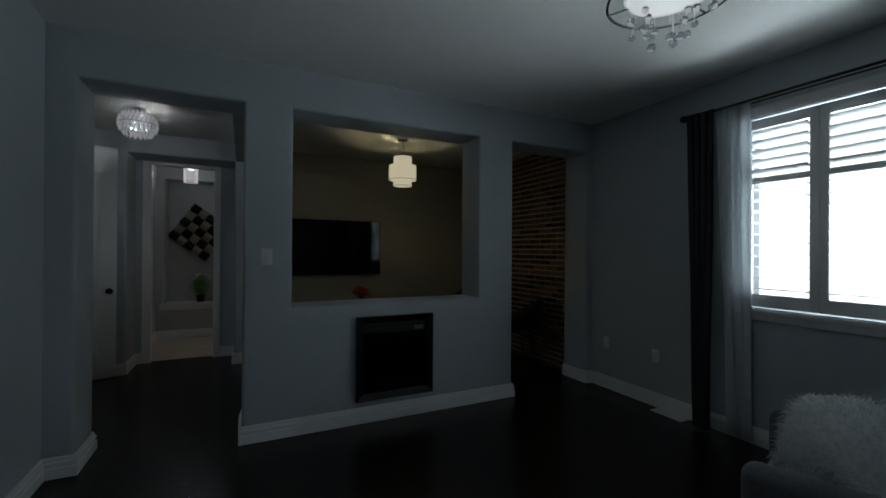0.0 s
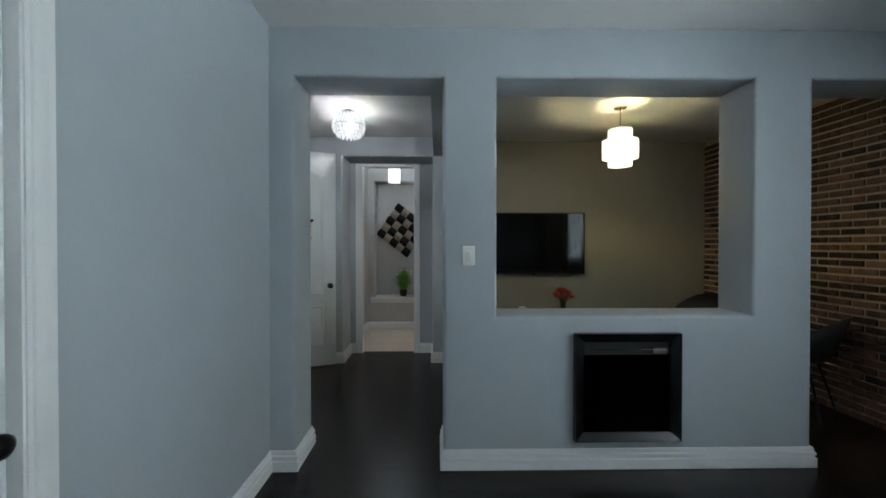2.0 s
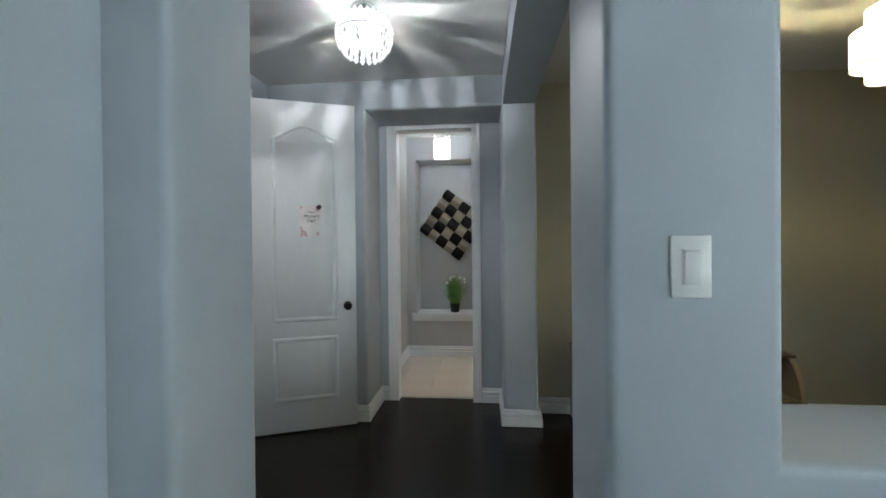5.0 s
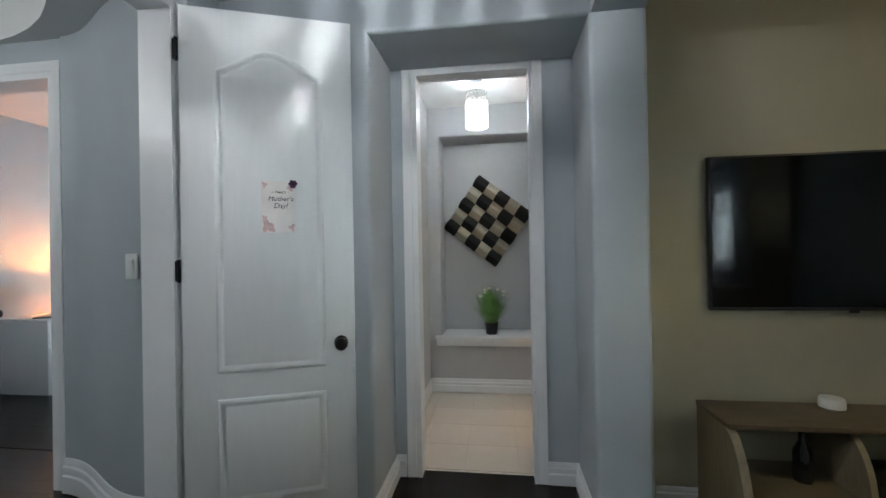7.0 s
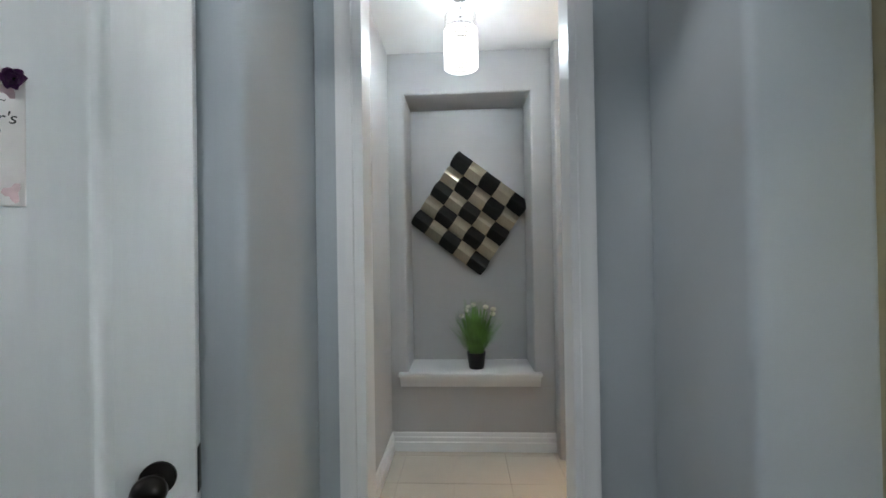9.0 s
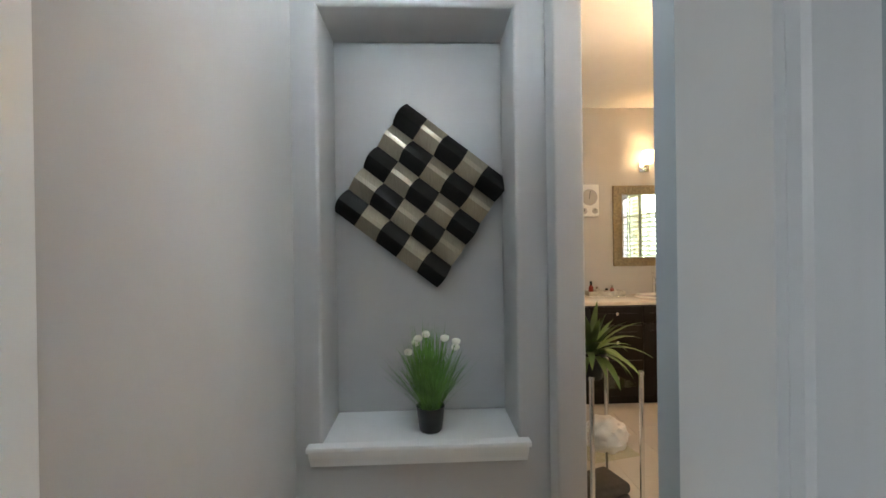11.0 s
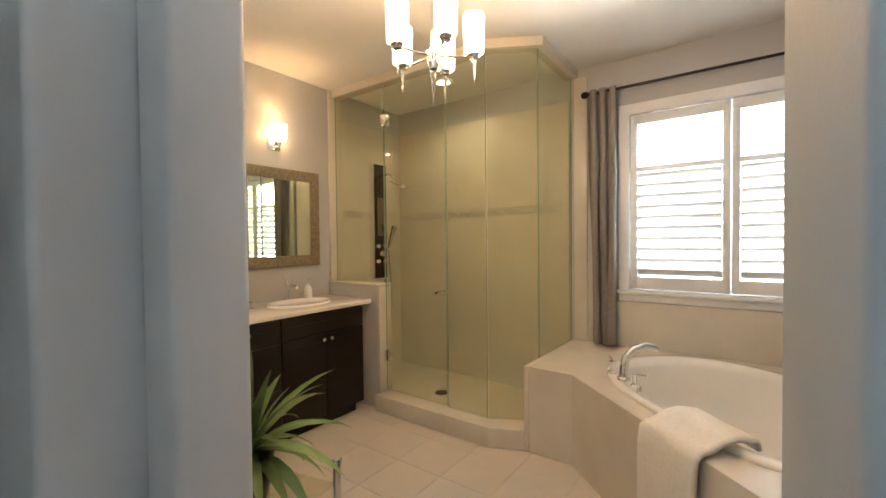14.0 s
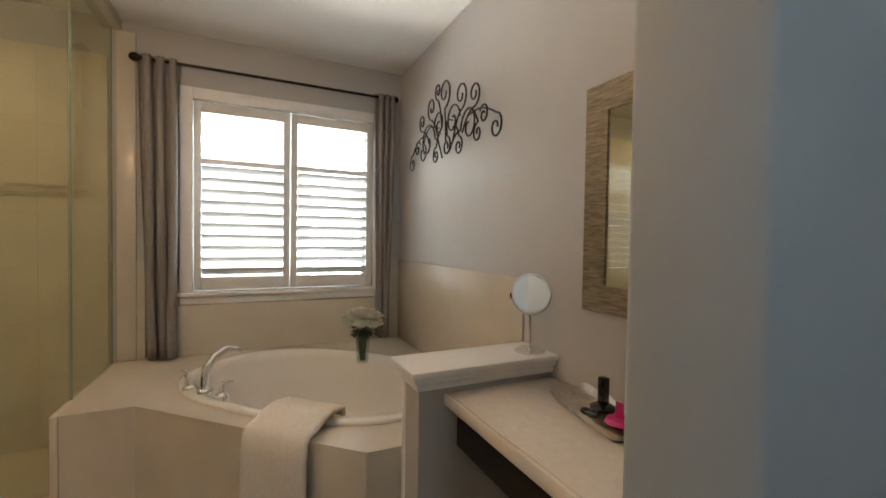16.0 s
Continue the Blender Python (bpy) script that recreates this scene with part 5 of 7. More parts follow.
# ---------------------------------------------------------------- bathroom: window, curtains
M_SKYCARD_BATH = mat("hazy_white_sky", (0.9, 0.95, 1.0), 1.0, vary=0.01, emit=2.2, emit_colour=(0.95, 0.97, 1.0))
struct("backdrop", bm_box(7.5, 7.55, 7.02, 14.0, -2, 7), M_SKYCARD_BATH, "bright white overcast sky outside the bathroom window")
window_unit("window_2", WX, 7.06, 8.31, 0.986, 2.291, 0, "white bathroom window with glass panes and a moulded trim")
for a, b in ((7.064, 7.681), (7.689, 8.306)):
    t = thing("shutter", (WX + 0.03, (a + b) / 2, 0.992), "white louvred shutter leaf with the top bank fully open", "window shutter", "bathroom shutters")
    h, w = 1.294, (b - a) / 2
    r = 0.89
    for name, box in (("stile", (-w, -w + 0.045, 0, h)), ("stile", (w - 0.045, w, 0, h)), ("rail", (-w + 0.045, w - 0.045, 0, 0.09)), ("rail", (-w + 0.045, w - 0.045, r - 0.02, r + 0.02)), ("rail", (-w + 0.045, w - 0.045, h - 0.07, h))):
        part(name, bm_box(-0.014, 0.014, *box, 0.003), M_SHUTTER, t)
    for i in range(10):
        louvre(t, -w + 0.047, w - 0.047, 0.09 + (i + 0.5) * (r - 0.11) / 10, 0, -38)
    for i in range(5):
        louvre(t, -w + 0.047, w - 0.047, r + 0.02 + (i + 0.5) * (h - 0.07 - r - 0.02) / 5, 0, -4)
rod_gap = 0.09
rod("curtain_rod", (WX - 0.085, 8.615, 2.478), (WX - 0.085, 6.912, 2.478), 0.010, "dark bronze curtain rod with ball finials above the window", 0.028)
curtain("curtain", WX - 0.085, 8.60, 8.39, 0.575, 2.503, 3, 0.034, M_GREYCLOTH, "silver-grey satin curtain panel with grommets, drawn aside", "bathroom curtains", 0.05, -0.02)
curtain("curtain", WX - 0.085, 7.07, 6.915, 0.585, 2.503, 3, 0.034, M_GREYCLOTH, "silver-grey satin curtain panel bunched on the tub deck", "bathroom curtains", 0.08, 0.0)

# ---------------------------------------------------------------- tiled tub deck and tub
M_WALLTILE = mat("cream_wall_tile", (0.62, 0.58, 0.50), 0.2, vary=0.05, grain=4, bump=0.03, bump_scale=20, ob_random=0.12)
M_ACRYLIC = mat("glossy_white_acrylic", (0.78, 0.77, 0.74), 0.12, vary=0.01, coat=0.4)
DZ = 0.555
deck_outline = [(2.558, 8.732), (2.555, 8.452), (1.70, 7.555), (1.70, SY + 0.012), (WX - 0.012, SY + 0.012), (WX - 0.012, 8.730)]
TC = Vector((2.620, 7.585))
E1, E2 = Vector((0.694, 0.72)), Vector((0.72, -0.694))


def rim(i, n, k, z, off=0.0):
    """A point of the tub's rounded-triangle rim, k times its full size."""
    a = math.tau * i / n
    ca, sa = math.cos(a), math.sin(a)
    rr = 1.0 / ((abs(ca) / 0.74) ** 2.4 + (abs(sa) / 0.50) ** 2.4) ** (1 / 2.4)
    p = TC + (E1 * ca * rr + E2 * sa * rr) * k
    return (p.x, p.y, z)


N = 48
bmd = bmesh.new()
hole = [bmd.verts.new(rim(i, N, 1.0, DZ)) for i in range(N)]
outer_v = [bmd.verts.new((x, y, DZ)) for x, y in deck_outline]
edges = [bmd.edges.new((hole[i], hole[(i + 1) % N])) for i in range(N)] + [bmd.edges.new((outer_v[i], outer_v[(i + 1) % len(outer_v)])) for i in range(len(outer_v))]
bmesh.ops.triangle_fill(bmd, edges=edges, use_beauty=True, use_dissolve=False)
for i in range(N):
    a, b = hole[i].co, hole[(i + 1) % N].co
    bmd.faces.new((hole[i], hole[(i + 1) % N], bmd.verts.new((b.x, b.y, DZ - 0.1)), bmd.verts.new((a.x, a.y, DZ - 0.1))))
deck = thing("tub_surround", (0, 0, 0), "cream tiled deck and apron built round the corner tub", "tub surround")
part("deck_top", bmd, M_WALLTILE, deck, "cream tiled deck top", 20)
for i in range(len(deck_outline)):
    a, b = Vector(deck_outline[i]), Vector(deck_outline[(i + 1) % len(deck_outline)])
    d = (b - a).normalized()
    inward = Vector((-d.y, d.x)) * 0.012
    if (Vector((2.6, 7.7)) - a).dot(inward) < 0:
        inward = -inward
    ap = bmesh.new()
    quad = [ap.verts.new((p.x, p.y, 0)) for p in (a, b, b + inward, a + inward)]
    res = bmesh.ops.extrude_face_region(ap, geom=[ap.faces.new(quad)])
    bmesh.ops.translate(ap, vec=(0, 0, DZ - 0.001), verts=[g for g in res["geom"] if isinstance(g, bmesh.types.BMVert)])
    part("apron_panel", ap, M_WALLTILE, deck, smooth=20)
tub = thing("bathtub", (0, 0, 0), "glossy white drop-in corner bathtub with a rolled rim", "bathtub")
prof = [(1.09, DZ + 0.001), (1.09, DZ + 0.012), (1.07, DZ + 0.020), (1.0, DZ + 0.020), (0.965, DZ + 0.010), (0.94, DZ - 0.03), (0.88, DZ - 0.2), (0.80, DZ - 0.36), (0.70, DZ - 0.42), (0.4, DZ - 0.435), (0.05, DZ - 0.44)]
bmt = bmesh.new()
rings = [[bmt.verts.new(rim(i, N, k, z)) for i in range(N)] for k, z in prof]
for a, b in zip(rings, rings[1:]):
    for i in range(N):
        bmt.faces.new((a[i], a[(i + 1) % N], b[(i + 1) % N], b[i]))
bmt.faces.new(rings[-1])
part("shell", bmt, M_ACRYLIC, tub, smooth=60)
part("drain", bm_cyl(0.035, 0.035, DZ - 0.44, DZ - 0.432, 20, m=Matrix.Translation((TC.x, TC.y, 0))), M_CHROME, tub)

# deck-mounted tub tap
tp = thing("tub_tap", (2.575, 8.165, DZ + 0.020), "chrome arched deck-mounted tub spout with two lever handles", "tap", rz=42)
part("spout", bm_tube([(0, 0, 0), (0, 0, 0.05), (0.0, -0.01, 0.10), (0, -0.05, 0.14), (0, -0.11, 0.155), (0, -0.16, 0.145), (0, -0.175, 0.135)], 0.021, 14, r_end=0.016), M_CHROME, tp, smooth=60)
part("spout_base", bm_lathe([(0.0, 0.0), (0.032, 0.0), (0.032, 0.008), (0.024, 0.016), (0.0, 0.016)], 22), M_CHROME, tp, smooth=50)
for x in (-0.105, 0.105):
    hd = part("handle_base", bm_lathe([(0.0, -0.016), (0.026, -0.016), (0.026, 0.006), (0.015, 0.014), (0.014, 0.05), (0.018, 0.056), (0.0, 0.06)], 20, m=Matrix.Translation((x, 0, 0))), M_CHROME, tp, smooth=50)
    part("lever", bm_tube([(x, 0, 0.052), (x + 0.02 * (1 if x > 0 else -1), -0.01, 0.06), (x + 0.06 * (1 if x > 0 else -1), -0.015, 0.066)], 0.006, 8, r_end=0.004), M_CHROME, hd, smooth=50)

tp.matrix_world = tp.matrix_world @ Matrix.Diagonal((1.15, 1.15, 1.2, 1))
# towel over the apron
M_TOWEL = mat("white_terry_towel", (0.74, 0.72, 0.68), 0.95, vary=0.05, grain=60, bump=0.9, bump_scale=420)
edge_dir = Vector((0.694, 0.72, 0))
inward = Vector((0.72, -0.694, 0))
c0 = Vector((1.978, 7.848, 0))
bm = bmesh.new()
rows = []
path_uv = [(0.235, 0.008), (0.23, 0.040), (0.15, 0.050), (0.09, 0.042), (0.035, 0.016), (0.0, 0.012), (-0.022, -0.005), (-0.028, -0.06), (-0.030, -0.16), (-0.032, -0.26), (-0.034, -0.36), (-0.036, -0.43), (-0.037, -0.47)]
nt_ = 16
for j, (inn, zz) in enumerate(path_uv):
    row = []
    for i in range(nt_ + 1):
        u = i / nt_
        wv = 0.006 * math.sin(u * 9 + j * 0.25) * (1 if j > 5 else 0.5)
        sag = 0.012 * math.sin(u * 3.1) if j > 9 else 0
        p = c0 + edge_dir * ((u - 0.5) * 0.31) + inward * (inn + wv * 0.6) + Vector((0, 0, DZ + zz + wv * (0.5 if j < 6 else 0) - sag))
        row.append(bm.verts.new(p))
    rows.append(row)
for a, b in zip(rows, rows[1:]):
    for i in range(nt_):
        bm.faces.new((a[i], a[i + 1], b[i + 1], b[i]))
tw = solo("towel", bm, M_TOWEL, "white folded terry towel draped over the tub's tiled edge", "towel", smooth=70)
sol = tw.modifiers.new("thick", "SOLIDIFY")
sol.thickness, sol.offset = 0.018, 1

bouquet((2.82, 7.29, DZ), "white artificial roses in a clear glass vase on the tub deck", M_WHITEPETAL, 14, 0.070, 0.10, 0.19, 0.048, 8, 0.34)

# tiled wainscot behind the tub
for name, boxes in (("wainscot_right", (1.71, WX - 0.012, SY, SY + 0.010)), ("wainscot_window", (WX - 0.010, WX, SY + 0.012, 8.64))):
    struct(name, bm_box(*boxes, DZ, 0.895 if "window" in name else 1.20, 0.002), M_WALLTILE, "cream tiled wainscot behind the tub")
struct("wainscot_window", bm_box(WX - 0.010, WX, 8.39, 8.64, 0.895, 1.20, 0.002), M_WALLTILE, "cream tiled wainscot beside the window")
struct("wainscot_window", bm_box(WX - 0.010, WX, SY + 0.012, 6.975, 0.895, 1.20, 0.002), M_WALLTILE, "cream tiled wainscot beside the window")

# ---------------------------------------------------------------- shower
struct("shower_kerb", bm_prism([(2.45, 10.02), (2.45, 8.975), (2.548, 8.765), (2.765, 8.765), (2.62, 9.05), (2.62, 10.02)], 0, 0.135, 0.006), M_WALLTILE, "low cream tiled kerb in front of the shower")
struct("shower_floor", bm_prism([(2.62, VY), (2.62, 9.05), (2.765, 8.765), (WX, 8.765), (WX, VY)], 0, 0.07), M_WALLTILE, "cream tiled shower floor")
struct("shower_half_wall", bm_box(2.50, 2.64, 10.03, VY, 0, 1.0, 0.004), M_BATHWALL, "taupe painted half wall between vanity and shower")
struct("shower_half_wall_cap", bm_box(2.485, 2.655, 10.01, VY - 0.001, 1.001, 1.022, 0.006), M_WALLTILE, "cream stone cap on the half wall")
struct("shower_half_wall_end", bm_box(2.50, 2.64, 10.005, 10.028, 0.136, 1.0, 0.004), M_WALLTILE, "cream tiled end of the half wall")
struct("shower_jamb", bm_box(2.50, 2.64, VY - 0.02, VY - 0.001, 1.023, H - 0.001, 0.003), M_WALLTILE, "cream tile strip up the wall beside the glass")
struct("shower_wall_back", bm_box(2.64, WX - 0.002, VY - 0.014, VY - 0.001, 0.07, H - 0.24), M_WALLTILE, "cream tiled shower wall")
struct("shower_wall_side", bm_box(WX - 0.014, WX - 0.001, 8.765, VY - 0.015, 0.07, H - 0.24), M_WALLTILE, "cream tiled shower wall")
struct("shower_deck_block", bm_prism([(2.552, 8.734), (2.546, 8.762), (2.70, 8.762), (2.74, 8.76), (WX - 0.02, 8.76), (WX - 0.02, 8.732)], 0.0, DZ, 0.004), M_WALLTILE, "cream tiled upstand between shower and tub")
struct("shower_header", bm_sweep([(2.57, VY - 0.002), (2.57, 9.03), (2.745, 8.725), (WX - 0.001, 8.725)], [(-0.07, 2.655), (0.03, 2.655), (0.03, H - 0.002), (-0.07, H - 0.002)]), M_WALLTILE, "cream tiled band along the ceiling above the glass")
struct("shower_edge_trim", bm_box(WX - 0.02, WX - 0.001, 8.62, 8.722, DZ + 0.002, H - 0.07, 0.004), M_WALLTILE, "cream tile strip on the wall beside the shower glass")
M_SHGLASS = glass_mat("green_tinted_shower_glass", (0.935, 0.945, 0.865))
M_GLASSEDGE = mat("green_glass_edge", (0.24, 0.31, 0.23), 0.15)
se = thing("shower_enclosure", (0, 0, 0), "frameless green-tinted glass shower enclosure with a hinged door", "shower enclosure")


def pane(name, x0, y0, x1, y1, z0, z1, z0b=None):
    d = Vector((x1 - x0, y1 - y0, 0)).normalized()
    nrm = Vector((-d.y, d.x, 0)) * 0.005
    bm = bmesh.new()
    pts = [(x0, y0, z0), (x1, y1, z0 if z0b is None else z0b), (x1, y1, z1), (x0, y0, z1)]
    f = [bm.verts.new(Vector(p) + nrm) for p in pts]
    b = [bm.verts.new(Vector(p) - nrm) for p in pts]
    bm.faces.new(f)
    bm.faces.new(b[::-1])
    for i in range(4):
        bm.faces.new((f[i], f[(i + 1) % 4], b[(i + 1) % 4], b[i])).material_index = i % 2
    ob = part(name, bm, [M_SHGLASS, M_GLASSEDGE], se, smooth=False)
    ob.visible_shadow = False
    return ob


pane("glass_panel", 2.57, VY - 0.022, 2.57, 10.005, 1.024, 2.654)
pane("glass_door", 2.57, 9.995, 2.57, 9.385, 0.15, 2.654)
pane("glass_panel", 2.57, 9.375, 2.57, 9.045, 0.137, 2.654)
pane("glass_panel", 2.574, 9.035, 2.745, 8.750, DZ + 0.002, 2.654)
pane("glass_panel", 2.574, 9.035, 2.734, 8.768, 0.137, DZ)
pane("glass_panel", 2.755, 8.745, WX - 0.022, 8.745, DZ + 0.002, 2.654)
for z in (0.43, 2.35):
    part("door_hinge", bm_box(2.545, 2.595, 9.96, 10.02, z - 0.045, z + 0.045, 0.004), M_CHROME, se, "chrome glass-door hinge")
part("door_handle", bm_lathe([(0.0, -0.05), (0.014, -0.05), (0.016, -0.04), (0.008, -0.03), (0.006, 0.0), (0.008, 0.03), (0.016, 0.04), (0.014, 0.05), (0.0, 0.05)], 16, m=Matrix.Translation((2.57, 9.445, 0.99)) @ Matrix.Rotation(radians(90), 4, "Y")), M_CHROME, se, "small chrome double knob", 40)
# mosaic band, each chip its own piece
M_MOSAIC = mat("grey_green_mosaic", (0.50, 0.47, 0.40), 0.3, vary=0.12, grain=20, ob_random=0.25)
chip = bm_box(-0.022, 0.022, -0.004, 0.0, -0.011, 0.011, 0.0015, seg=1)
chip_ob = None
band = tagged(new("mosaic_band"), "grey-green mosaic border of small stone chips across the shower tiles", "", "", "structure")
for wall_ in ("back", "side"):
    n_ = int(((WX - 0.03) - 2.66) / 0.047) if wall_ == "back" else int((VY - 0.03 - 8.82) / 0.047)
    for i in range(n_):
        for k in range(3):
            off = 0.0235 * (k % 2)
            m = pose(2.68 + i * 0.047 + off, VY - 0.0145, 1.60 + k * 0.025) if wall_ == "back" else pose(WX - 0.0145, 8.84 + i * 0.047 + off, 1.60 + k * 0.025, 0, 0, -90)
            if chip_ob is None:
                chip_ob = part("mosaic_chip", chip, M_MOSAIC, band)
                ob = chip_ob
            else:
                ob = new("mosaic_chip", chip_ob.data)
                ob.parent = band
            ob.matrix_local = m
# joints of the large shower tiles
M_JOINT = mat("pale_joint", (0.48, 0.45, 0.39), 0.8)
for y in (9.1, 9.43, 9.76, 10.09, 10.42):
    struct("tile_joint", bm_box(WX - 0.0152, WX - 0.0138, y - 0.002, y + 0.002, 0.075, H - 0.245), M_JOINT, "thin pale grout joint between shower tiles")
for z in (0.5, 0.83, 1.16, 1.49, 2.02, 2.35):
    struct("tile_joint", bm_box(WX - 0.0152, WX - 0.0138, 8.80, VY - 0.016, z - 0.002, z + 0.002), M_JOINT, "thin pale grout joint between shower tiles")

# shower column
sc = thing("shower_column", (3.085, VY - 0.016, 1.0), "dark glass shower panel with chrome jets, rain head and hand shower", "shower panel")
part("panel", bm_box(-0.085, 0.085, -0.05, 0.0, 0.0, 1.13, 0.006), mat("dark_brown_glass_panel", (0.020, 0.012, 0.008), 0.10, vary=0.1), sc)
part("edge_strip", bm_box(-0.105, -0.087, -0.052, 0.0, 0.0, 1.13, 0.003), M_CHROME, sc)
part("shelf_mirror", bm_box(-0.05, 0.06, -0.055, -0.0505, 0.42, 0.80, 0.002), mat("smoked_mirror", (0.25, 0.22, 0.18), 0.1, metal=0.9), sc)
part("head_arm", bm_tube([(0.0, -0.05, 1.02), (0.0, -0.16, 1.03), (0.0, -0.28, 0.95)], 0.010, 10), M_CHROME, sc, smooth=60)
part("rain_head", bm_lathe([(0.0, 0.03), (0.02, 0.03), (0.03, 0.015), (0.10, 0.008), (0.10, -0.006), (0.0, -0.008)], 28, m=Matrix.Translation((0.0, -0.32, 0.91)) @ Matrix.Rotation(radians(22), 4, "X")), M_CHROME, sc, smooth=50)
for z in (0.17, 0.32):
    for x in (-0.045, 0.045):
        part("jet", bm_lathe([(0.0, 0.0), (0.026, 0.0), (0.026, 0.012), (0.018, 0.024), (0.0, 0.026)], 18, m=Matrix.Translation((x, -0.05, z)) @ Matrix.Rotation(radians(90), 4, "X")), M_CHROME, sc, smooth=50)
part("valve", bm_lathe([(0.0, 0.0), (0.032, 0.0), (0.032, 0.02), (0.02, 0.04), (0.0, 0.045)], 20, m=Matrix.Translation((0, -0.05, 0.245)) @ Matrix.Rotation(radians(90), 4, "X")), M_CHROME, sc, smooth=50)
part("hand_shower", bm_tube([(0.11, -0.05, 0.30), (0.115, -0.09, 0.42), (0.12, -0.13, 0.52)], 0.014, 10, r_end=0.03), M_CHROME, sc, smooth=60)
part("hose", bm_tube([(0.11, -0.05, 0.28), (0.125, -0.06, 0.0), (0.12, -0.07, -0.35), (0.09, -0.07, -0.50), (0.05, -0.06, -0.42), (0.04, -0.05, -0.02)], 0.007, 8), M_CHROME, sc, smooth=60)
sd = thing("shower_drain", (2.92, 9.70, 0.07), "round dark bronze shower drain in the tiled floor", "drain")
part("grate", bm_cyl(0.055, 0.055, 0.0, 0.005, 24, bevel=0.002), M_BRONZE, sd)
pt = thing("recessed_light", (2.98, 9.69, H), "round recessed ceiling light above the shower", "recessed light")
part("trim_ring", bm_lathe([(0.055, 0.0), (0.085, 0.0), (0.085, -0.006), (0.06, -0.012), (0.055, 0.0)], 32), M_TRIM, pt)
part("lens", bm_cyl(0.055, 0.055, -0.006, -0.002, 28), mat("lit_lens", (0.9, 0.88, 0.8), 0.5, emit=6.0, emit_colour=(1, 0.9, 0.72)), pt)

# ---------------------------------------------------------------- vanity
M_ESPRESSO = mat("espresso_cabinet", (0.008, 0.0045, 0.0035), 0.42, spec=0.28, vary=0.3, grain=8, stretch=(10, 10, 1), bump=0.08)
M_STONE = mat("white_quartz", (0.72, 0.68, 0.62), 0.15, vary=0.04, grain=40, coat=0.2)
VF = 10.095
va = thing("vanity_cabinet", (1.42, VY, 0), "dark espresso bathroom vanity cabinet with drawers and doors", "vanity cabinet")
part("carcass", bm_box(-0.98, 0.985, VF - VY + 0.02, -0.002, 0.08, 0.862, 0.002), M_ESPRESSO, va)
part("toe_kick", bm_box(-0.95, 0.955, VF - VY + 0.07, -0.01, 0.0, 0.08), M_ESPRESSO, va)


def front(name, x0, x1, z0, z1, knobs):
    f = part(name, bm_box(x0, x1, VF - VY, VF - VY + 0.02, z0, z1, 0.003), M_ESPRESSO, va)
    part("inset_panel", bm_sweep([(x0 + 0.05, 0.0), (x1 - 0.05, 0.0)], [(0.0, z1 - 0.058), (0.006, z1 - 0.056), (0.0, z1 - 0.050)]), M_ESPRESSO, f).location = (0, VF - VY + 0.001, 0)
    for kx, kz in knobs:
        part("knob", bm_lathe([(0.0, 0.0), (0.008, 0.0), (0.006, 0.012), (0.014, 0.02), (0.014, 0.026), (0.0, 0.03)], 14, m=Matrix.Translation((kx, VF - VY, kz)) @ Matrix.Rotation(radians(90), 4, "X")), M_CHROME, f, "small chrome knob")
    return f


front("drawer", -0.20, 0.25, 0.70, 0.85, [(0.02, 0.795)])
front("drawer", 0.26, 0.98, 0.71, 0.85, [])
front("door", 0.26, 0.615, 0.09, 0.70, [(0.585, 0.66)])
front("door", 0.625, 0.98, 0.09, 0.70, [(0.655, 0.66)])
front("drawer", -0.20, 0.25, 0.40, 0.69, [(0.02, 0.55)])
front("drawer", -0.20, 0.25, 0.09, 0.39, [(0.02, 0.25)])
front("door", -0.97, -0.59, 0.09, 0.85, [(-0.62, 0.66)])
front("door", -0.58, -0.21, 0.09, 0.85, [(-0.55, 0.66)])
vt = thing("stone_countertop", (1.42, VY, 0.864), "white quartz vanity countertop with a drop-in basin", "countertop")
part("slab", bm_box(-1.0, 1.06, VF - VY - 0.02, -0.002, 0.0, 0.036, 0.005), M_STONE, vt)
part("basin", bm_lathe([(0.23, 0.037), (0.225, 0.052), (0.205, 0.050), (0.18, 0.038), (0.05, 0.0371), (0.0, 0.037)], 36, m=Matrix.Translation((0.58, -0.27, 0)) @ Matrix.Diagonal((1.1, 0.8, 1, 1))), M_ACRYLIC, vt, "oval white basin", 50)
fa = thing("basin_tap", (2.03, VY - 0.07, 0.90), "chrome single-lever basin tap", "tap")
part("body", bm_lathe([(0.0, 0.0), (0.026, 0.0), (0.024, 0.01), (0.018, 0.02), (0.017, 0.13), (0.02, 0.16), (0.0, 0.165)], 18), M_CHROME, fa, smooth=50)
part("spout", bm_tube([(0, 0, 0.10), (0, -0.06, 0.13), (0, -0.12, 0.115)], 0.012, 10), M_CHROME, fa, smooth=60)
part("lever", bm_tube([(0, 0, 0.16), (0, 0.02, 0.19), (0.0, 0.03, 0.215)], 0.006, 8), M_CHROME, fa, smooth=60)
so = thing("soap_dispenser", (2.20, VY - 0.09, 0.90), "white ceramic soap dispenser with a chrome pump", "soap dispenser")
part("bottle", bm_lathe([(0.0, 0.0), (0.034, 0.0), (0.036, 0.01), (0.034, 0.09), (0.014, 0.115), (0.014, 0.125), (0.0, 0.125)], 20), M_ACRYLIC, so, smooth=50)
part("pump", bm_tube([(0, 0, 0.12), (0, 0, 0.165), (0, -0.035, 0.165)], 0.005, 8), M_CHROME, so)
tr = thing("cosmetic_tray", (1.50, VY - 0.14, 0.90), "rectangular mirrored cosmetic tray on the countertop", "tray")
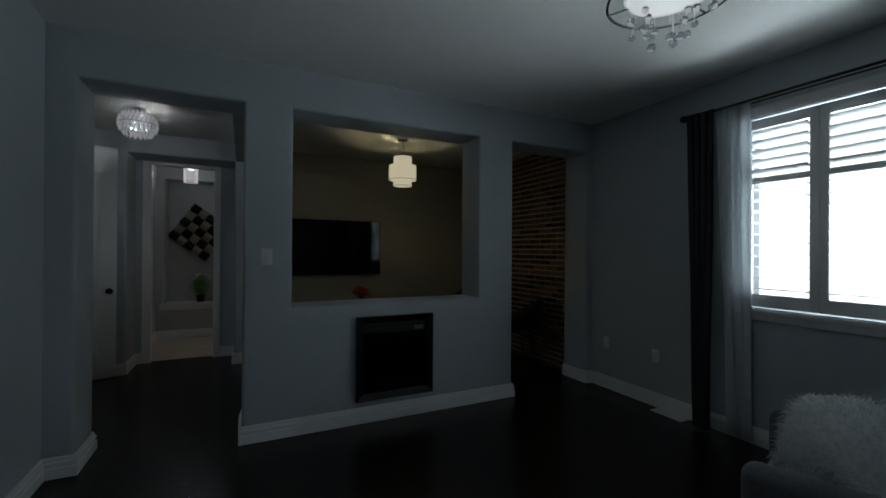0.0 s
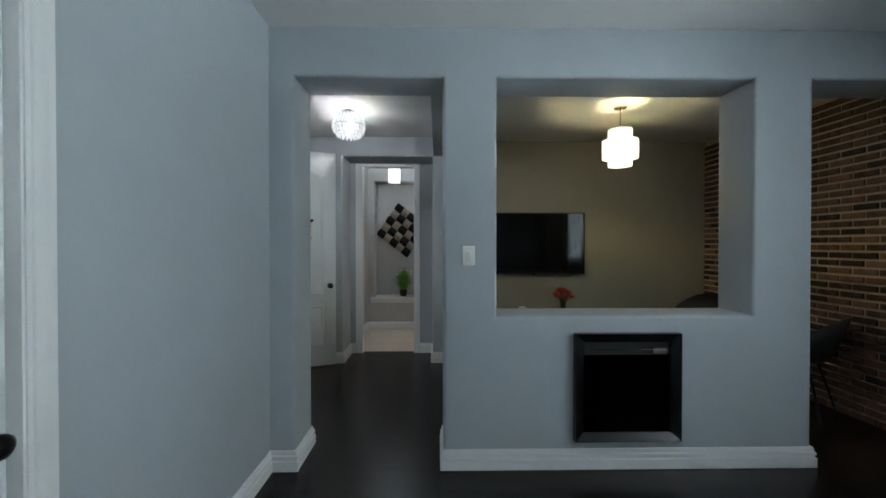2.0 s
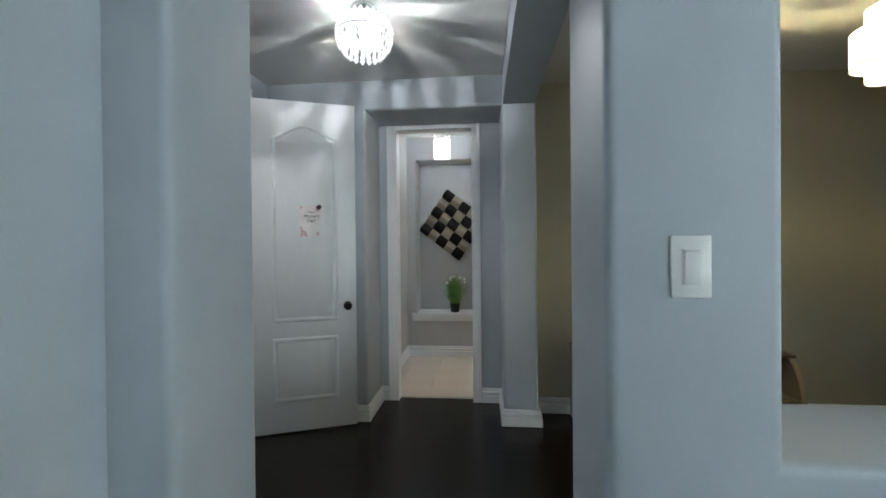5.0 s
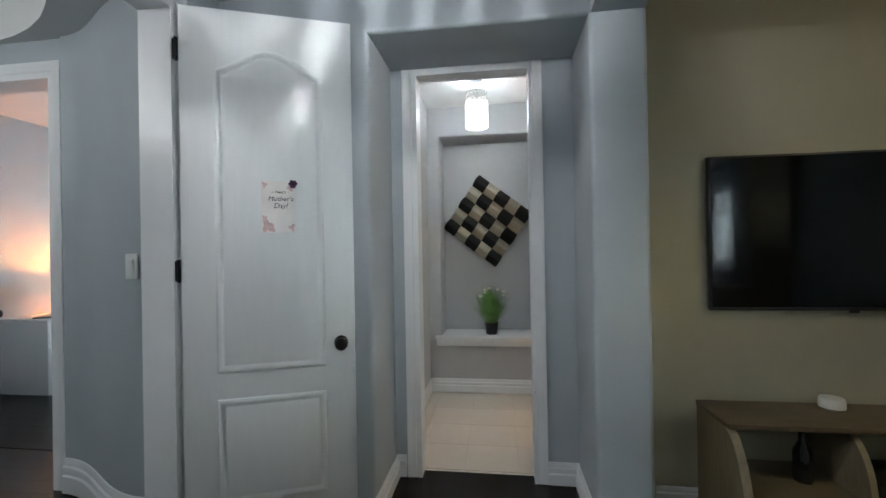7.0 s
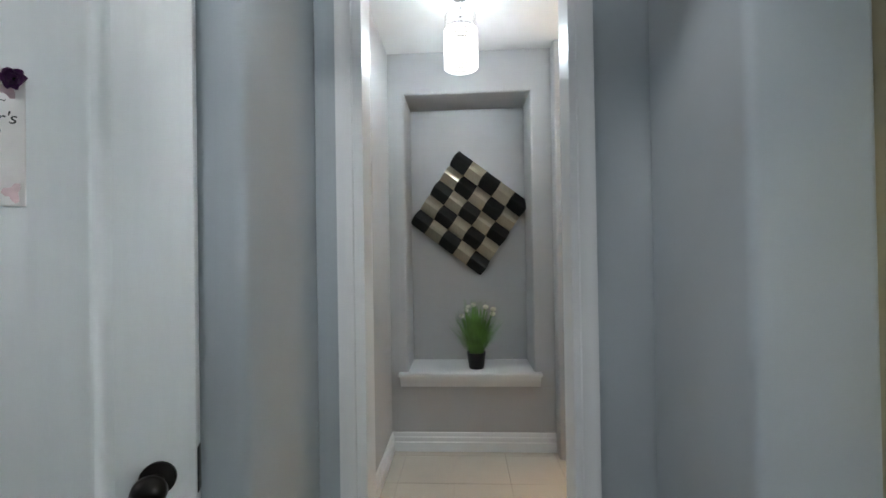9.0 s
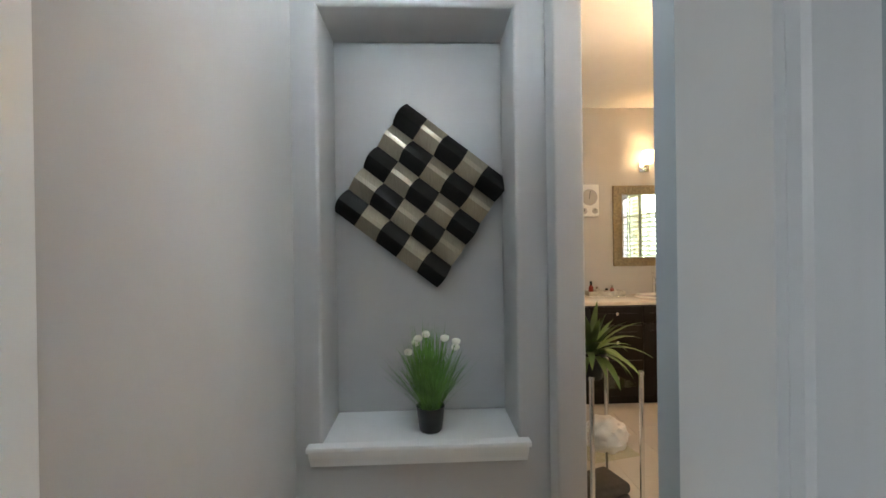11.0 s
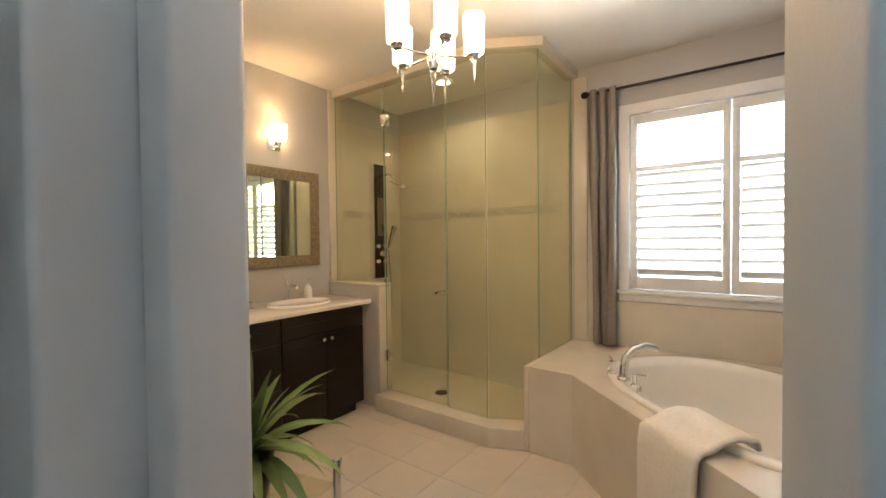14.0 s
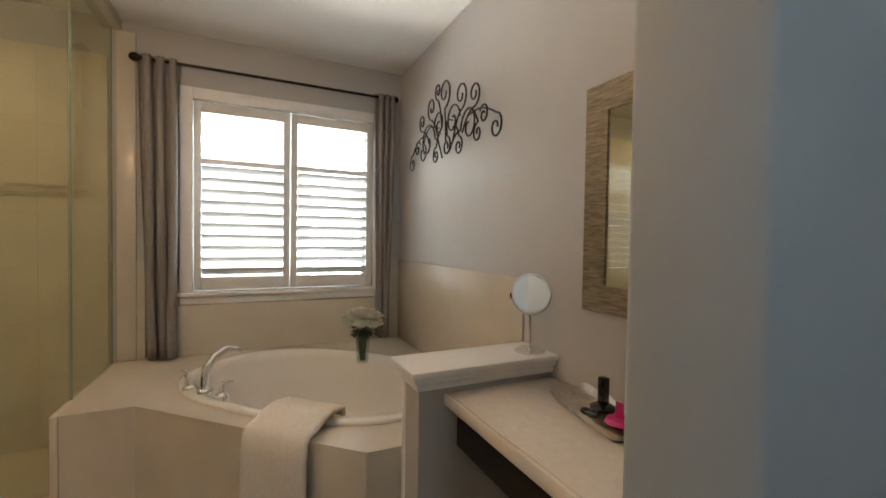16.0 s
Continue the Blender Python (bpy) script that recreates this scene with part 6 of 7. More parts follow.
part("floor_plate", bm_box(-0.17, 0.17, -0.09, 0.09, 0.0, 0.008, 0.002), M_CHROME, tr)
M_SILVER = mat("hammered_silver", (0.55, 0.52, 0.46), 0.3, metal=0.9, vary=0.2, bump=0.6, bump_scale=90)
for b in ((-0.17, 0.17, -0.09, -0.084), (-0.17, 0.17, 0.084, 0.09), (-0.17, -0.164, -0.084, 0.084), (0.164, 0.17, -0.084, 0.084)):
    part("edge", bm_box(*b, 0.008, 0.05, 0.002), M_SILVER, tr)
for i, (x, y, r, h, col) in enumerate(((-0.12, 0.0, 0.022, 0.12, (0.25, 0.04, 0.03)), (-0.05, 0.03, 0.03, 0.07, (0.6, 0.55, 0.5)), (0.02, -0.02, 0.025, 0.06, (0.5, 0.4, 0.35)), (0.09, 0.02, 0.018, 0.085, (0.35, 0.12, 0.1)))):
    p = thing("perfume_bottle", (1.50 + x, VY - 0.14 + y, 0.908), "small glass perfume bottle on the tray", "perfume bottle", "cosmetics on the tray")
    part("bottle", bm_lathe([(0.0, 0.0), (r, 0.0), (r, h * 0.65), (r * 0.45, h * 0.75), (r * 0.45, h * 0.8), (0.0, h * 0.8)], 16), mat("perfume_glass", col, 0.08, vary=0.1), p, smooth=40)
    part("cap", bm_cyl(r * 0.5, r * 0.5, h * 0.8, h * 1.1, 14, bevel=0.002), M_BLACK if i % 2 == 0 else M_CHROME, p)


def framed_mirror(m, w, h, border, material, label):
    t = thing("wall_mirror", (0, 0, 0), label, "mirror")
    part("glass", bm_box(-w / 2 + border - 0.004, w / 2 - border + 0.004, -0.012, -0.008, border - 0.004, h - border + 0.004), M_MIRROR, t, "mirror glass", smooth=False)
    part("backing", bm_box(-w / 2 + 0.01, w / 2 - 0.01, -0.007, 0.0, 0.01, h - 0.01), M_BLACK, t)
    for name, q in (("frame_rail", [(-w / 2, h), (w / 2, h), (w / 2 - border, h - border), (-w / 2 + border, h - border)]), ("frame_rail", [(-w / 2, 0), (w / 2, 0), (w / 2 - border, border), (-w / 2 + border, border)]), ("frame_stile", [(-w / 2, 0), (-w / 2, h), (-w / 2 + border, h - border), (-w / 2 + border, border)]), ("frame_stile", [(w / 2, 0), (w / 2, h), (w / 2 - border, h - border), (w / 2 - border, border)])):
        bm = bmesh.new()
        f = [bm.verts.new((x, -0.024 if k < 2 else -0.018, z)) for k, (x, z) in enumerate(q)]
        b = [bm.verts.new((x, -0.001, z)) for x, z in q]
        bm.faces.new(f)
        bm.faces.new(b)
        for i in range(4):
            bm.faces.new((f[i], f[(i + 1) % 4], b[(i + 1) % 4], b[i]))
        part(name, bm, material, t, smooth=20)
    t.matrix_world = m
    return t


M_MIRROR = mat("mirror_silvering", (0.90, 0.91, 0.90), 0.015, metal=1.0, vary=0.0)
M_BRONZEFRAME = mat("brushed_bronze_frame", (0.28, 0.21, 0.13), 0.42, metal=0.7, vary=0.3, grain=12, stretch=(6, 6, 6), bump=0.3, bump_scale=60)
M_HAMMERED = mat("hammered_silver_gold_frame", (0.30, 0.25, 0.18), 0.35, metal=0.85, vary=0.35, grain=50, stretch=(0.4, 0.4, 3), bump=1.0, bump_scale=70)
framed_mirror(pose(2.018, VY, 1.172), 0.718, 0.785, 0.085, M_BRONZEFRAME, "square mirror in a brushed bronze frame above the vanity")
framed_mirror(pose(0.98, SY, 1.122, 0, 0, 180), 0.70, 0.80, 0.095, M_HAMMERED, "mirror in a hammered silver frame above the make-up counter")
ck = thing("wall_clock", (1.42, VY, 1.66), "white rectangular wall clock with two small dials", "wall clock")
part("case", bm_box(-0.095, 0.095, -0.03, 0.0, 0.0, 0.31, 0.006), M_PLASTIC, ck)
M_DIAL = mat("grey_dial", (0.42, 0.40, 0.38), 0.5, vary=0.03)
for x, z, r in ((0, 0.185, 0.078), (-0.052, 0.052, 0.028), (0.052, 0.052, 0.028)):
    d_ = part("dial", bm_cyl(r, r, 0, 0.003, 32, m=Matrix.Translation((x, -0.030, z)) @ Matrix.Rotation(radians(90), 4, "X")), M_DIAL, ck)
    part("dial_rim", bm_tube([(x + r * math.cos(math.tau * i / 32), -0.032, z + r * math.sin(math.tau * i / 32)) for i in range(32)], 0.003, 5, closed=True), M_CHROME, d_)
    part("pointer", bm_box(-0.002, 0.002, -0.036, -0.033, -r * 0.15, r * 0.8, m=Matrix.Translation((x, 0, z)) @ Matrix.Rotation(radians(8 + 40 * x), 4, "Y")), M_BLACK, d_)

sn = thing("wall_sconce", (1.97, VY, 2.12), "chrome wall sconce with a lit glass cup above the mirror", "wall lamp")
part("back_plate", bm_box(-0.05, 0.05, -0.02, 0.0, -0.03, 0.07, 0.004), M_CHROME, sn)
part("arm", bm_tube([(0, -0.02, 0.0), (0, -0.07, -0.01), (0, -0.10, 0.03)], 0.009, 8), M_CHROME, sn)
M_WARMGLASS = lit_glass("lit_warm_glass", (1.0, 0.74, 0.42), 6.0, 0.5)
part("shade", bm_lathe([(0.0, 0.03), (0.035, 0.032), (0.045, 0.06), (0.05, 0.16), (0.047, 0.16), (0.04, 0.06), (0.0, 0.04)], 24, m=Matrix.Translation((0, -0.10, 0.0))), M_WARMGLASS, sn, "lit glass cup shade", 50)

# chandelier
bc = thing("chandelier", (1.495, 8.672, 0.13), "chrome five-arm chandelier with lit glass cylinder shades and crystal spikes", "chandelier")
part("canopy", bm_cyl(0.07, 0.07, H - 0.155, H - 0.13, 28, bevel=0.005), M_CHROME, bc)
part("stem", bm_cyl(0.010, 0.010, 1.97, H - 0.145, 12), M_CHROME, bc)
part("hub", bm_lathe([(0.0, 1.95), (0.02, 1.955), (0.026, 1.99), (0.026, 2.03), (0.0, 2.045)], 20), M_CHROME, bc, smooth=50)
part("finial_spike", bm_cyl(0.0015, 0.012, 1.80, 1.95, 10), M_CRYSTAL, bc)
M_CHANGLASS = lit_glass("lit_ribbed_glass", (1.0, 0.78, 0.46), 7.0, 0.5)
for i in range(5):
    a = math.tau * i / 5 + 0.314
    x, y = 0.17 * math.cos(a), 0.17 * math.sin(a)
    ar = part("arm", bm_tube([(0.02 * math.cos(a), 0.02 * math.sin(a), 2.01), (x * 0.6, y * 0.6, 2.005), (x, y, 2.01)], 0.005, 8), M_CHROME, bc)
    part("cup", bm_lathe([(0.0, 1.995), (0.02, 1.998), (0.03, 2.012), (0.0, 2.014)], 18, m=Matrix.Translation((x, y, 0))), M_CHROME, ar)
    part("shade", bm_lathe([(0.03, 2.015), (0.043, 2.022), (0.046, 2.175), (0.043, 2.175), (0.040, 2.027), (0.03, 2.02), (0.03, 2.015)], 22, m=Matrix.Translation((x, y, 0))), M_CHANGLASS, ar, "lit glass cylinder shade", 40)
    part("crystal_spike", bm_cyl(0.0012, 0.010, 1.895, 1.995, 8, m=Matrix.Translation((x, y, 0))), M_CRYSTAL, ar)

# ---------------------------------------------------------------- make-up counter and half wall
struct("half_wall", bm_box(1.515, 1.665, SY, 7.42, 0, 0.835), M_BATHWALL, "taupe painted half wall between tub and make-up counter")
cap = thing("half_wall_cap", (1.59, SY, 0.835), "white painted moulded cap on the half wall", "wall cap")
for name, o_, z0, z1 in (("top_board", 0.045, 0.055, 0.078), ("cove", 0.028, 0.03, 0.055), ("bed_mould", 0.014, 0.0, 0.03)):
    part(name, bm_box(-0.075 - o_, 0.075 + o_, 0.001, 0.59 + o_, z0, z1, 0.006), M_TRIM, cap)
struct("half_wall_trim", bm_box(1.645, 1.672, 7.385, 7.428, 0.0, 0.834, 0.003), M_TRIM, "white painted corner bead of the half wall")
mc = thing("makeup_counter", (0.96, SY, 0.772), "white quartz make-up counter fixed between the walls", "countertop")
part("slab", bm_box(-0.462, 0.554, 0.001, 0.478, 0.0, 0.045, 0.004), M_STONE, mc)
part("front_edge", bm_box(-0.462, 0.554, 0.479, 0.495, 0.0, 0.0455, 0.006), M_STONE, mc, "rounded quartz front edge")
ap = thing("drawer_unit", (0.96, SY, 0.612), "dark espresso drawer unit under the make-up counter", "drawer unit")
part("box", bm_box(-0.455, 0.55, 0.01, 0.425, 0.0, 0.159, 0.002), M_ESPRESSO, ap)
part("drawer_front", bm_box(-0.45, 0.545, 0.425, 0.444, 0.006, 0.153, 0.003), M_ESPRESSO, ap)
mt = thing("vanity_tray", (1.14, SY + 0.125, 0.817), "ornate hammered silver tray holding make-up", "tray", rz=-11)
bm = bmesh.new()
loops = []
for k, (sc_, z) in enumerate(((0.86, 0.004), (0.98, 0.026), (1.0, 0.030), (0.99, 0.033), (0.84, 0.008))):
    ring = []
    for i in range(48):
        a = math.tau * i / 48
        ca, sa = math.cos(a), math.sin(a)
        rr = 1 / ((abs(ca) / 0.20) ** 8 + (abs(sa) / 0.085) ** 8) ** 0.125
        wav = 1 + (0.03 * math.sin(12 * a) if k in (1, 2, 3) else 0)
        ring.append(bm.verts.new((ca * rr * sc_ * wav, sa * rr * sc_ * wav, z + (0.004 * math.sin(12 * a) if k in (1, 2, 3) else 0))))
    loops.append(ring)
for a, b in zip(loops, loops[1:]):
    for i in range(48):
        bm.faces.new((a[i], a[(i + 1) % 48], b[(i + 1) % 48], b[i]))
bm.faces.new(loops[0])
bm.faces.new(loops[-1])
part("dish", bm, M_SILVER, mt, smooth=50)
M_MAGENTA = mat("magenta_plastic", (0.50, 0.02, 0.16), 0.2, vary=0.1, coat=0.3)
M_BLACKGLOSS = mat("black_gloss_plastic", (0.008, 0.007, 0.010), 0.15)
lk = thing("lipstick_case", (1.155, SY + 0.092, 0.827), "tall black lacquered cosmetic case on the tray", "cosmetic case")
part("base", bm_lathe([(0.0, 0.0), (0.04, 0.0), (0.042, 0.01), (0.02, 0.022), (0.0, 0.024)], 24), M_BLACKGLOSS, lk, smooth=50)
part("case", bm_box(-0.013, 0.013, -0.013, 0.013, 0.02, 0.105, 0.002), M_BLACKGLOSS, lk)
mg = thing("compact", (1.05, SY + 0.137, 0.827), "glossy magenta compact on the silver tray", "compact")
part("body", bm_lathe([(0.0, 0.0), (0.035, 0.0), (0.042, 0.008), (0.035, 0.02), (0.0, 0.023)], 26), M_MAGENTA, mg, smooth=50)
part("mirror_lid", bm_box(-0.014, 0.014, -0.004, 0.004, 0.022, 0.07, 0.003), M_MAGENTA, mg)
lb = thing("hair_tie", (1.14, SY + 0.162, 0.827), "small glossy black bead bracelet on the tray", "bracelet")
part("band", bm_tube([(0.03 * math.cos(math.tau * i / 20), 0.02 * math.sin(math.tau * i / 20), 0.007) for i in range(20)], 0.006, 6, closed=True), M_BLACKGLOSS, lb)
mm = thing("makeup_mirror", (1.560, 6.91, 0.913), "round chrome make-up mirror on a stand", "mirror", rz=-125)
part("foot", bm_lathe([(0.0, 0.0), (0.075, 0.0), (0.075, 0.006), (0.06, 0.014), (0.012, 0.02), (0.0, 0.02)], 30), M_CHROME, mm, smooth=50)
part("post", bm_cyl(0.007, 0.007, 0.015, 0.165, 12), M_CHROME, mm)
tiltm = Matrix.Translation((0, 0, 0.262)) @ Matrix.Rotation(radians(66), 4, "X")
part("rim", bm_lathe([(0.085, -0.008), (0.092, -0.008), (0.094, 0.0), (0.092, 0.008), (0.085, 0.008), (0.085, -0.008)], 36, m=tiltm), M_CHROME, mm, smooth=50)
part("glass", bm_cyl(0.086, 0.086, -0.003, 0.003, 36, m=tiltm), M_MIRROR, mm, "round mirror glass")
part("yoke", bm_tube([(-0.098, 0, 0.262)] + [(-0.098 * math.cos(math.pi * i / 12), 0, 0.262 - 0.10 * math.sin(math.pi * i / 12)) for i in range(1, 12)] + [(0.098, 0, 0.262)], 0.004, 6), M_CHROME, mm)

mm.matrix_world = mm.matrix_world @ Matrix.Diagonal((0.85, 0.85, 0.92, 1))
# scrolled iron wall ornament
M_IRON = mat("dark_wrought_iron", (0.025, 0.020, 0.018), 0.45, metal=0.6, vary=0.2, bump=0.2)
wi = thing("iron_scroll_ornament", (2.51, SY + 0.03, 1.885), "dark wrought-iron scroll ornament hanging on the wall", "wall ornament")


def scroll(cx_, cz_, r, start, turns, flip=1, tail=None):
    pts = []
    n = int(16 * turns) + 4
    for i in range(n + 1):
        f = i / n
        a = start + flip * math.tau * turns * f
        rr = r * (1 - 0.80 * f)
        pts.append((cx_ + rr * math.cos(a), 0.004 * math.sin(f * 3), cz_ + rr * 1.15 * math.sin(a)))
    if tail:
        p0 = Vector(pts[0])
        e = Vector((tail[0], 0, tail[1]))
        pts = [tuple(e.lerp(p0, i / 6) + Vector((0, 0, 0.03 * math.sin(math.pi * i / 6)))) for i in range(6)] + pts
    part("scroll", bm_tube(pts, 0.0055, 6), M_IRON, wi, smooth=60)


for cx_, cz_, r, st_, tn, fl_, tail in (
        (-0.58, 0.05, 0.06, 1.57, 1.3, 1, (-0.30, 0.18)), (0.56, 0.04, 0.06, 1.57, 1.3, -1, (0.35, 0.20)), (-0.46, 0.14, 0.05, 0.5, 1.3, 1, None), (0.46, 0.13, 0.05, 2.6, 1.3, -1, None),
        (-0.30, 0.12, 0.10, 0.0, 1.2, 1, (-0.05, 0.02)), (0.28, 0.14, 0.12, 3.1, 1.2, -1, (0.05, 0.0)), (-0.36, 0.28, 0.06, 4.7, 1.4, -1, (-0.22, 0.10)), (0.38, 0.30, 0.055, 4.7, 1.4, 1, (0.25, 0.12)),
        (-0.20, 0.32, 0.075, 4.7, 1.3, -1, (-0.10, 0.08)), (0.22, 0.36, 0.07, 4.7, 1.3, 1, (0.10, 0.10)), (0.02, 0.40, 0.085, 4.7, 1.3, -1, (0.0, 0.08)), (-0.10, 0.20, 0.09, 3.1, 1.3, -1, None),
        (0.10, 0.22, 0.08, 0.0, 1.3, 1, None), (-0.18, 0.03, 0.05, 1.57, 1.4, 1, (-0.10, 0.16)), (0.14, 0.03, 0.05, 1.57, 1.4, -1, (0.08, 0.16)), (-0.02, 0.06, 0.055, 1.57, 1.4, 1, (0.0, 0.22)),
        (0.36, 0.08, 0.06, 1.57, 1.3, 1, (0.22, 0.24)), (-0.40, 0.06, 0.05, 1.57, 1.3, -1, (-0.28, 0.22)), (0.12, 0.44, 0.05, 4.7, 1.4, 1, (0.06, 0.2))):
    scroll(cx_, cz_, r, st_, tn, fl_, tail)
for x, z in ((-0.1, 0.2), (0.1, 0.2)):
    part("wall_hook", bm_cyl(0.004, 0.004, -0.03, 0.0, 6, m=Matrix.Translation((x, 0, z)) @ Matrix.Rotation(radians(90), 4, "X")), M_IRON, wi)

# ---------------------------------------------------------------- glass stand with plant, puff and towels
gs = thing("glass_shelf_stand", (0.655, 8.58, 0), "square chrome stand with three clear glass shelves", "shelf stand", rz=13)
for sx in (-1, 1):
    for sy in (-1, 1):
        po = part("post", bm_cyl(0.011, 0.011, 0.0, 0.785, 14, m=Matrix.Translation((sx * 0.13, sy * 0.125, 0)), bevel=0.002), M_CHROME, gs)
        part("cap", bm_cyl(0.014, 0.014, 0.78, 0.80, 14, m=Matrix.Translation((sx * 0.13, sy * 0.125, 0)), bevel=0.003), M_CHROME, po)
for z in (0.10, 0.41, 0.73):
    sh_ = part("glass_shelf", bm_box(-0.125, 0.125, -0.12, 0.12, z, z + 0.006), M_SHGLASS, gs)
    sh_.visible_shadow = False
M_SPIKE = mat("striped_green_leaf", (0.11, 0.18, 0.045), 0.45, vary=0.5, grain=6, stretch=(1, 1, 1))
sp = thing("potted_plant", (0.625, 8.61, 0.736), "spiky green leafed plant in a black pot on the stand", "potted plant")
part("pot", bm_lathe([(0.0, 0.0), (0.05, 0.0), (0.055, 0.008), (0.075, 0.13), (0.07, 0.13), (0.062, 0.11), (0.0, 0.11)], 26), M_POT, sp, smooth=45)
rg = random.Random(21)
for i in range(46):
    a = math.tau * i * 0.381966
    f = i / 46
    el = radians(78 - 72 * f)
    bm = bmesh.new()
    leaf_blade(bm, (0.015 * math.cos(a), 0.015 * math.sin(a), 0.12), (math.cos(a) * math.cos(el), math.sin(a) * math.cos(el), math.sin(el)), rg.uniform(0.18, 0.29), rg.uniform(0.014, 0.020), 0.7 + 0.9 * f, 6)
    part("leaf", bm, M_SPIKE, sp, smooth=60)
M_NET = mat("white_bath_net", (0.80, 0.79, 0.76), 0.8, vary=0.04, bump=0.6, bump_scale=150)
pf = thing("bath_puff", (0.675, 8.56, 0.41), "crumpled white mesh bath puff on the glass shelf", "bath puff")
bm = bm_ball(0.085, (0, 0, 0.075), sub=4, scale=(1.1, 1, 0.85))
for v_ in bm.verts:
    c = Vector((0, 0, 0.075))
    v_.co = c + (v_.co - c) * (1 + 0.30 * abs(noise.noise(v_.co * 26)) + 0.12 * noise.noise(v_.co * 60))
    v_.co.z = max(0.0062, v_.co.z)
part("mesh_ball", bm, M_NET, pf, smooth=40)
M_GREYTOWEL = mat("taupe_terry_towel", (0.10, 0.085, 0.075), 0.95, vary=0.1, grain=60, bump=0.9, bump_scale=420)
for i in range(3):
    bm = bm_box(-0.105, 0.105, -0.09, 0.09, 0, 0.052, 0.022, seg=4)
    for v_ in bm.verts:
        v_.co += Vector((0, 0, 0.004 * noise.noise(v_.co * 20 + Vector((i * 7, 0, 0)))))
    solo("folded_towel", bm, M_GREYTOWEL, "folded taupe terry towel stacked on the lower shelf", "towel", "stacked towels", pose(0.655, 8.58, 0.107 + i * 0.053, 0, 0, 15 + i * 2), 60)

# ---------------------------------------------------------------- floor planks, floor tiles, bricks
floor_ob = bpy.data.objects["floor"]
plank_mesh = {}


def piece(name, key, box, material, parent, where, store, bevel=0.0015):
    if key not in store:
        bm = bm_box(*box, bevel, seg=1)
        me = bpy.data.meshes.new(name)
        bm.to_mesh(me)
        bm.free()
        me.materials.append(material)
        store[key] = me
    ob = new(name, store[key])
    ob.parent = parent
    ob.location = where
    return ob


rng = random.Random(5)
PW = 0.118
near, far_boxes = [], bmesh.new()
row = 0
y = -1.7
while y < 6.95:
    x = -6.5 + rng.uniform(0, 0.9)
    while x < RX + 0.1:
        ln = rng.choice((0.6, 0.9, 1.2))
        x1 = min(x + ln, RX + 0.15)
        if x1 - x > 0.1:
            mid = (x + x1) / 2
            if -1.6 < mid < 3.0 and 1.6 < y and x1 - x in (0.6, 0.9, 1.2) or (-3.6 < mid < -1.6 and 5.0 < y):
                near.append((x, x1, y))
            elif not (mid < -1.7 and y < 3.0):
                bm_box(x + 0.0003, x1 - 0.0003, y + 0.0003, y + PW - 0.0003, -0.012, 0.0, bm=far_boxes)
        x = x1
    y += PW
near.sort(key=lambda p: abs((p[0] + p[1]) / 2 - 0.1) + 0.3 * abs(p[2] - 4.5))
for x, x1, yy in near[300:]:
    bm_box(x + 0.0003, x1 - 0.0003, yy + 0.0003, yy + PW - 0.0003, -0.012, 0.0, bm=far_boxes)
near = near[:300]
for x, x1, yy in near:
    piece("plank", round(x1 - x, 3), (0.0003, x1 - x - 0.0003, 0.0003, PW - 0.0003, -0.012, 0.0), M_FLOOR, floor_ob, (x, yy, 0), plank_mesh, 0.0005)
fo = link_mesh("plank_field", far_boxes, M_FLOOR, floor_ob)
fo["kind"] = "stuff"
study_ob = bpy.data.objects["floor_study"]
rows_ = bmesh.new()
y = 7.02
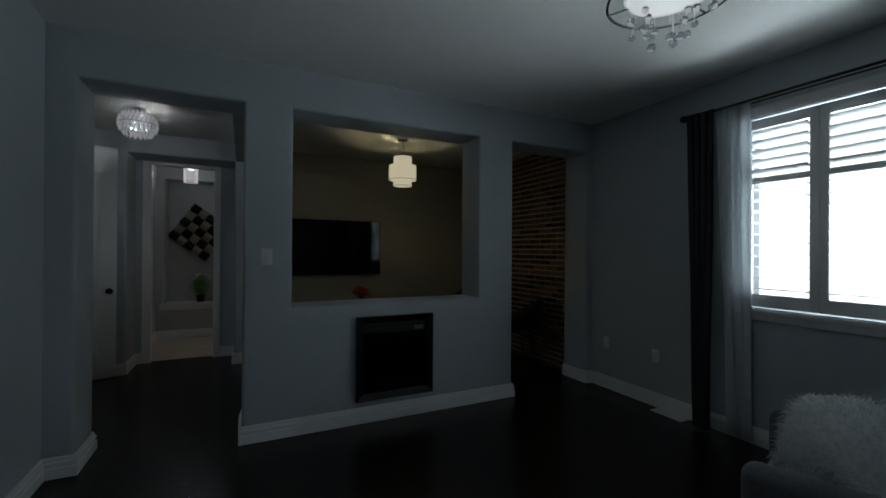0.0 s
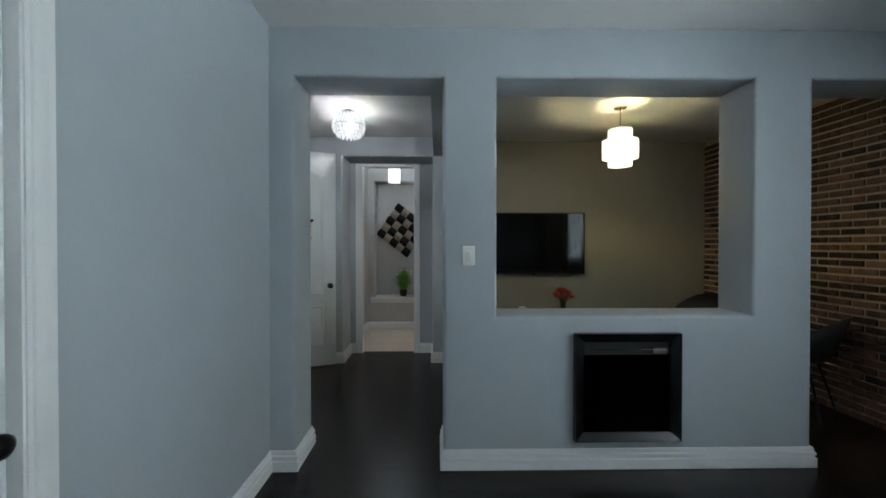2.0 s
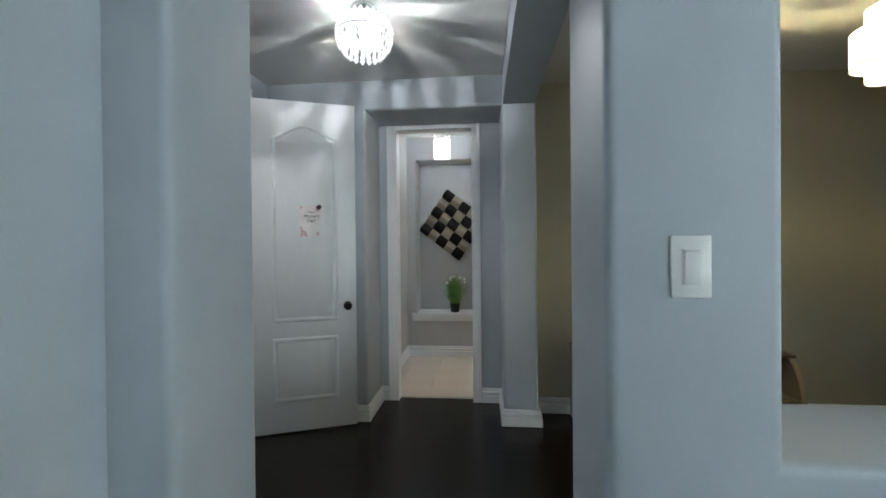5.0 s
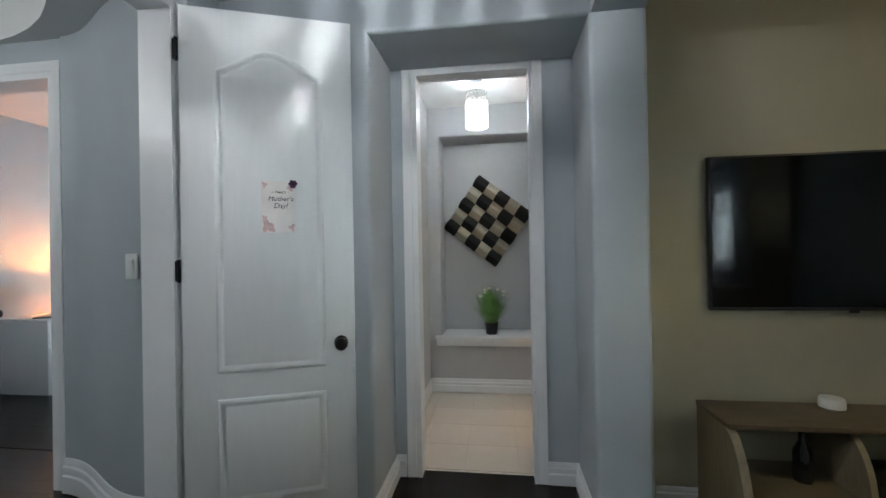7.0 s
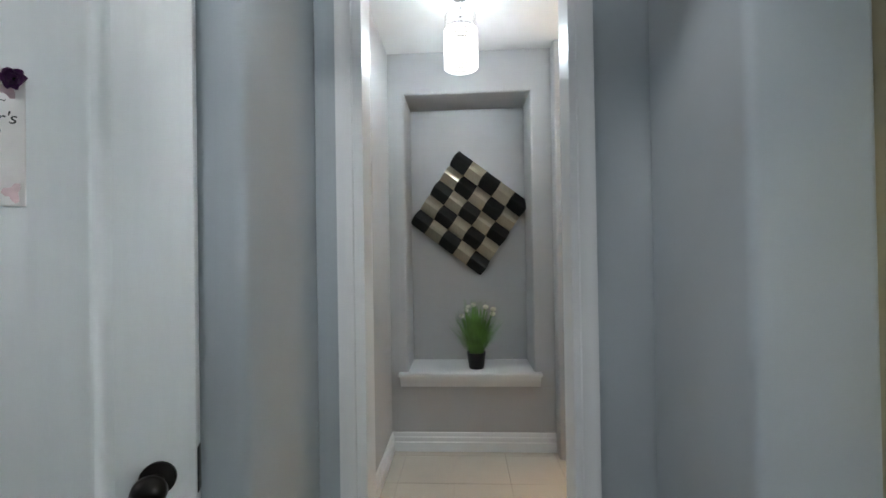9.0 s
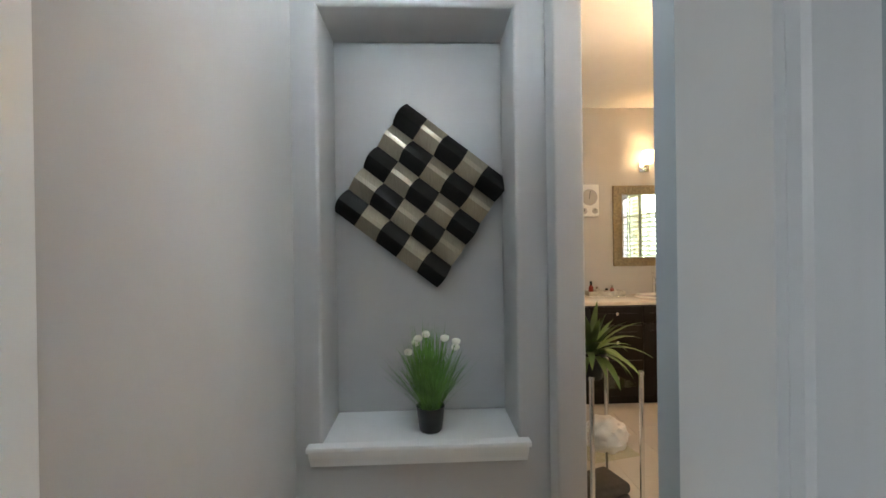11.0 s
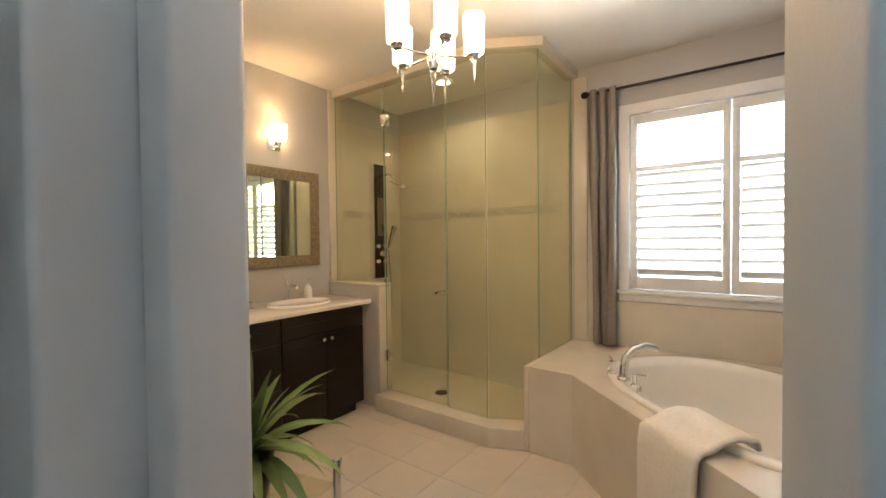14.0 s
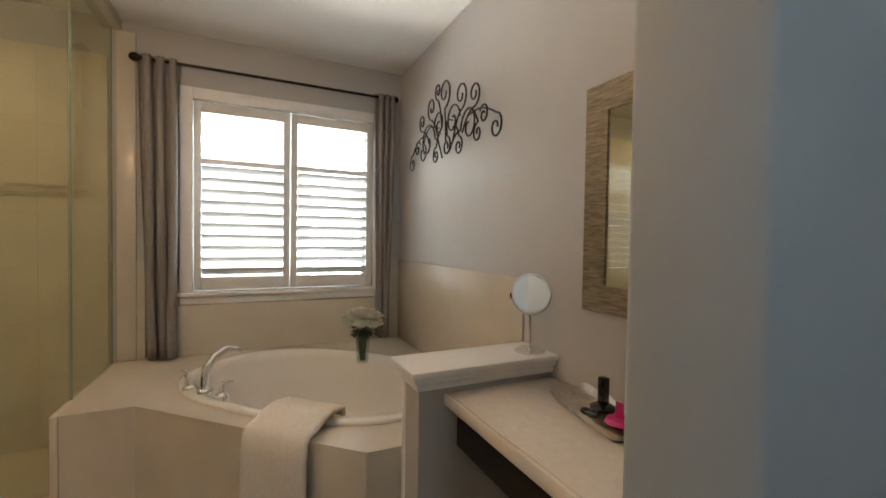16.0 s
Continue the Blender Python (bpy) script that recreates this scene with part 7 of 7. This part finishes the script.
while y < 10.0:
    x = -5.2 + rng.uniform(0, 0.9)
    x0 = -5.2
    while x0 < -1.75:
        x1 = min(x, -1.7)
        if x1 - x0 > 0.05:
            bm_box(x0 + 0.0008, x1 - 0.0008, y + 0.0008, y + PW - 0.0008, -0.012, 0.0, bm=rows_)
        x0, x = x1, x1 + rng.choice((0.6, 0.9, 1.2))
    y += PW
so_ = link_mesh("plank_field", rows_, M_FLOOR, study_ob)
so_["kind"] = "stuff"

# porcelain tiles, one by one
tile_ob = bpy.data.objects["floor_tiled"]
tile_mesh = {}
TS = 0.33
for i in range(14):
    for j in range(12):
        x0, y0 = PL + 0.10 + (i - 1) * TS, 7.06 + j * TS
        x1, y1 = min(x0 + TS, WX), min(y0 + TS, VY)
        x0 = max(x0, PL)
        if x0 > WX - 0.05 or y0 > VY - 0.05 or (x1 < BX and y0 > NY):
            continue
        w_, d_ = round(x1 - x0, 3), round(y1 - y0, 3)
        piece("tile", (w_, d_), (0.001, w_ - 0.001, 0.001, d_ - 0.001, -0.006, 0.0), M_TILE, tile_ob, (x0, y0, 0), tile_mesh, 0.0006)

# brick veneer
brick_ob = bpy.data.objects["wall_brick_backing"]
brick_mesh = {}
M_BRICK = mat("brown_red_brick", (0.13, 0.070, 0.042), 0.85, vary=0.35, grain=22, bump=0.9, bump_scale=60, ob_random=0.8)
BL, BH = 0.205, 0.064
cands = []
for r in range(int(2.66 / BH)):
    z = 0.0 + r * BH
    y = Y1B + 0.002 - (BL / 2 if r % 2 else 0)
    while y < TY - 0.02:
        a, b = max(y, Y1B + 0.002), min(y + BL - 0.016, TY - 0.002)
        if b - a > 0.03:
            cands.append((a, b, z))
        y += BL
cands.sort(key=lambda c: abs(c[2] - 1.2) + (0.0 if c[0] < 6.0 else 0.3))
rest = bmesh.new()
for k, (a, b, z) in enumerate(cands):
    dep = 0.010 + 0.006 * rng.random()
    if k < 300:
        piece("brick", (round(b - a, 3), k % 3), (-0.010 - 0.003 * (k % 3), 0.0, 0.0, round(b - a, 3), 0.0, BH - 0.018), M_BRICK, brick_ob, (RX, a, z + 0.004), brick_mesh, 0.003)
    else:
        bm_box(RX - dep, RX, a, b, z + 0.004, z + BH - 0.014, bm=rest)
rb = link_mesh("brick_field", rest, M_BRICK, brick_ob)
rb["kind"] = "stuff"
